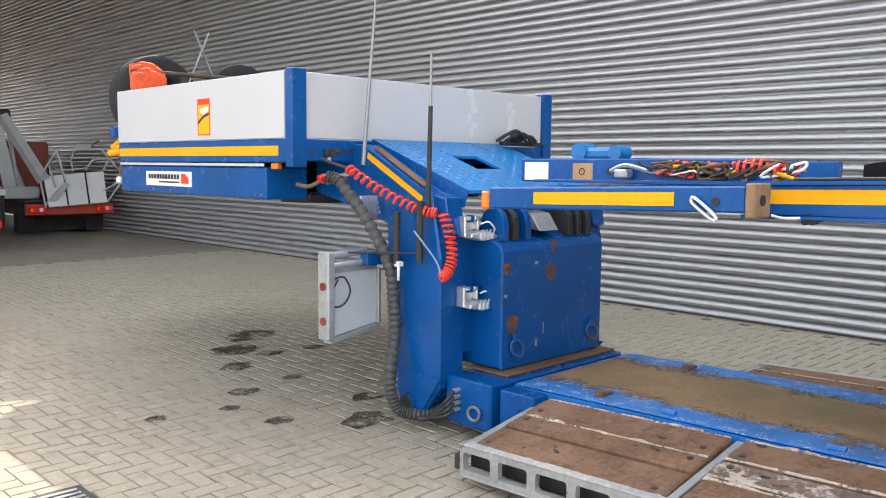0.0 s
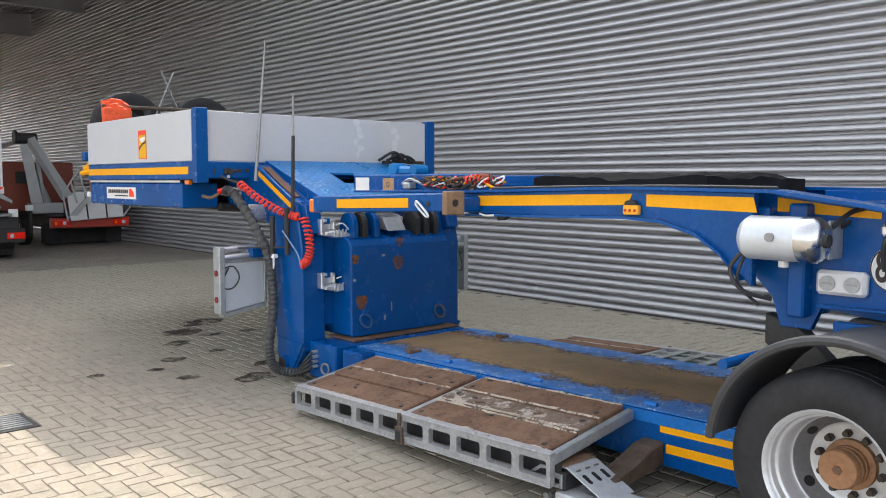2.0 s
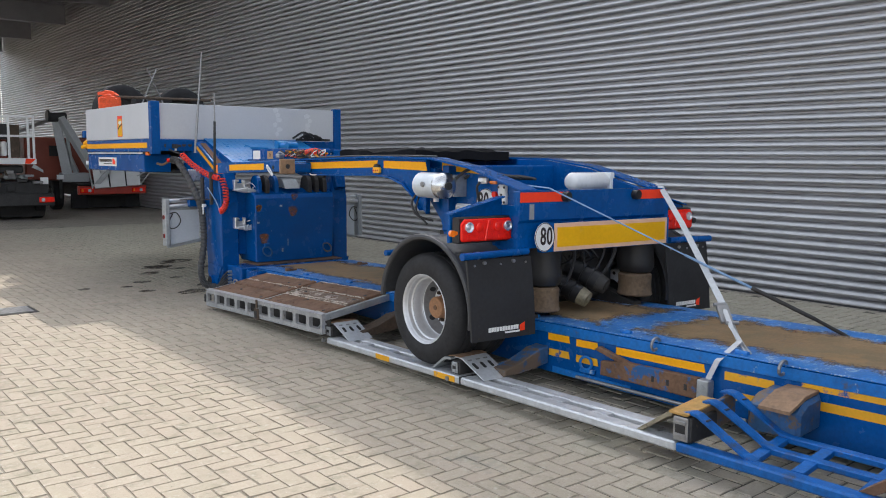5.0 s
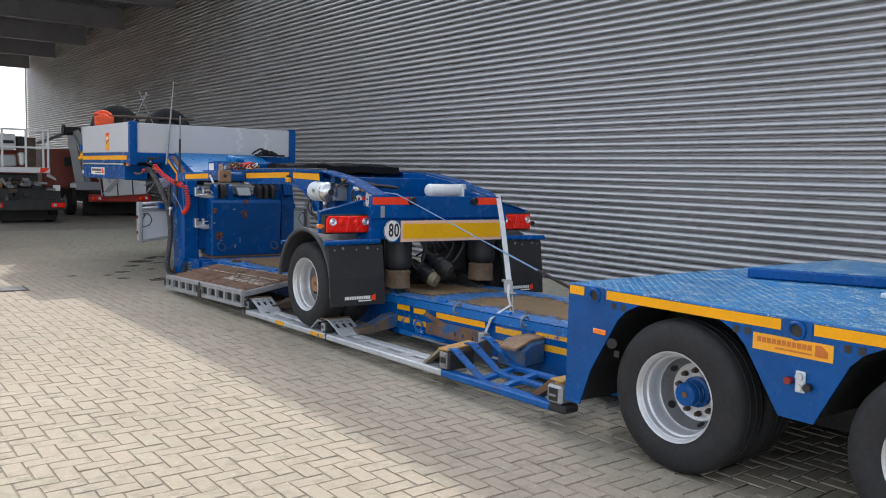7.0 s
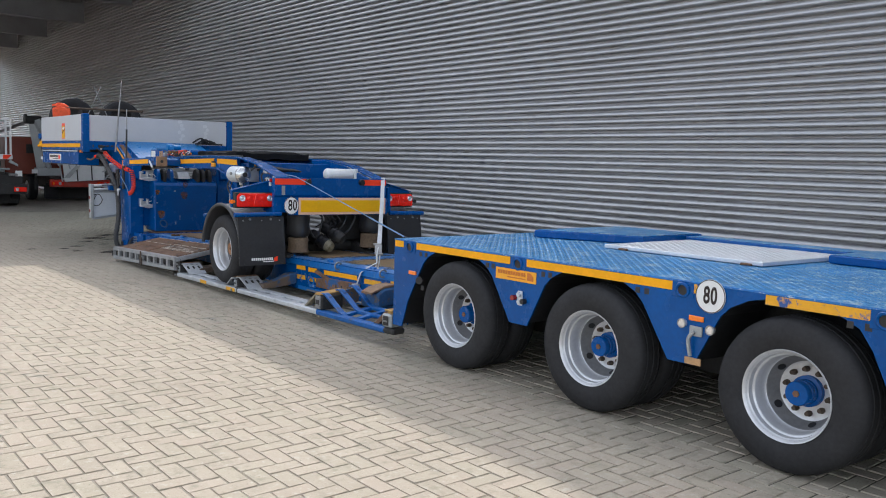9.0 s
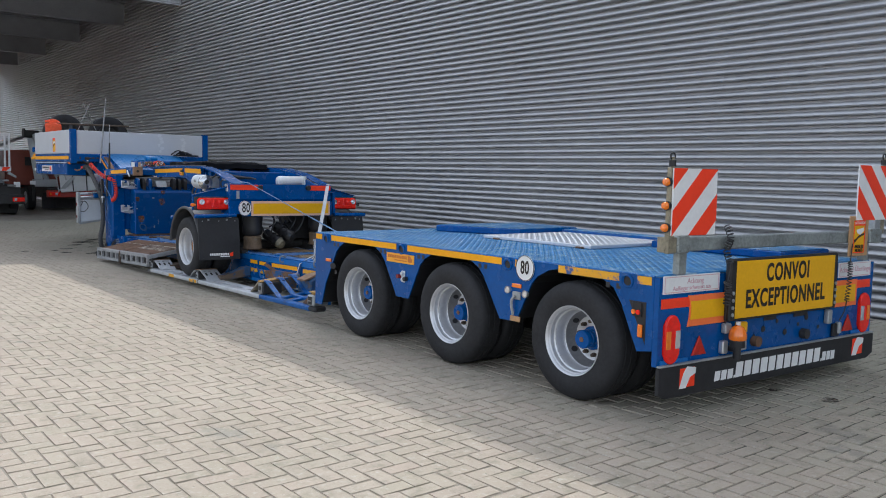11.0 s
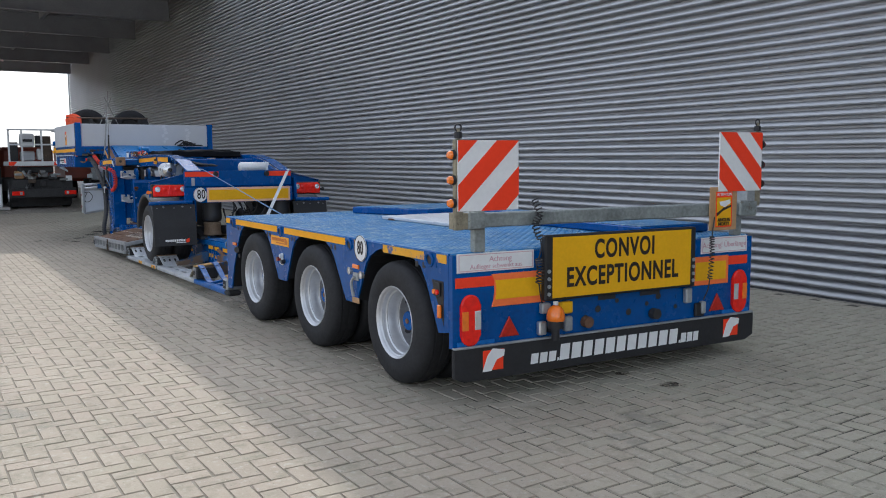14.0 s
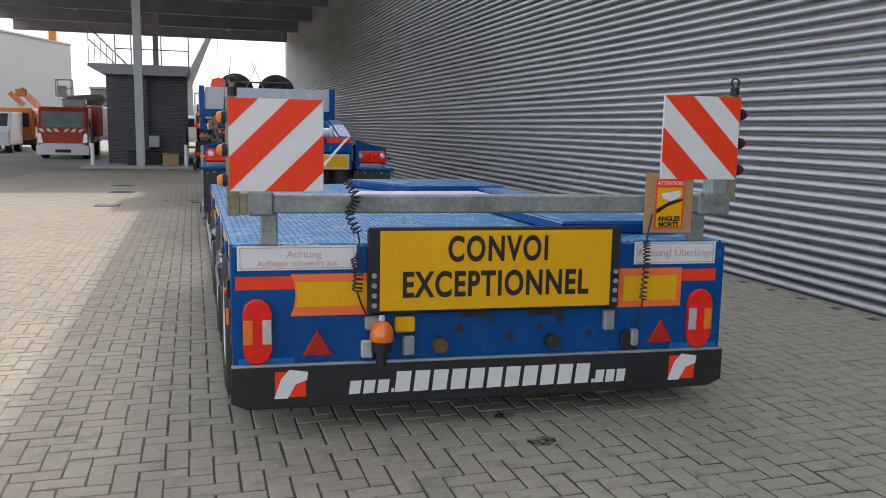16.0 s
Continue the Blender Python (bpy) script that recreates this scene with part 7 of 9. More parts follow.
# front side beam with amber end lamp and rusty end plate
bm = B()
box(bm, 3.22, 3.34, 1.53, 2.92, 1.40, 1.51, 0.008)
sb = part("side_beam", tilt(bm, -0.028, 2.93), BLUE, dolly)
bm = B()
box(bm, 3.2165, 3.2195, 1.85, 2.62, 1.425, 1.485, 0)
part("yellow_tape", tilt(bm, -0.028, 2.93), YELLOW, sb)
bm = B()
box(bm, 3.21, 3.36, 1.49, 1.53, 1.42, 1.56, 0.006)
rod(bm, (3.28, 1.488, 1.49), (3.28, 1.50, 1.49), 0.02, 12)
part("end_plate", bm, RUST_PALE, sb, "rust-brown end plate")
bm = B()
rod(bm, (3.28, 1.484, 1.49), (3.28, 1.489, 1.49), 0.022, 12)
part("pin_hole", bm, DARK, sb)
bm = B()
rod(bm, (3.2185, 1.66, 1.48), (3.215, 1.66, 1.48), 0.018, 12)
part("pin_hole", bm, DARK, sb)
bm = B()
box(bm, 3.225, 3.30, 2.93, 2.985, 1.395, 1.49, 0.01)
part("amber_lamp", bm, AMBER, sb, "amber end marker lamp")
bm = B()
tube(bm, smooth_path([(3.205, 1.762, 1.488), (3.203, 1.745, 1.494), (3.203, 1.67, 1.44), (3.205, 1.648, 1.412), (3.205, 1.668, 1.408), (3.205, 1.752, 1.468), (3.205, 1.762, 1.488)], 5), 0.0075, 8)
part("carabiner", bm, ALU, sb)
bm = B()
box(bm, mx(3.34), mx(3.22), 1.53, 2.92, 1.40, 1.51, 0.008)
part("side_beam", tilt(bm, -0.028, 2.93), BLUE, dolly)
bm = B()
box(bm, 3.34, mx(3.34), 2.55, 2.75, 1.42, 1.52, 0.01)
box(bm, 3.34, 3.6, 1.6, 1.72, 1.43, 1.52, 0.01)
box(bm, mx(3.6), mx(3.34), 1.6, 1.72, 1.43, 1.52, 0.01)
part("cross_member", bm, BLUE, dolly)
# inner front beam with labels
for x0, x1 in ((3.75, 3.83), (mx(3.83), mx(3.75))):
    bm = B()
    box(bm, x0, x1, 1.75, 3.13, 1.535, 1.665, 0.006)
    part("inner_beam", bm, BLUE, dolly)
bm = B()
box(bm, 3.7465, 3.7495, 2.93, 3.10, 1.545, 1.645, 0)
part("white_label", bm, SIGN_WHITE, dolly)
bm = B()
box(bm, 3.7465, 3.7495, 2.63, 2.76, 1.552, 1.640, 0)
lb = part("cream_label", bm, CARD, dolly, "cream label with a small ring mark")
bm = B()
ring_torus(bm, (3.746, 2.70, 1.595), (1, 0, 0), 0.017, 0.003, 16)
part("ring_mark", bm, INK, lb)
for y in (2.42, 2.52):
    bm = B()
    rod(bm, (3.7495, y, 1.60), (3.7465, y, 1.60), 0.022, 14)
    part("round_hole", bm, DARK, dolly)
bm = B()
box(bm, 3.83, mx(3.83), 2.3, 2.5, 1.54, 1.60, 0.01)
box(bm, 4.2, 4.6, 2.6, 2.9, 1.60, 1.675, 0.02)
part("coupling_head", bm, BLUE, dolly)
bm = B()
box(bm, 3.95, 4.05, 2.58, 2.86, 1.66, 1.73, 0.02)
rod(bm, (3.93, 2.84, 1.705), (4.07, 2.84, 1.705), 0.05, 16)
rod(bm, (3.93, 2.60, 1.70), (4.07, 2.60, 1.70), 0.04, 16)
part("swivel_arm", bm, TREAD, dolly)
# deck between the rails
bm = B()
box(bm, 3.66, mx(3.66), -0.25, 1.72, 1.44, 1.50, 0.006)
part("deck_sheet", bm, BLUE, dolly)
bm = B()
box(bm, 3.66, mx(3.66), -0.42, -0.34, 1.0, 1.52, 0.01)
part("middle_bulkhead", bm, BLUE, dolly)
# rear crossbeam
bm = B()
prism(bm, [(-1.36, 1.355), (-1.30, 1.355), (-1.30, 0.95), (-1.34, 0.95), (-1.34, 1.13), (-1.36, 1.15)], "x", 3.51, mx(3.56), 0.004)
cb = part("rear_crossbeam", bm, BLUE, dolly)
YAW["sx"] = 0.885
bm = B()
box(bm, 3.70, mx(3.66), -1.40, -1.345, 0.92, 1.125, 0.006)
part("marker_backing", bm, BLUE, cb)
bm = B()
box(bm, 3.815, mx(3.70), -1.408, -1.401, 0.925, 1.125, 0.003)
mk = part("rear_marker_plate", bm, material("pale_orange_edge", (0.80, 0.50, 0.34), 0.4, var=0.06), cb, "yellow marker plate with a pale edge")
bm = B()
box(bm, 3.845, mx(3.73), -1.411, -1.4085, 0.955, 1.095, 0)
part("yellow_field", bm, SIGN_YELLOW, mk)
speed_disc(dolly, (3.71, -1.4085, 1.032), 0.102, "y", size=1.22)
YAW["sx"] = 0.835
for x0, x1 in ((3.515, 4.04), (mx(3.97), mx(3.57))):
    bm = B()
    box(bm, x0, x1, -1.3635, -1.3605, 1.275, 1.345, 0)
    part("red_tape", bm, RED_TAPE, dolly)
for x in (3.985, mx(4.0)):
    bm = B()
    rod(bm, (x, -1.361, 1.31), (x, -1.41, 1.31), 0.036, 14)
    part("rubber_buffer", bm, BLACK, dolly, smooth=True)
bm = B()
box(bm, 3.60, 3.65, -1.3635, -1.3605, 1.155, 1.262, 0)
part("maker_label", bm, GALV, dolly)
YAW["sx"] = 1.0
WX = 3.738
speed_disc(dolly, (WX - 0.010, -0.765, 1.247), 0.102, "x", size=1.32)
bm = B()
box(bm, WX - 0.05, WX - 0.001, -0.665, -0.45, 1.115, 1.225, 0.02)
wl = part("gauge_box", bm, TRUCK_WHITE, dolly, "white box with two round gauges")
for y in (-0.505, -0.61):
    bm = B()
    rod(bm, (WX - 0.051, y, 1.168), (WX - 0.058, y, 1.168), 0.034, 20)
    gl = part("round_gauge", bm, GALV, wl, smooth=True)
    bm = B()
    box(bm, WX - 0.061, WX - 0.0585, y - 0.024, y + 0.024, 1.164, 1.172, 0)
    part("gauge_slot", bm, STEEL, gl)
bm = B()
box(bm, WX - 0.03, WX - 0.001, -1.0, -0.91, 1.235, 1.385, 0.018)
pl_ = part("socket_plate", bm, TRUCK_WHITE, dolly, "pale socket plate with bolts")
for y, z_ in ((-0.925, 1.365), (-0.985, 1.365), (-0.925, 1.255), (-0.985, 1.255), (-0.955, 1.31)):
    bm = B()
    rod(bm, (WX - 0.0305, y, z_), (WX - 0.036, y, z_), 0.009, 8)
    part("bolt", bm, DARK, pl_)
bm = B()
box(bm, WX - 0.05, WX - 0.001, -0.80, -0.71, 1.385, 1.44, 0.012)
so = part("cable_socket", bm, CLEAR, dolly)
bm = B()
tube(bm, smooth_path([(WX - 0.06, -0.755, 1.40), (WX - 0.08, -0.745, 1.36), (WX - 0.06, -0.735, 1.29), (WX - 0.045, -0.735, 1.24)], 6), 0.010, 8)
part("socket_cable", bm, CABLE, so)
bm = B()
box(bm, WX - 0.02, WX - 0.001, -0.885, -0.81, 1.385, 1.41, 0.005)
part("amber_reflector", bm, AMBER, dolly)
bm = B()
rod(bm, (WX - 0.001, -0.87, 1.31), (WX - 0.03, -0.87, 1.31), 0.022, 14)
part("red_knob", bm, RED_LENS, dolly, smooth=True)
YAW["sx"] = 0.835
# air tanks
for p0, p1, r, m, lab in (((3.55, -0.18, 1.365), (3.55, -0.56, 1.365), 0.10, ALU, "polished aluminium air tank"), ((4.55, -0.95, 1.40), (5.02, -0.95, 1.40), 0.07, WHITE_TANK, "white air tank")):
    bm = B()
    d = (Vector(p1) - Vector(p0)).normalized()
    axis_ = "y" if abs(d.y) > 0.5 else "x"
    L = (Vector(p1) - Vector(p0)).length
    sg = d.y if axis_ == "y" else d.x
    lathe(bm, [(0, 0.0), (0.0, r * 0.5), (sg * 0.015, r * 0.82), (sg * 0.04, r), (sg * (L - 0.04), r), (sg * (L - 0.015), r * 0.82), (sg * L, r * 0.5), (sg * L, 0.0)], p0, 28, axis=axis_)
    tk = part("air_tank", bm, ALU_DULL if m is ALU else m, dolly, lab, smooth=True)
    if axis_ == "y":
        bm = B()
        rod(bm, (p0[0] - r - 0.012, -0.36, 1.375), (p0[0] - r + 0.01, -0.36, 1.375), 0.02, 12)
        part("tank_fitting", bm, STEEL, tk)
        bm = B()
        rod(bm, (p0[0] + 0.03, -0.36, p0[2] - r - 0.03), (p0[0] + 0.03, -0.36, p0[2] - r + 0.01), 0.022, 12)
        part("tank_drain", bm, SIGN_WHITE, tk)
        bm = B()
        rod(bm, (p0[0] - 0.02, -0.561, p0[2]), (p0[0] - 0.02, -0.58, p0[2]), 0.03, 14)
        part("end_boss", bm, DARK, tk)
        bm = B()
        r2 = r + 0.0015
        lathe(bm, [(-(L - 0.10), r2 - 0.001), (-(L - 0.095), r2), (-(L - 0.04), r2), (-(L - 0.015), r2 * 0.83), (-L - 0.0015, r2 * 0.5), (-L - 0.0015, 0.0)], p0, 32, axis="y")
        part("tank_cap", bm, POLISHED, tk, "polished end cap", smooth=True)
        bm = B()
        box(bm, p0[0] + 0.05, 3.752, -0.548, -0.536, p0[2] - 0.085, p0[2] + 0.085, 0.003)
        part("end_plate", bm, GALV, tk)
        bm = B()
        box(bm, p0[0] + 0.08, 3.752, -0.50, -0.47, p0[2] - 0.05, p0[2] + 0.05, 0.003)
        part("tank_bracket", bm, BLUE, tk)
    else:
        bm = B()
        box(bm, 5.01, 5.06, -1.02, -0.88, 1.33, 1.47, 0.004)
        part("tank_strap", bm, WHITE_TANK, tk)
bm = B()
for k in range(5):
    tube(bm, smooth_path([(3.62 + 0.1 * k, -0.55, 1.42), (3.75 + 0.1 * k, -0.62, 1.50 - 0.02 * k), (3.95 + 0.05 * k, -0.75, 1.44), (4.2, -0.7 - 0.05 * k, 1.42)], 6), 0.012, 6)
part("hose_tangle", bm, CABLE, dolly)
bm = B()
tube(bm, smooth_path([(3.52, -0.22, 1.32), (3.50, -0.15, 1.22), (3.52, -0.2, 1.12), (3.6, -0.3, 1.08)], 6), 0.01, 6)
tube(bm, smooth_path([(3.55, -0.2, 1.30), (3.53, -0.17, 1.16), (3.58, -0.25, 1.05)], 6), 0.008, 6)
part("air_line", bm, CABLE, dolly)
YAW["sx"] = 0.895
# mudguards, flaps, lamp brackets on either side
for side in (0, 1):
    f = (lambda x: x) if side == 0 else mx
    xa, xb = sorted((f(3.12), f(3.58)))
    n = 28
    outer = [(DY + 0.52 * math.cos(radians(6 + 180 * k / n)), 0.50 + 0.525 * math.sin(radians(6 + 180 * k / n))) for k in range(n + 1)]
    inner = [(DY + 0.50 * math.cos(radians(6 + 180 * k / n)), 0.50 + 0.505 * math.sin(radians(6 + 180 * k / n))) for k in range(n + 1)]
    bm = B()
    prism(bm, outer + inner[::-1], "x", xa, xb)
    lip = sorted((f(3.108), f(3.13)))
    outer2 = [(DY + 0.525 * math.cos(radians(5 + 182 * k / n)), 0.50 + 0.53 * math.sin(radians(5 + 182 * k / n))) for k in range(n + 1)]
    tube(bm, [(lip[0] + 0.012, y_, z_ - 0.012) for y_, z_ in outer2], 0.021, 8)
    mg = part("mudguard", bm, MUDGUARD, dolly, "black plastic mudguard", smooth=True)
    xa, xb = sorted((f(3.08), f(3.64)))
    bm = B()
    prism(bm, [(-1.325, 0.90), (-1.345, 0.90), (-1.385, 0.60), (-1.405, 0.35), (-1.39, 0.35), (-1.37, 0.60)], "x", xa, xb, 0.003)
    fl = part("mud_flap", bm, FLAP, dolly, "black rubber mud flap with a white name block")
    for zr, yr, nb in ((0.565, -1.379, 6), (0.86, -1.349, 3), (0.46, -1.393, 4), (0.372, -1.402, 5)):
        for k in range(nb):
            bm = B()
            x = xa + 0.06 + (xb - xa - 0.12) * k / (nb - 1)
            rod(bm, (x, yr + 0.002, zr), (x, yr - 0.008, zr), 0.008, 8)
            part("flap_bolt", bm, DARK if zr < 0.5 else STEEL, fl)
    for x in (f(3.22), f(3.47)):
        bm = B()
        rod(bm, (x, -1.346, 0.875), (x, -1.362, 0.875), 0.013, 10)
        part("flap_bolt", bm, STEEL, fl)
    bm = B()
    x = min(f(3.22), f(3.55))
    for k in range(11):
        prism(bm, [(x + 0.024 * k, 0.405), (x + 0.024 * k + 0.019, 0.405), (x + 0.024 * k + 0.019, 0.435), (x + 0.024 * k, 0.435)], "y", -1.4022, -1.4045)
    prism(bm, [(x + 0.14, 0.385), (x + 0.27, 0.385), (x + 0.27, 0.397), (x + 0.14, 0.397)], "y", -1.4035, -1.406)
    part("plain_bars", bm, SIGN_WHITE, fl)
    bm = B()
    prism(bm, [(x + 0.272, 0.39), (x + 0.315, 0.39), (x + 0.315, 0.45), (x + 0.272, 0.43)], "y", -1.402, -1.4055)
    part("emblem_block", bm, SIGN_RED, fl)
    bm = B()
    rod(bm, (f(3.04), -1.345, 0.925), (f(3.60), -1.345, 0.935), 0.026, 14)
    part("flap_bar", bm, BLUE, dolly, smooth=True)
    bm = B()
    rod(bm, (f(3.10), -0.36, 0.86), (f(3.55), -0.36, 0.86), 0.022, 12)
    part("front_guard_bar", bm, BLUE, dolly, smooth=True)
    xa, xb = sorted((f(3.56), f(3.60)))
    bm = B()
    pts = [(f(3.10), 1.19), (f(3.56), 1.30), (f(3.56), 0.96), (f(3.5), 0.96), (f(3.5), 1.0), (f(3.10), 1.0)]
    prism(bm, pts, "y", -1.13, -1.10, 0.004)
    prism(bm, [(f(3.10), 1.192), (f(3.56), 1.302), (f(3.56), 1.312), (f(3.10), 1.202)], "y", -1.16, -1.08)
    box(bm, *sorted((f(3.545), f(3.60))), -1.30, -0.60, 0.93, 1.02, 0.004)
    box(bm, *sorted((f(3.555), f(3.60))), -1.30, -1.10, 1.02, 1.25, 0.004)
    part("lamp_bracket", bm, BLUE, dolly)
    lx = sorted((f(3.125), f(3.575)))
    lamp_cluster(dolly, lx[0], lx[1], -1.21, 1.01, 1.165)
    bm = B()
    rod(bm, (f(3.115), -1.19, 1.07), (f(3.06), -1.19, 1.07), 0.016, 12)
    rod(bm, (f(3.07), -1.19, 1.07), (f(3.07), -1.215, 1.07), 0.023, 16)
    part("side_marker", bm, AMBER if side == 0 else BLACK, dolly, "small amber lamp on a stalk" if side == 0 else "black stalk lamp")
    # air springs, brake cylinders and suspension arm
    xs_ = 3.96 if side == 0 else 5.07
    up_ = 0.0 if side == 0 else 0.03
    bm = B()
    lathe(bm, [(0, 0.0), (0, 0.125), (0.012, 0.138), (0.03, 0.13), (0.10, 0.125), (0.165, 0.13), (0.18, 0.118), (0.185, 0.10)], (xs_, -1.16, 0.455 + up_), 28, axis="z")
    part("spring_piston", bm, AIRBAG, dolly, "dusty air-spring piston", smooth=True)
    bm = B()
    lathe(bm, [(0.0, 0.10), (0.01, 0.125), (0.04, 0.142), (0.10, 0.145), (0.16, 0.137), (0.22, 0.145), (0.29, 0.142), (0.30, 0.13), (0.31, 0.0)], (xs_, -1.16, 0.642 + up_), 28, axis="z")
    part("air_bellows", bm, BLACK, dolly, smooth=True)
    bm = B()
    prism(bm, [(-1.22, 0.40), (-0.98, 0.40), (-0.7, 0.42), (-0.2, 0.85), (-0.2, 0.99), (-0.35, 0.95), (-0.75, 0.56), (-1.22, 0.44)], "x", *sorted((f(3.76), f(3.86))), 0.006)
    part("trailing_arm", bm, DARK, dolly)
for x, y1_, z_ in ((4.46, -0.98, 0.74), (4.32, -0.92, 0.64)):
    p0, d = Vector((x, y1_, z_)), Vector((0.28, -0.80, -0.38)).normalized()
    bm = B()
    rod(bm, p0, p0 + d * 0.12, 0.075, 22)
    rod(bm, p0 + d * 0.12, p0 + d * 0.14, 0.085, 22)
    rod(bm, p0 + d * 0.14, p0 + d * 0.19, 0.07, 22)
    rod(bm, p0 + d * 0.19, p0 + d * 0.21, 0.084, 22)
    rod(bm, p0 + d * 0.21, p0 + d * 0.27, 0.076, 22)
    bc_ = part("brake_cylinder", bm, BLACK, dolly, "black spring brake cylinder with dusty cap", smooth=True)
    bm = B()
    rod(bm, p0 + d * 0.271, p0 + d * 0.34, 0.075, 22, 0.062)
    rod(bm, p0 + d * 0.341, p0 + d * 0.35, 0.03, 12)
    part("dusty_cap", bm, ZINC_STAINED if x < 4.4 else DARK, bc_, smooth=True)
for k in range(4):
    bm = B()
    x = 4.30 + 0.10 * k
    tube(bm, smooth_path([(x, -0.95, 0.98), (x + 0.03, -1.12, 0.88 - 0.02 * k), (x + 0.08, -1.06, 0.80), (x + 0.04, -0.98, 0.74)], 6), 0.011, 6)
    part("brake_hose", bm, BLACK, dolly)
bm = B()
box(bm, 3.7, mx(3.7), -1.0, -0.6, 0.93, 1.02, 0.01)
box(bm, 3.90, 4.12, -0.90, -0.62, 0.56, 0.94, 0.01)
box(bm, 4.72, mx(3.72), -0.90, -0.62, 0.56, 0.94, 0.01)
part("axle_subframe", bm, DARK, dolly)
YAW.update(rate=0.0, sx=1.0)
# cable bundles lying on the front of the dolly
tang = thing("cable_bundle", (3.95, 2.0, 1.56), "tangle of cables with a red coil lying on the dolly", "cables")
rnd = random.Random(11)
for k in range(27):
    bm = B()
    y0 = 2.20 - 0.026 * k
    pts = [(3.67 + rnd.uniform(-0.04, 0.05), y0 + rnd.uniform(-0.10, 0.10), 1.568 + rnd.uniform(0.0, 0.085)) for q in range(7)]
    tube(bm, smooth_path(pts, 6), 0.0045 + 0.004 * rnd.random(), 6)
    part("cable", bm, (CABLE, CARD, RUST, CABLE, HOSE_RED, CABLE, SIGN_WHITE, YELLOW, CABLE)[k % 9], tang)
bm = B()
tube(bm, coil([(3.66, 1.80, 1.62), (3.68, 1.66, 1.635), (3.70, 1.52, 1.60)], 9, 0.026, 8), 0.008, 6)
part("red_coil", bm, HOSE_RED, tang)
bm = B()
tube(bm, smooth_path([(3.70, 2.50, 1.60), (3.69, 2.40, 1.63), (3.68, 2.25, 1.60), (3.67, 2.1, 1.60)], 6), 0.012, 6)
box(bm, 3.66, 3.73, 2.38, 2.46, 1.562, 1.61, 0.01)
part("plug_head", bm, GALV, tang)
bm = B()
tube(bm, smooth_path([(3.6, 1.5, 1.575), (3.62, 0.8, 1.59), (3.66, 0.2, 1.595), (3.64, -0.3, 1.59)], 6), 0.008, 6)
part("cable", bm, CABLE, tang)
# brake and air lines sagging under the crossbeam
rnd = random.Random(29)
for k in range(4):
    xa = 4.20 + 0.15 * k + rnd.uniform(-0.05, 0.05)
    xb = xa + rnd.uniform(-0.18, 0.18)
    sag = rnd.uniform(0.10, 0.24)
    bm = B()
    tube(bm, smooth_path([(xa, -1.22, 0.96), (xa + 0.03, -1.24, 0.90 - 0.3 * sag), ((xa + xb) / 2, -1.20, 0.84 - sag), (xb, -1.10, 0.78 - 0.4 * sag), (xb + 0.02, -0.95, 0.80)], 6), rnd.choice((0.009, 0.012, 0.014)), 7)
    part("brake_line", bm, CABLE, dolly, smooth=True)
# black sheet over the middle of the dolly
tarp = thing("ground_sheet", (4.2, 0.4, 1.50), "black crumpled rubber sheet lying over the dolly", "tarpaulin")
bm = B()
nx, ny = 14, 30
grid = []
rnd = random.Random(3)
for i in range(nx + 1):
    row = []
    for j in range(ny + 1):
        x = 3.72 + 1.10 * i / nx
        y = 1.27 - 1.13 * j / ny
        edge = min(i, nx - i, j, ny - j)
        h = 1.632 + 0.03 * noise.noise((x * 3.0, y * 2.2, 0.3)) + 0.022 * noise.noise((x * 8, y * 7, 2.0)) + (0.028 if edge > 1 else 0)
        row.append(bm.verts.new((x + 0.05 * noise.noise((y * 4, 1.0, x)), y + 0.04 * noise.noise((x * 4, 5.0, y)), max(h, 1.612))))
    grid.append(row)
for i in range(nx):
    for j in range(ny):
        bm.faces.new((grid[i][j], grid[i + 1][j], grid[i + 1][j + 1], grid[i][j + 1]))
top_faces = bm.faces[:]
ex = bmesh.ops.extrude_face_region(bm, geom=top_faces)
for v in ex["geom"]:
    if isinstance(v, bmesh.types.BMVert):
        v.co.z -= 0.075
part("sheet", bm, TARP, tarp, smooth=True)

# ---- ratchet straps that hold the dolly down ----


def webbing(name, pts, width, mat, parent, side=(1, 0, 0)):
    bm = B()
    s = Vector(side).normalized() * width / 2
    prev = None
    for p in pts:
        p = Vector(p)
        cur = [bm.verts.new(p - s), bm.verts.new(p + s), bm.verts.new(p + s + Vector((0, -0.003, 0.003))), bm.verts.new(p - s + Vector((0, -0.003, 0.003)))]
        if prev:
            for k in range(4):
                bm.faces.new((prev[k], prev[(k + 1) % 4], cur[(k + 1) % 4], cur[k]))
        else:
            bm.faces.new(cur)
        prev = cur
    bm.faces.new(prev[::-1])
    return part(name, bm, mat, parent)


st1 = thing("ratchet_strap", (4.9, -2.0, 0.6), "grey webbing strap holding the dolly down to the bed", "lashing strap", "lashing straps")
webbing("webbing", [(4.98, -1.28, 1.372), (4.98, -1.45, 1.368), (4.68, -1.87, 1.12), (4.16, -2.57, 0.66)], 0.045, STRAP, st1, (0.8, -0.6, 0))
bm = B()
box(bm, 4.06, 4.20, -2.68, -2.54, 0.60, 0.635, 0.006)
bmesh.ops.scale(bm, verts=bm.verts[:], vec=(0.55, 1.0, 0.7), space=Matrix.Translation((-4.13, 2.6, -0.62)))
bmesh.ops.rotate(bm, verts=bm.verts[:], cent=(4.13, -2.6, 0.62), matrix=Euler((radians(42), 0, radians(-36))).to_matrix())
rod(bm, (4.11, -2.535, 0.665), (4.18, -2.58, 0.665), 0.012, 10)
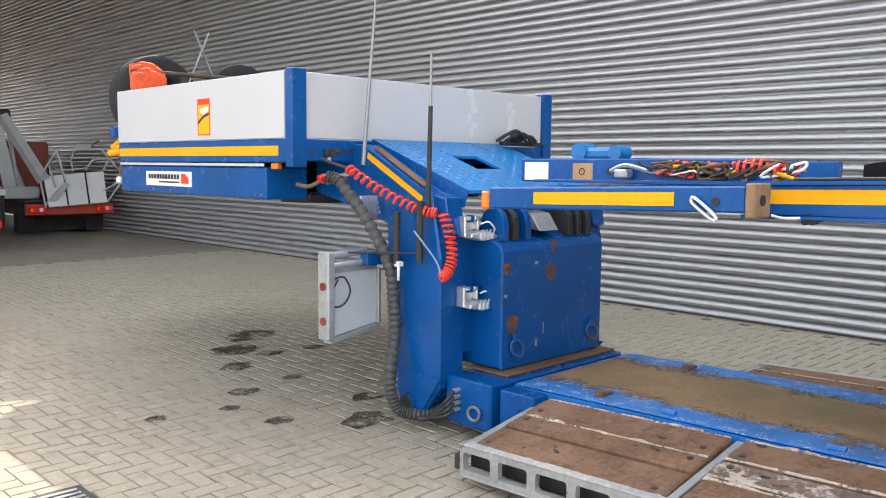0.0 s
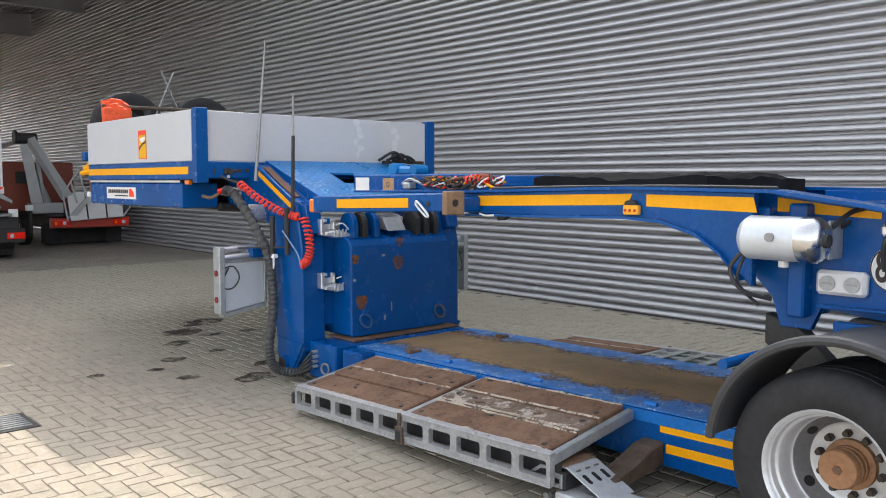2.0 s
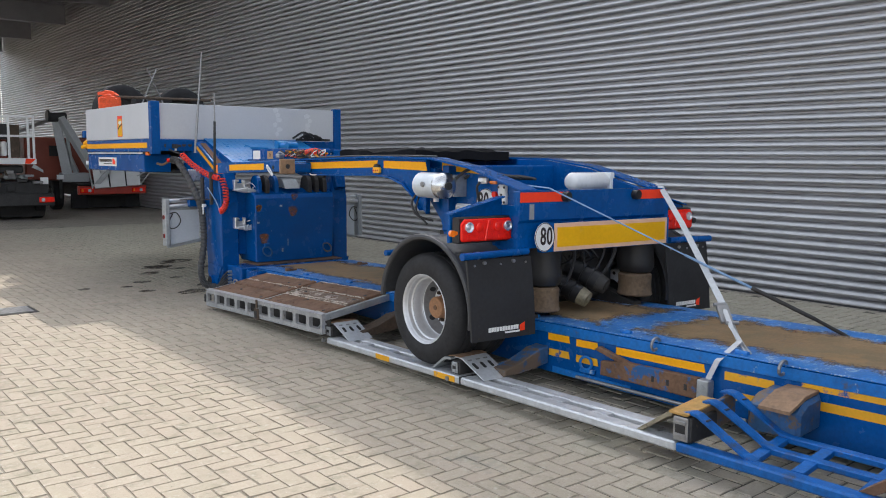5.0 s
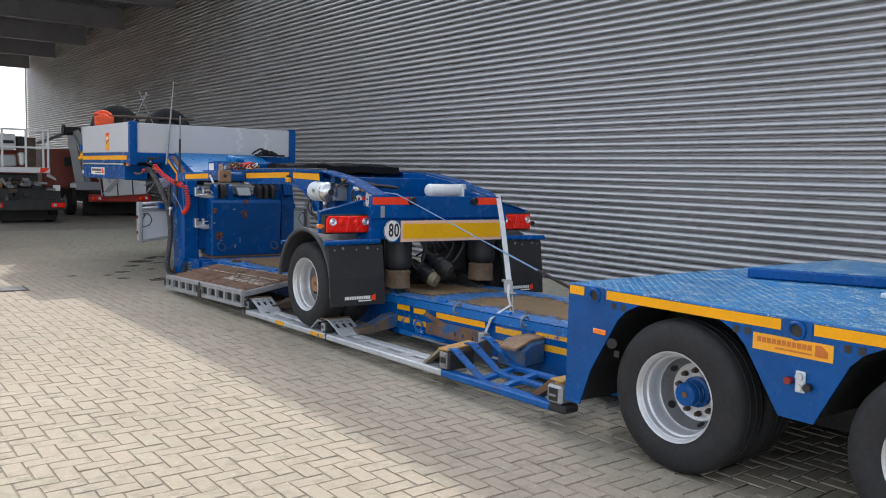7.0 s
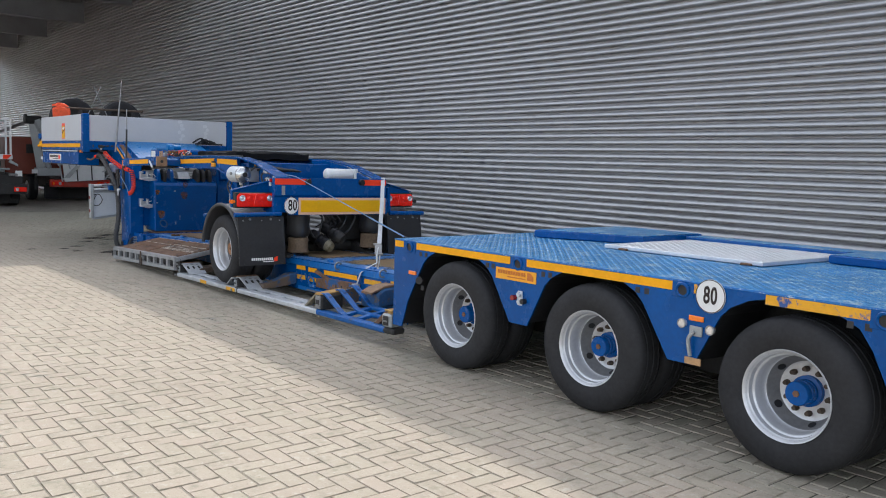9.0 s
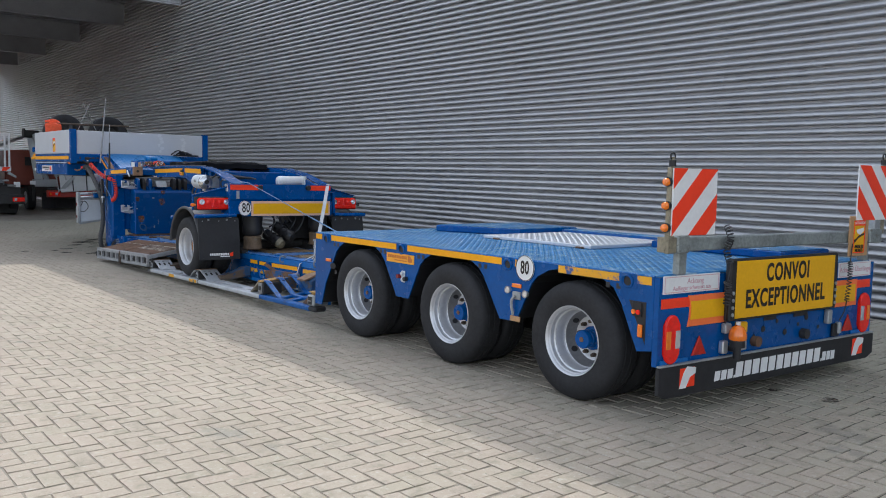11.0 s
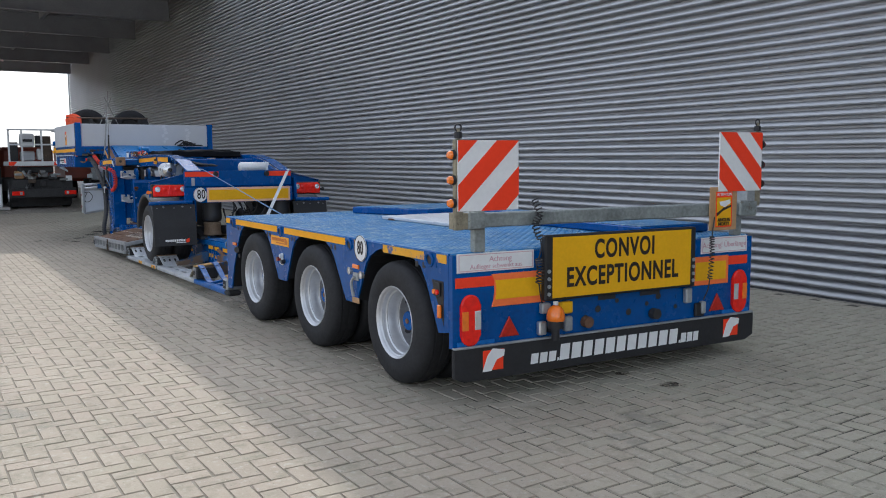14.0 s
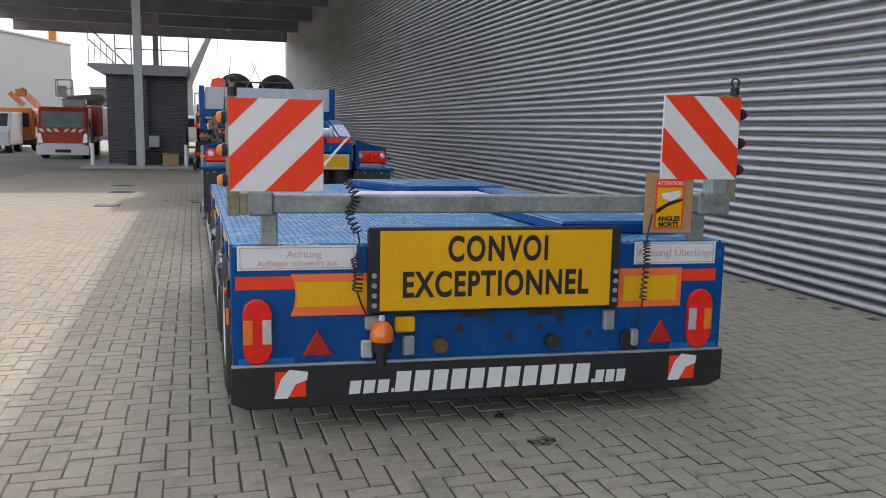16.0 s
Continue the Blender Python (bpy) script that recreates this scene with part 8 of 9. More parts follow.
rod(bm, (4.04, -2.67, 0.575), (4.11, -2.715, 0.575), 0.012, 10)
part("ratchet", bm, STEEL, st1)
webbing("loose_tail", [(4.13, -2.60, 0.64), (4.02, -2.72, 0.56), (3.96, -2.82, 0.50), (3.83, -2.82, 0.45), (3.775, -2.79, 0.40), (3.765, -2.74, 0.28)], 0.045, STRAP, st1, (0.3, 0.9, 0))
for dx in (0.0, 0.03):
    bm = B()
    tube(bm, smooth_path([(4.06 + dx, -2.69, 0.57), (3.98 + dx, -2.79, 0.50), (3.90 + dx, -2.89, 0.465), (3.87 + dx, -2.93, 0.45), (3.84 + dx, -2.91, 0.445)], 6), 0.008, 6)
    part("hook", bm, GALV, st1)
st2 = thing("ratchet_strap", (4.4, -2.6, 0.9), "thin blue strap running from the dolly down to the bed", "lashing strap", "lashing straps")
bm = B()
tube(bm, [(3.74, -1.22, 1.385), (3.76, -1.42, 1.372), (4.30, -2.22, 0.92)], 0.0055, 6)
part("cord", bm, STRAP_BLUE, st2)
bm = B()
tube(bm, [(4.28, -2.19, 0.937), (4.40, -2.37, 0.835), (4.52, -2.55, 0.735)], 0.009, 6)
part("blue_rope", bm, STRAP_BLUE, st2)
bm = B()
rod(bm, (4.52, -2.55, 0.735), (4.74, -2.88, 0.55), 0.014, 10)
rod(bm, (4.74, -2.88, 0.55), (4.86, -3.04, 0.445), 0.012, 8)
part("tension_handle", bm, DARK, st2)

# ---- booth under the canopy ----
booth = thing("gate_booth", (1.5, 19.6, 0), "small dark ribbed-steel building with a roof terrace", "booth")
prof_ = []
z_ = 0.1
while z_ < 3.1:
    prof_ += [(0.03, z_), (0, z_ + 0.015), (0, z_ + 0.055), (0.03, z_ + 0.07)]
    z_ += 0.1
for (xa, ya), (xb, yb) in (((0.2, 18.0), (1.5, 18.0)), ((1.5, 18.25), (2.8, 18.25)), ((2.8, 18.25), (2.8, 22.5)), ((2.8, 22.5), (0.2, 22.5)), ((0.2, 22.5), (0.2, 18.0))):
    d = Vector((xb - xa, yb - ya, 0)).normalized()
    nrm = Vector((d.y, -d.x, 0))
    bm = B()
    r0 = [bm.verts.new(Vector((xa, ya, zz_)) - nrm * o) for o, zz_ in prof_]
    r1 = [bm.verts.new(Vector((xb, yb, zz_)) - nrm * o) for o, zz_ in prof_]
    for k in range(len(prof_) - 1):
        bm.faces.new((r0[k], r1[k], r1[k + 1], r0[k + 1]))
    part("ribbed_wall", bm, WALLDARK, booth)
bm = B()
box(bm, 0.24, 1.5, 18.04, 22.45, 0.0, 3.1, 0)
box(bm, 1.5, 2.76, 18.29, 22.45, 0.0, 3.1, 0)
part("core", bm, WALLDARK, booth)
bm = B()
prism(bm, [(-0.32, 3.42), (-0.32, 3.32), (0.2, 3.08), (2.8, 3.08), (2.92, 3.32), (2.92, 3.42)], "y", 17.6, 22.9, 0.01)
part("roof_slab", bm, ROOFGREY, booth)
for x in (0.55, 1.05, 2.0, 2.88):
    bm = B()
    rod(bm, (x, 17.65, 3.42), (x, 17.65, 4.42 if x > 1 else 4.55), 0.022, 8)
    part("rail_post", bm, STEEL, booth)
for zz_ in (3.92, 4.42):
    bm = B()
    rod(bm, (0.55, 17.65, zz_), (2.88, 17.65, zz_), 0.02, 8)
    rod(bm, (2.88, 17.65, zz_), (2.88, 22.8, zz_), 0.02, 8)
    part("hand_rail", bm, STEEL, booth)
bm = B()
rod(bm, (-0.28, 17.7, 4.62), (0.75, 20.8, 3.55), 0.025, 8)
rod(bm, (-0.28, 17.7, 4.2), (0.45, 19.8, 3.48), 0.02, 8)
for k in range(7):
    q = k / 7
    rod(bm, (-0.28 + 1.03 * q, 17.7 + 3.1 * q, 4.62 - 1.07 * q), (-0.28 + 1.03 * q, 17.7 + 3.1 * q, 3.43), 0.014, 6)
part("slanted_rail", bm, STEEL, booth)
bm = B()
box(bm, -0.45, 2.96, 15.9, 22.9, 0.002, 0.10, 0.02)
tagged(part("kerb", bm, CONCRETE), "raised concrete island round the booth", "kerb", kind="structure")
for x, y in ((-0.2, 17.0), (2.74, 16.4)):
    bl = thing("bollard", (x, y, 0.1), "black and white steel bollard on the island", "bollard", "bollards at the booth")
    bm = B()
    rod(bm, (x, y, 0.10), (x, y, 0.80), 0.06, 14)
    part("lower_tube", bm, SIGN_WHITE, bl, smooth=True)
    bm = B()
    rod(bm, (x, y, 0.801), (x, y, 1.3), 0.061, 14)
    part("upper_tube", bm, BLACK, bl, smooth=True)
for x0, x1, y0, y1, z1, m, nm, lab in ((0.88, 1.18, 16.9, 17.2, 0.45, BLACK, "bin", "dark plastic bin beside the column"), (1.42, 1.92, 17.3, 17.7, 0.45, BLACK, "bin", "black plastic box under the grey cabinet"), (1.98, 2.5, 16.9, 17.3, 0.36, CARD, "wooden_crate", "low wooden crate on the island")):
    t_ = thing(nm, ((x0 + x1) / 2, (y0 + y1) / 2, 0.1), lab, nm.replace("_", " "))
    bm = B()
    box(bm, x0, x1, y0, y1, 0.10, 0.10 + z1, 0.02)
    part("body", bm, m, t_)
    bm = B()
    box(bm, x0 - 0.02, x1 + 0.02, y0 - 0.02, y1 + 0.02, 0.101 + z1, 0.13 + z1, 0.01)
    part("lid", bm, m, t_)
wb = part("wall_cabinet", box(B(), 1.52, 1.86, 17.95, 18.24, 0.66, 1.06, 0.02), GREY_BOOM, booth)
part("cabinet_door", box(B(), 1.55, 1.83, 17.935, 17.949, 0.69, 1.03, 0.004), GREY_BOOM, wb)

# ---- trucks ----


def truck_wheel(parent, x, y, r, s):
    bm = B()
    lathe(bm, [(0, r * 0.55), (0, r * 0.9), (s * 0.03, r), (s * 0.24, r), (s * 0.27, r * 0.9), (s * 0.27, r * 0.5)], (x, y, r), 28)
    w_ = part("wheel", bm, RUBBER, parent, smooth=True)
    bm = B()
    lathe(bm, [(0.0, r * 0.55), (s * 0.05, r * 0.5), (s * 0.08, r * 0.2), (s * 0.06, 0.0)], (x, y, r), 20)
    part("rim", bm, RIM, w_, smooth=True)


def beam4(bm, p0, p1, w0, w1):
    """A square box section between two points."""
    return rod(bm, p0, p1, w0 * 0.707, 4, w1 * 0.707)


# red platform truck seen from behind, with a grey folding boom and tipped basket
tb = thing("platform_truck", (6.9, 21.5, 0), "red truck with a grey boom lift and tipped basket", "truck")
bm = B()
box(bm, 6.22, 8.12, 19.0, 19.12, 0.48, 0.72, 0.015)
part("rear_bumper", bm, TRUCK_RED, tb)
for x0 in (6.27, 7.70):
    bm = B()
    box(bm, x0, x0 + 0.37, 18.965, 18.998, 0.53, 0.66, 0.01)
    lp = part("rear_lamp", bm, RED_LENS, tb)
    bm = B()
    box(bm, x0 + 0.21, x0 + 0.29, 18.95, 18.964, 0.55, 0.64, 0.005)
    part("clear_lens", bm, CLEAR, lp)
    bm = B()
    box(bm, x0 + 0.03, x0 + 0.08, 18.95, 18.964, 0.56, 0.63, 0.005)
    part("clear_lens", bm, AMBER, lp)
bm = B()
box(bm, 6.25, 8.1, 19.13, 23.0, 0.74, 0.80, 0.01)
box(bm, 6.5, 7.8, 19.2, 24.5, 0.42, 0.739, 0.02)
part("flatbed", bm, DARK, tb)
bm = B()
box(bm, 5.98, 6.72, 19.6, 20.0, 0.82, 1.08, 0.02)
part("side_locker", bm, GREY_BOOM, tb)
for x0, x1, z0, z1 in ((5.82, 6.0, 0.90, 1.03),):
    bm = B()
    box(bm, x0, x1, 19.55, 19.57, z0, z1, 0)
    part("white_plate", bm, SIGN_WHITE, tb)
bm = B()
box(bm, 5.9, 5.97, 19.56, 19.66, 0.35, 0.92, 0.01)
part("plate_post", bm, DARK, tb)
bm = B()
box(bm, 5.25, 7.3, 20.6, 23.2, 0.85, 2.09, 0.04)
rdb = part("red_body", bm, TRUCK_BROWN, tb, "faded brown-red box body")
bm = B()
box(bm, 5.9, 6.3, 20.585, 20.599, 1.55, 1.85, 0.03)
part("vent", bm, DARK, rdb)
bm = B()
box(bm, 5.5, 8.05, 23.4, 25.2, 0.7, 2.1, 0.12)
part("cab", bm, TRUCK_RED, tb)
for x, s in ((5.9, 1), (8.1, -1)):
    for y in (20.6, 24.2):
        truck_wheel(tb, x, y, 0.42, s)
for nm, p0, p1, w0, w1 in (("lower_boom", (6.18, 19.85, 1.08), (5.88, 19.7, 2.62), 0.26, 0.20), ("lower_boom", (6.45, 19.9, 1.08), (6.05, 19.85, 2.0), 0.12, 0.12), ("upper_boom", (5.98, 19.55, 2.62), (6.66, 19.15, 1.22), 0.17, 0.20), ("ram", (6.3, 19.8, 1.3), (6.12, 19.6, 2.3), 0.07, 0.07), ("upper_boom", (5.84, 19.65, 2.62), (5.5, 22.4, 2.3), 0.10, 0.10)):
    bm = B()
    beam4(bm, p0, p1, w0, w1)
    part(nm, bm, GREY_BOOM, tb)
bm = B()
rod(bm, (5.70, 19.62, 2.63), (6.14, 19.62, 2.63), 0.13, 16)
rod(bm, (5.64, 19.62, 2.66), (5.70, 19.62, 2.66), 0.16, 14)
part("elbow_joint", bm, DARK, tb, smooth=True)
# flaps added to stand in for the shade below the bumper
for x0 in (6.24, 7.72):
    bm = B()
    box(bm, x0, x0 + 0.40, 19.60, 19.615, 0.07, 0.60, 0.004)
    part("mud_flap", bm, RUBBER, tb)
P0, P1, P2, P3 = Vector((6.62, 18.80, 0.65)), Vector((7.88, 18.80, 0.73)), Vector((8.00, 19.25, 1.42)), Vector((6.66, 19.18, 1.30))
bm = B()
nn = (P1 - P0).cross(P3 - P0).normalized() * 0.03
lo = [bm.verts.new(p) for p in (P0, P1, P2, P3)]
hi = [bm.verts.new(p + nn) for p in (P0, P1, P2, P3)]
bm.faces.new(lo[::-1])
bm.faces.new(hi)
for k in range(4):
    bm.faces.new((lo[k], lo[(k + 1) % 4], hi[(k + 1) % 4], hi[k]))
bk = part("basket_floor", bm, TRUCK_WHITE, tb, "pale grey sheet floor of the basket")
for q in (0.32, 0.68):
    bm = B()
    rod(bm, P0.lerp(P1, q) + nn * 1.4, P3.lerp(P2, q) + nn * 1.4, 0.018, 6)
    part("floor_seam", bm, DARK, bk)
bm = B()
prism(bm, [(6.56, 0.72), (6.72, 0.69), (7.10, 1.16), (7.0, 1.20)], "y", 18.84, 18.90, 0.004)
part("basket_side", bm, GREY_BOOM, bk)
for pts in (((6.55, 18.78, 0.66), (6.50, 18.93, 1.28), (6.72, 19.03, 1.60), (6.94, 19.13, 1.89), (7.02, 19.14, 1.92), (7.93, 19.18, 1.95)), ((6.94, 19.12, 1.88), (7.06, 18.98, 1.22)), ((6.72, 19.04, 1.60), (6.84, 18.97, 1.08)),
            ((6.89, 19.28, 1.64), (7.27, 19.30, 1.68)), ((6.80, 19.22, 1.42), (7.62, 19.28, 1.50)), ((7.62, 19.28, 1.45), (7.77, 19.3, 1.68), (7.82, 19.3, 1.70), (8.15, 19.3, 1.72), (8.00, 19.26, 1.44)),
            ((7.33, 19.26, 1.42), (7.33, 19.38, 1.68), (7.46, 19.38, 2.02), (7.78, 19.38, 2.03)), ((7.88, 18.79, 0.74), (8.23, 18.9, 1.14), (8.37, 19.2, 1.45), (7.93, 19.18, 1.95)), ((7.84, 18.95, 0.98), (8.22, 18.98, 1.18))):
    bm = B()
    tube(bm, list(pts), 0.021, 8)
    part("basket_rail", bm, GREY_BOOM, bk, smooth=True)
bm = B()
box(bm, 7.44, 7.80, 19.36, 19.46, 1.92, 2.01, 0.012)
part("control_box", bm, GREY_BOOM, bk)
bm = B()
rod(bm, (7.80, 19.40, 2.00), (7.98, 19.36, 2.14), 0.012, 6)
part("control_lever", bm, DARK, bk)
# white-railed service truck
ta = thing("service_truck", (4.0, 18.0, 0), "dark service truck with a white railed platform", "truck")
bm = B()
box(bm, 3.02, 4.92, 16.28, 16.4, 0.36, 0.66, 0.02)
box(bm, 3.1, 4.85, 16.4, 21.6, 0.50, 0.95, 0.03)
part("chassis", bm, DARK, ta)
for x0 in (3.06, 4.57):
    bm = B()
    box(bm, x0, x0 + 0.34, 16.24, 16.278, 0.44, 0.57, 0.01)
    lp = part("rear_lamp", bm, RED_LENS, ta)
    bm = B()
    box(bm, x0 + (0.05 if x0 > 4 else 0.22), x0 + (0.12 if x0 > 4 else 0.29), 16.225, 16.239, 0.46, 0.55, 0.005)
    part("clear_lens", bm, CLEAR, lp)
bm = B()
box(bm, 4.64, 4.82, 16.38, 16.395, 0.88, 1.04, 0)
part("white_plate", bm, SIGN_WHITE, ta)
for x0, x1, z0, z1, m in ((3.2, 3.45, 0.95, 1.2, CARD), (3.55, 3.8, 0.9, 1.12, GALV), (3.9, 4.15, 0.98, 1.16, STEEL), (4.2, 4.4, 0.9, 1.1, GALV), (3.3, 4.3, 1.14, 1.33, DARK)):
    bm = B()
    box(bm, x0, x1, 16.5, 16.9, z0, z1, 0.03)
    part("machinery", bm, m, ta)
bm = B()
rod(bm, (3.62, 16.45, 0.62), (3.7, 16.5, 1.1), 0.06, 10)
rod(bm, (3.75, 16.45, 0.66), (3.72, 16.55, 0.96), 0.05, 10)
part("hose_reel", bm, GALV, ta, smooth=True)
bm = B()
box(bm, 3.02, 4.56, 16.3, 18.0, 1.36, 1.50, 0.01)
pf = part("platform_floor", bm, TRUCK_WHITE, ta)
for x in (3.05, 3.42, 3.98, 4.40, 4.52):
    bm = B()
    box(bm, x - 0.025, x + 0.025, 16.31, 16.36, 1.50, 2.46, 0.005)
    part("rail_post", bm, TRUCK_WHITE, pf)
for zz_ in (2.0, 2.46):
    bm = B()
    box(bm, 3.02, 4.55, 16.30, 16.365, zz_, zz_ + 0.05, 0.005)
    part("top_rail", bm, TRUCK_WHITE, pf)
    bm = B()
    box(bm, 4.50, 4.55, 16.366, 18.0, zz_, zz_ + 0.05, 0.005)
    part("side_rail", bm, TRUCK_WHITE, pf)
bm = B()
prism(bm, [(4.46, 1.28), (4.70, 1.16), (4.70, 1.22), (4.50, 1.36)], "y", 16.3, 16.36, 0.004)
part("corner_stay", bm, GALV, pf)
for x0, x1, z0, z1, m in ((3.42, 3.82, 1.95, 2.38, TRUCK_WHITE), (3.42, 3.82, 1.52, 1.82, GREY_BOOM), (3.9, 4.02, 1.55, 1.9, SIGN_WHITE)):
    bm = B()
    box(bm, x0, x1, 16.7, 17.1, z0, z1, 0.04)
    part("control_box", bm, m, ta)
bm = B()
prism(bm, [(4.30, 1.37), (4.42, 1.37), (4.55, 1.49), (4.32, 1.49)], "y", 16.299, 16.296)
part("red_stripe", bm, SIGN_RED, pf)
bm = B()
prism(bm, [(3.02, 1.37), (3.16, 1.37), (3.26, 1.49), (3.02, 1.49)], "y", 16.299, 16.296)
part("red_stripe", bm, SIGN_RED, pf)
bm = B()
box(bm, 3.1, 4.8, 20.0, 21.8, 0.8, 2.0, 0.12)
part("cab", bm, TRUCK_BROWN, ta)
for x, s in ((3.06, 1), (4.90, -1)):
    for y in (17.4, 20.9):
        truck_wheel(ta, x, y, 0.42, s)
rnd = random.Random(17)
for k in range(16):
    x0, z0 = rnd.uniform(3.08, 4.55), rnd.uniform(0.66, 1.15)
    bm = B()
    if k % 3 == 0:
        rod(bm, (x0, 16.22, z0), (x0 + rnd.uniform(-0.08, 0.08), 16.46, z0 + rnd.uniform(0.05, 0.2)), rnd.uniform(0.025, 0.05), 10)
    else:
        box(bm, x0, x0 + rnd.uniform(0.06, 0.22), 16.27, 16.48, z0, z0 + rnd.uniform(0.05, 0.16), 0.012)
    part("machinery", bm, (GALV, DARK, MUDDY_STEEL, STEEL)[k % 4], ta)
for x0, x1, z0, z1, m in ((3.10, 3.34, 1.52, 2.10, DARK), (3.48, 3.76, 2.12, 2.20, BLACK), (4.06, 4.30, 1.52, 2.30, MUDDY_STEEL), (3.86, 4.04, 1.95, 2.32, DARK)):
    bm = B()
    box(bm, x0, x1, 16.66 if m is BLACK else 16.72, 16.695 if m is BLACK else 17.0, z0, z1, 0.01)
    part("control_box", bm, m, ta)
# dark sheets across the trucks stand in for the shade underneath
for par, xa, xb, y in ((ta, 3.10, 4.86, 17.05), (tb, 6.30, 8.05, 20.05)):
    bm = B()
    box(bm, xa, xb, y, y + 0.03, 0.06, 0.52, 0.005)
    part("underrun_panel", bm, DARK, par)
# red truck facing the yard beside the booth
tf = thing("red_truck", (-2.0, 25.0, 0), "dark red truck with white front stripes and a grey basket", "truck")
bm = B()
prism(bm, [(24.0, 0.36), (23.95, 1.2), (24.22, 1.92), (24.4, 2.06), (25.6, 2.06), (25.6, 0.36)], "x", -2.95, -1.08, 0.05)
cb_ = part("cab", bm, TRUCK_RED, tf)
bm = B()
prism(bm, [(23.972, 1.26), (24.192, 1.86), (24.178, 1.87), (23.955, 1.27)], "x", -2.80, -1.23)
part("windscreen", bm, GLASS_SKY, cb_)
for x in (-3.03, -1.06):
    bm = B()
    box(bm, x, x + 0.06, 24.0, 24.08, 1.25, 1.6, 0.02)
    part("mirror", bm, BLACK, cb_)
bm = B()
prism(bm, [(-2.98, 0.16), (-1.05, 0.16), (-1.03, 0.50), (-1.32, 0.62), (-2.7, 0.62), (-3.0, 0.50)], "y", 23.82, 23.96, 0.02)
bp = part("front_bumper", bm, TRUCK_WHITE, tf)
bm = B()
box(bm, -2.3, -1.72, 23.80, 23.818, 0.26, 0.38, 0.005)
part("bumper_grille", bm, DARK, bp)
for x, s in ((-2.93, 1), (-1.10, -1)):
    bm = B()
    prism(bm, [(x, 0.63), (x + s * 0.2, 0.63), (x + s * 0.12, 1.02), (x, 1.02)], "y", 23.90, 23.94, 0.01)
    part("headlamp", bm, CLEAR, tf)
for k in range(6):
    bm = B()
    x = -2.80 + 0.27 * k
    sl = -0.10 if k < 3 else 0.10
    prism(bm, [(x, 1.07), (x + 0.13, 1.07), (x + 0.13 + sl, 1.20), (x + sl, 1.20)], "y", 23.93, 23.91)
    part("white_stripe", bm, TRUCK_WHITE, tf)
bm = B()
box(bm, -2.85, -1.15, 25.7, 30.0, 0.6, 0.9, 0.03)
part("flatbed", bm, DARK, tf)
bm = B()
box(bm, -1.5, -0.72, 26.2, 29.5, 0.91, 2.15, 0.03)
part("side_body", bm, TRUCK_RED, tf)
bm = B()
box(bm, -2.45, -1.86, 25.7, 26.3, 2.50, 2.56, 0.01)
for x in (-2.45, -1.86):
    for y in (25.7, 26.3):
        rod(bm, (x, y, 2.5), (x, y, 3.2), 0.025, 8)
for zz_ in (2.85, 3.2):
    rod(bm, (-2.45, 25.7, zz_), (-1.86, 25.7, zz_), 0.025, 8)
    rod(bm, (-1.86, 25.7, zz_), (-1.86, 26.3, zz_), 0.025, 8)
    rod(bm, (-2.45, 25.7, zz_), (-2.45, 26.3, zz_), 0.025, 8)
box(bm, -2.4, -2.05, 25.75, 26.0, 2.57, 2.95, 0.02)
part("basket", bm, GREY_BOOM, tf)
bm = B()
beam4(bm, (-2.1, 26.3, 2.35), (-1.0, 29.0, 2.5), 0.3, 0.36)
box(bm, -2.3, -1.4, 26.2, 26.9, 2.1, 2.45, 0.04)
part("boom", bm, GREY_BOOM, tf)
for x, s in ((-2.92, 1), (-1.11, -1)):
    for y in (24.7, 28.4):
        truck_wheel(tf, x, y, 0.36, s)
# orange lorry and white van further off
to = thing("orange_lorry", (-5.6, 34.5, 0), "orange lorry with a folded crane boom", "truck")
bm = B()
box(bm, -6.6, -4.5, 33.0, 35.0, 0.6, 2.1, 0.12)
cb_ = part("cab", bm, TRUCK_ORANGE, to)
bm = B()
box(bm, -6.4, -4.75, 32.98, 32.999, 1.2, 1.85, 0.02)
part("windscreen", bm, GLASS_DARK, cb_)
bm = B()
box(bm, -4.498, -4.485, 33.3, 34.2, 1.25, 1.85, 0)
part("side_window", bm, GLASS_DARK, cb_)
bm = B()
box(bm, -6.6, -4.5, 32.9, 33.0, 0.3, 0.58, 0.03)
part("front_bumper", bm, DARK, to)
bm = B()
box(bm, -6.5, -4.6, 35.1, 41, 0.8, 1.2, 0.03)
part("flatbed", bm, DARK, to)
for p0, p1, w0, w1 in (((-5.3, 40, 2.2), (-4.9, 32.6, 2.9), 0.36, 0.3), ((-5.9, 38, 2.4), (-5.5, 33.2, 2.75), 0.3, 0.25)):
    bm = B()
    beam4(bm, p0, p1, w0, w1)
    part("crane_boom", bm, TRUCK_ORANGE, to)
bm = B()
box(bm, -5.2, -4.7, 32.4, 32.9, 2.65, 3.0, 0.04)
part("boom_head", bm, TRUCK_ORANGE, to)
for x, s in ((-6.55, 1), (-4.55, -1)):
    for y in (34.0, 38.5):
        truck_wheel(to, x, y, 0.45, s)
tv = thing("white_van", (-5.9, 30.5, 0), "white delivery van parked in the yard", "van")
bm = B()
prism(bm, [(29.6, 0.35), (29.55, 0.95), (29.9, 1.2), (30.3, 1.85), (33.0, 1.9), (32.7, 0.35)], "x", -6.75, -5.0, 0.06)
vb = part("body", bm, TRUCK_WHITE, tv)
bm = B()
prism(bm, [(29.93, 1.21), (30.26, 1.78), (30.25, 1.80), (29.91, 1.23)], "x", -6.6, -5.15)
part("windscreen", bm, GLASS_DARK, vb)
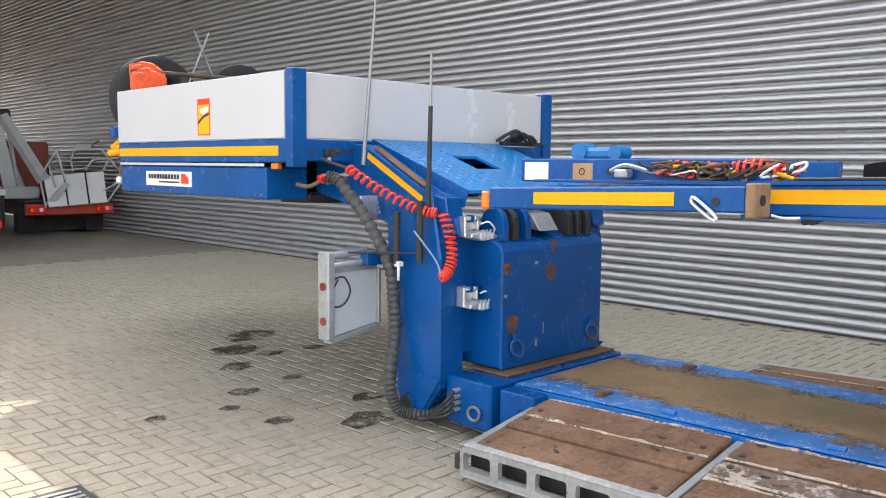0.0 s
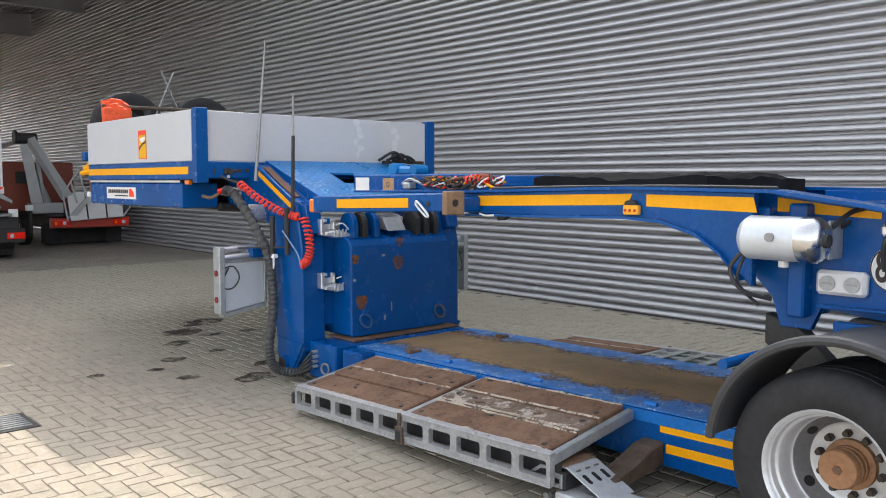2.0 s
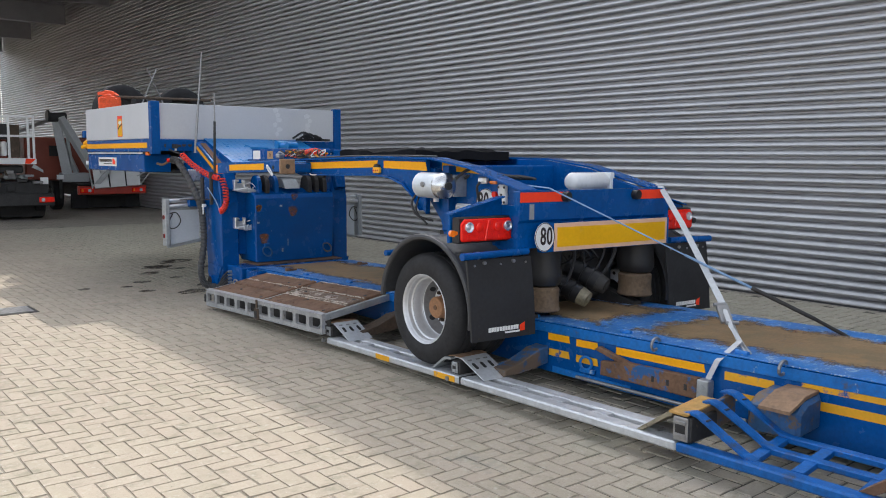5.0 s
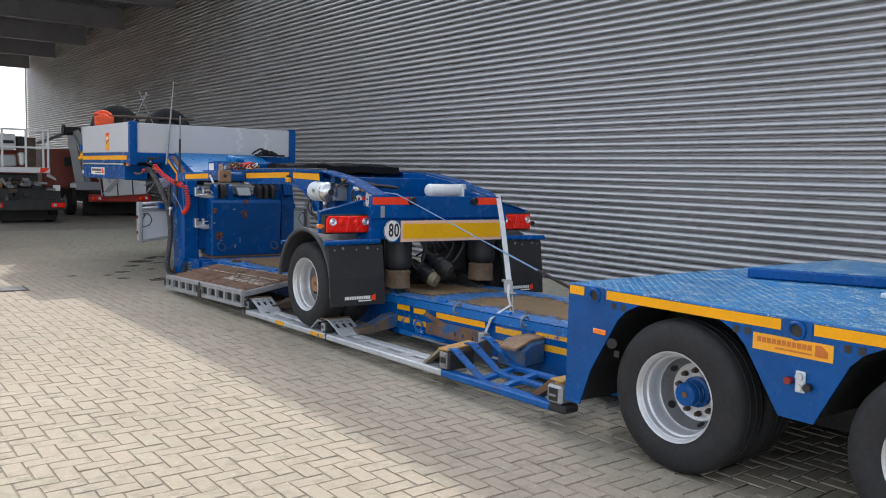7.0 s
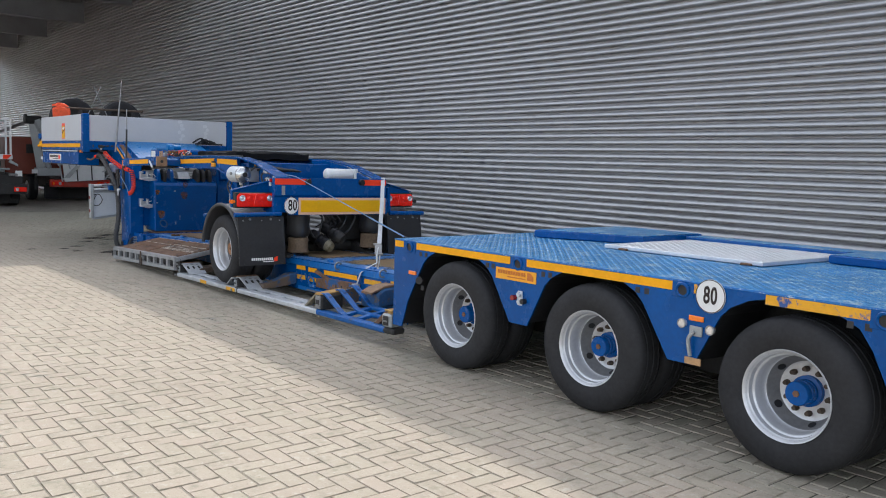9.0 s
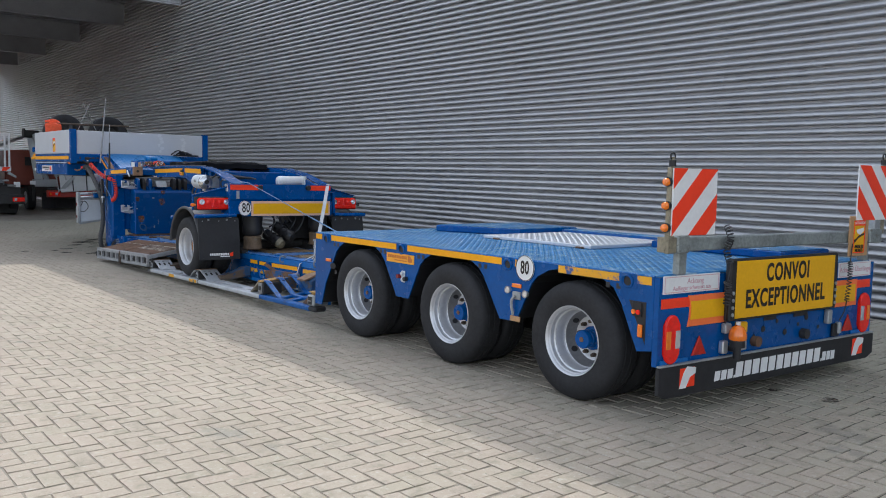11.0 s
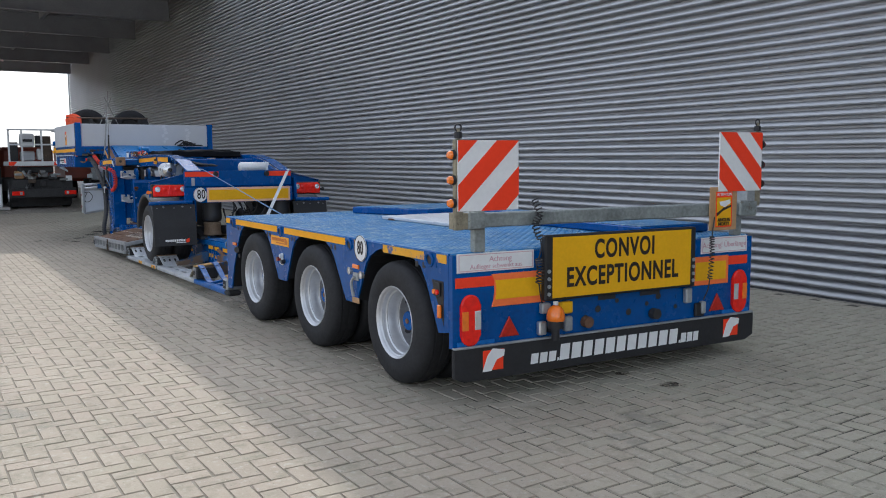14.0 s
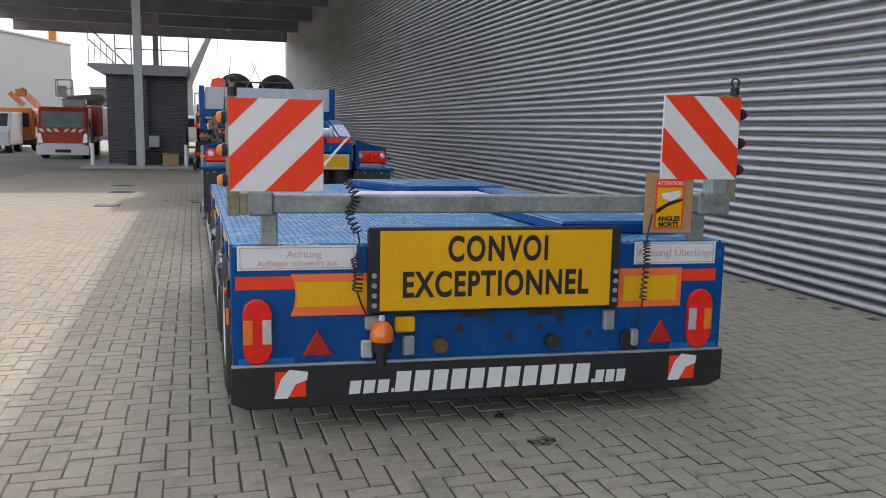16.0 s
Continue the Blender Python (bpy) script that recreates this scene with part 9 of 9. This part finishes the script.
for x, s in ((-6.73, 1), (-5.02, -1)):
    for y in (30.2, 32.2):
        truck_wheel(tv, x, y, 0.32, s)
# far vehicles and machines behind the trailer's nose
for x, y, m, nm in ((4.2, 44.0, TRUCK_ORANGE, "excavator"), (6.2, 48.0, TRUCK_RED, "lorry"), (2.9, 42.0, TRUCK_WHITE, "van")):
    t_ = thing("parked_" + nm, (x, y, 0), "distant parked %s beyond the canopy" % nm, nm)
    bm = B()
    box(bm, x - 1.0, x + 1.0, y, y + 4, 0.5, 2.0, 0.15)
    vb = part("body", bm, m, t_)
    bm = B()
    box(bm, x - 0.85, x + 0.85, y - 0.012, y - 0.001, 1.3, 1.8, 0.004)
    part("window", bm, GLASS_DARK, vb)
    for xx, s in ((x - 1.0, 1), (x + 1.0, -1)):
        truck_wheel(t_, xx, y + 0.8, 0.45, s)
        truck_wheel(t_, xx, y + 3.2, 0.45, s)
# far halls
hall = thing("far_hall", (-16, 60, 0), "pale grey industrial hall across the yard", "building")
bm = B()
prism(bm, [(-6.33, 62.0), (-14.0, 40.2), (-40, 49), (-32, 71)], "z", 0, 7.55)
part("cladding", bm, FARWALL, hall)
bm = B()
prism(bm, [(-6.25, 62.05), (-13.95, 40.05), (-40.1, 48.9), (-32, 71.1)], "z", 7.55, 7.68)
part("parapet", bm, FARWALL, hall)
bm = B()
box(bm, -8.0, -7.4, 62.4, 63.0, 7.68, 8.9, 0.05)
part("chimney", bm, TRUCK_ORANGE, hall)
hall2 = thing("far_shed", (-3.5, 72, 0), "low grey shed behind the trucks", "building")
bm = B()
box(bm, -5.4, 3.0, 66, 80, 0, 4.3, 0.05)
part("cladding", bm, FARWALL, hall2)
bm = B()
box(bm, -5.5, 3.1, 65.9, 80.1, 4.3, 4.5, 0.02)
part("parapet", bm, ROOFGREY, hall2)
bm = B()
beam4(bm, (2.6, 60, 4.6), (4.4, 60, 8.5), 0.55, 0.3)
beam4(bm, (2.6, 60.5, 0.0), (2.6, 60.5, 4.8), 0.8, 0.6)
tagged(part("crane_jib", bm, FARWALL), "pale grey loading crane jib beyond the canopy", "crane")
for x, y, h in ((7.3, 70, 10.0), (5.2, 64, 9.0)):
    bm = B()
    rod(bm, (x, y, 0), (x, y, h), 0.05, 8, 0.03)
    tagged(part("lamp_mast", bm, ROOFGREY), "thin distant mast beyond the canopy", "mast", "distant masts")

# ---- drains and covers in the paving ----
GD = gz(1.4, 4.0)
dr = thing("yard_drain", (1.40, 4.08, GD), "square cast-iron yard drain in the paving", "drain")
bm = B()
box(bm, 1.18, 1.62, 3.86, 4.30, GD - 0.01, GD + 0.006, 0.003)
part("drain_frame", bm, DARK, dr)
for k in range(7):
    bm = B()
    box(bm, 1.22, 1.58, 3.90 + 0.053 * k, 3.93 + 0.053 * k, GD + 0.0065, GD + 0.014, 0.002)
    part("grate_bar", bm, STEEL, dr)
for x, y, r, nm in ((1.42, 7.2, 0.42, "manhole_cover"), (1.30, 9.3, 0.42, "manhole_cover")):
    t_ = thing(nm, (x, y, GD), "round iron manhole cover set in a concrete ring", "manhole cover", "manhole covers")
    bm = B()
    lathe(bm, [(0.003, r), (0.01, r - 0.01), (0.01, 0.31), (0.003, 0.30)], (x, y, GD), 36, axis="z")
    part("concrete_ring", bm, CONCRETE, t_)
    bm = B()
    rod(bm, (x, y, GD + 0.002), (x, y, GD + 0.008), 0.295, 32)
    part("iron_lid", bm, DARK, t_)

# ---- oil stains on the paving ----
rnd = random.Random(4)
for x, y, r in ((3.85, 6.5, 0.30), (3.55, 6.0, 0.20), (3.2, 5.3, 0.16), (2.9, 5.0, 0.10), (3.75, 4.55, 0.16), (4.28, 6.95, 0.36), (4.0, 6.2, 0.16), (4.40, 6.1, 0.13), (2.43, 5.12, 0.10), (3.0, 4.54, 0.13), (3.42, 4.15, 0.24), (4.52, -8.66, 0.07), (4.57, -9.05, 0.10), (3.7, 5.4, 0.12)):
    bm = B()
    ph = rnd.uniform(0, 6)
    pts = [(x + r * (0.75 + 0.3 * noise.noise((math.cos(q) * 1.5 + ph, math.sin(q) * 1.5, x))) * math.cos(q), y + 0.8 * r * (0.75 + 0.35 * noise.noise((math.cos(q) * 1.7, math.sin(q) * 1.7 + ph, y))) * math.sin(q)) for q in [2 * math.pi * k / 26 for k in range(26)]]
    prism(bm, pts, "z", 0.0032, 0.0042)
    for v in bm.verts:
        v.co.z += gz(v.co.x, v.co.y)
    tagged(part("oil_stain", bm, STAIN), "dark dried oil stain on the paving", "stain", "oil stains on the paving", "structure")

# ---- paving stones, laid in herringbone ----
L_, W_, G_ = 0.214, 0.107, 0.0046


def stone_mesh(vertical, chip=None, g=G_):
    w_, l_ = (W_ - g, L_ - g) if vertical else (L_ - g, W_ - g)
    hx, hy, b_ = w_ / 2, l_ / 2, 0.0027 + 0.3 * (g - G_)
    vs = [(sx * hx, sy * hy, -0.0085) for sx, sy in ((-1, -1), (1, -1), (1, 1), (-1, 1))] + [(sx * (hx - b_), sy * (hy - b_), 0.0) for sx, sy in ((-1, -1), (1, -1), (1, 1), (-1, 1))]
    if chip:
        # worn corners and edges that are not quite straight
        for k in range(4):
            ax_, ay_ = chip.uniform(-0.0025, 0.0015), chip.uniform(-0.0025, 0.0015)
            c_ = chip.uniform(0.0, 0.006) if chip.random() < 0.35 else 0.0
            sx, sy = (1 if vs[k][0] > 0 else -1), (1 if vs[k][1] > 0 else -1)
            vs[k] = (vs[k][0] + sx * ax_, vs[k][1] + sy * ay_, vs[k][2])
            vs[k + 4] = (vs[k + 4][0] + sx * (ax_ - c_), vs[k + 4][1] + sy * (ay_ - c_), vs[k + 4][2])
    fs = [(0, 1, 5, 4), (1, 2, 6, 5), (2, 3, 7, 6), (3, 0, 4, 7), (4, 5, 6, 7)]
    return vs, fs


def herringbone():
    """Centres of the stones: rows shifted by one width, each row of one lying and one standing stone."""
    out = []
    u = W_
    for i in range(-10, int((PX1 - PX0) / u) + 10):
        for j in range(-10, int((PY1 - PY0) / u) + 10):
            k = (i + j) % 4
            x, y = PX0 + 0.019 + i * u, PY0 - 0.067 + j * u
            if k == 0:
                out.append((x + u, y + u / 2, False))
            elif k == 2:
                out.append((x + u / 2, y + u, True))
    return [(x, y, v) for x, y, v in out if PX0 - 0.02 < x < PX1 + 0.02 and PY0 < y < PY1]


rnd = random.Random(21)
stones = herringbone()
near = [s for s in stones if 1.9 < s[0] < 4.2 and -11.2 < s[1] < -9.4][:300]
near_set = set(near)
meshes = {}
for vert_ in (False, True):
    meshes[vert_] = []
    for q in range(6):
        vs, fs = stone_mesh(vert_, rnd)
        me = bpy.data.meshes.new("paver")
        me.from_pydata(vs, [], fs)
        me.materials.append(PAVER)
        meshes[vert_].append(me)
V, F = [], []
for s in stones:
    x, y, vert_ = s
    dz, tx, ty = rnd.uniform(-0.0015, 0.002), rnd.uniform(-0.012, 0.012), rnd.uniform(-0.012, 0.012)
    if s in near_set:
        ob = new("paver", rnd.choice(meshes[vert_]))
        ob.rotation_euler = (tx * 0.5, ty * 0.5, rnd.uniform(-0.008, 0.008))
        ob.parent = ground
        ob.location = Vector((x, y, dz + gz(x, y))) - WORLD_AT[ground]
        continue
    # joints widen towards the hall
    vs, fs = stone_mesh(vert_, rnd, G_ + 0.0034 * min(1.0, max(0.0, (x - 2.7) / 0.9)))
    n0 = len(V)
    V += [(x + a_, y + b_, c_ + dz + gz(x, y) + a_ * tx + b_ * ty) for a_, b_, c_ in vs]
    F += [tuple(q + n0 for q in f_) for f_ in fs]
me = bpy.data.meshes.new("paving_stones")
me.from_pydata(V, [], F)
me.materials.append(PAVER)
ps = new("paving_stones", me)
ps.location = -WORLD_AT[ground]
ps.parent = ground
tagged(ps, "sand-coloured concrete paving stones in herringbone bond", kind="stuff")
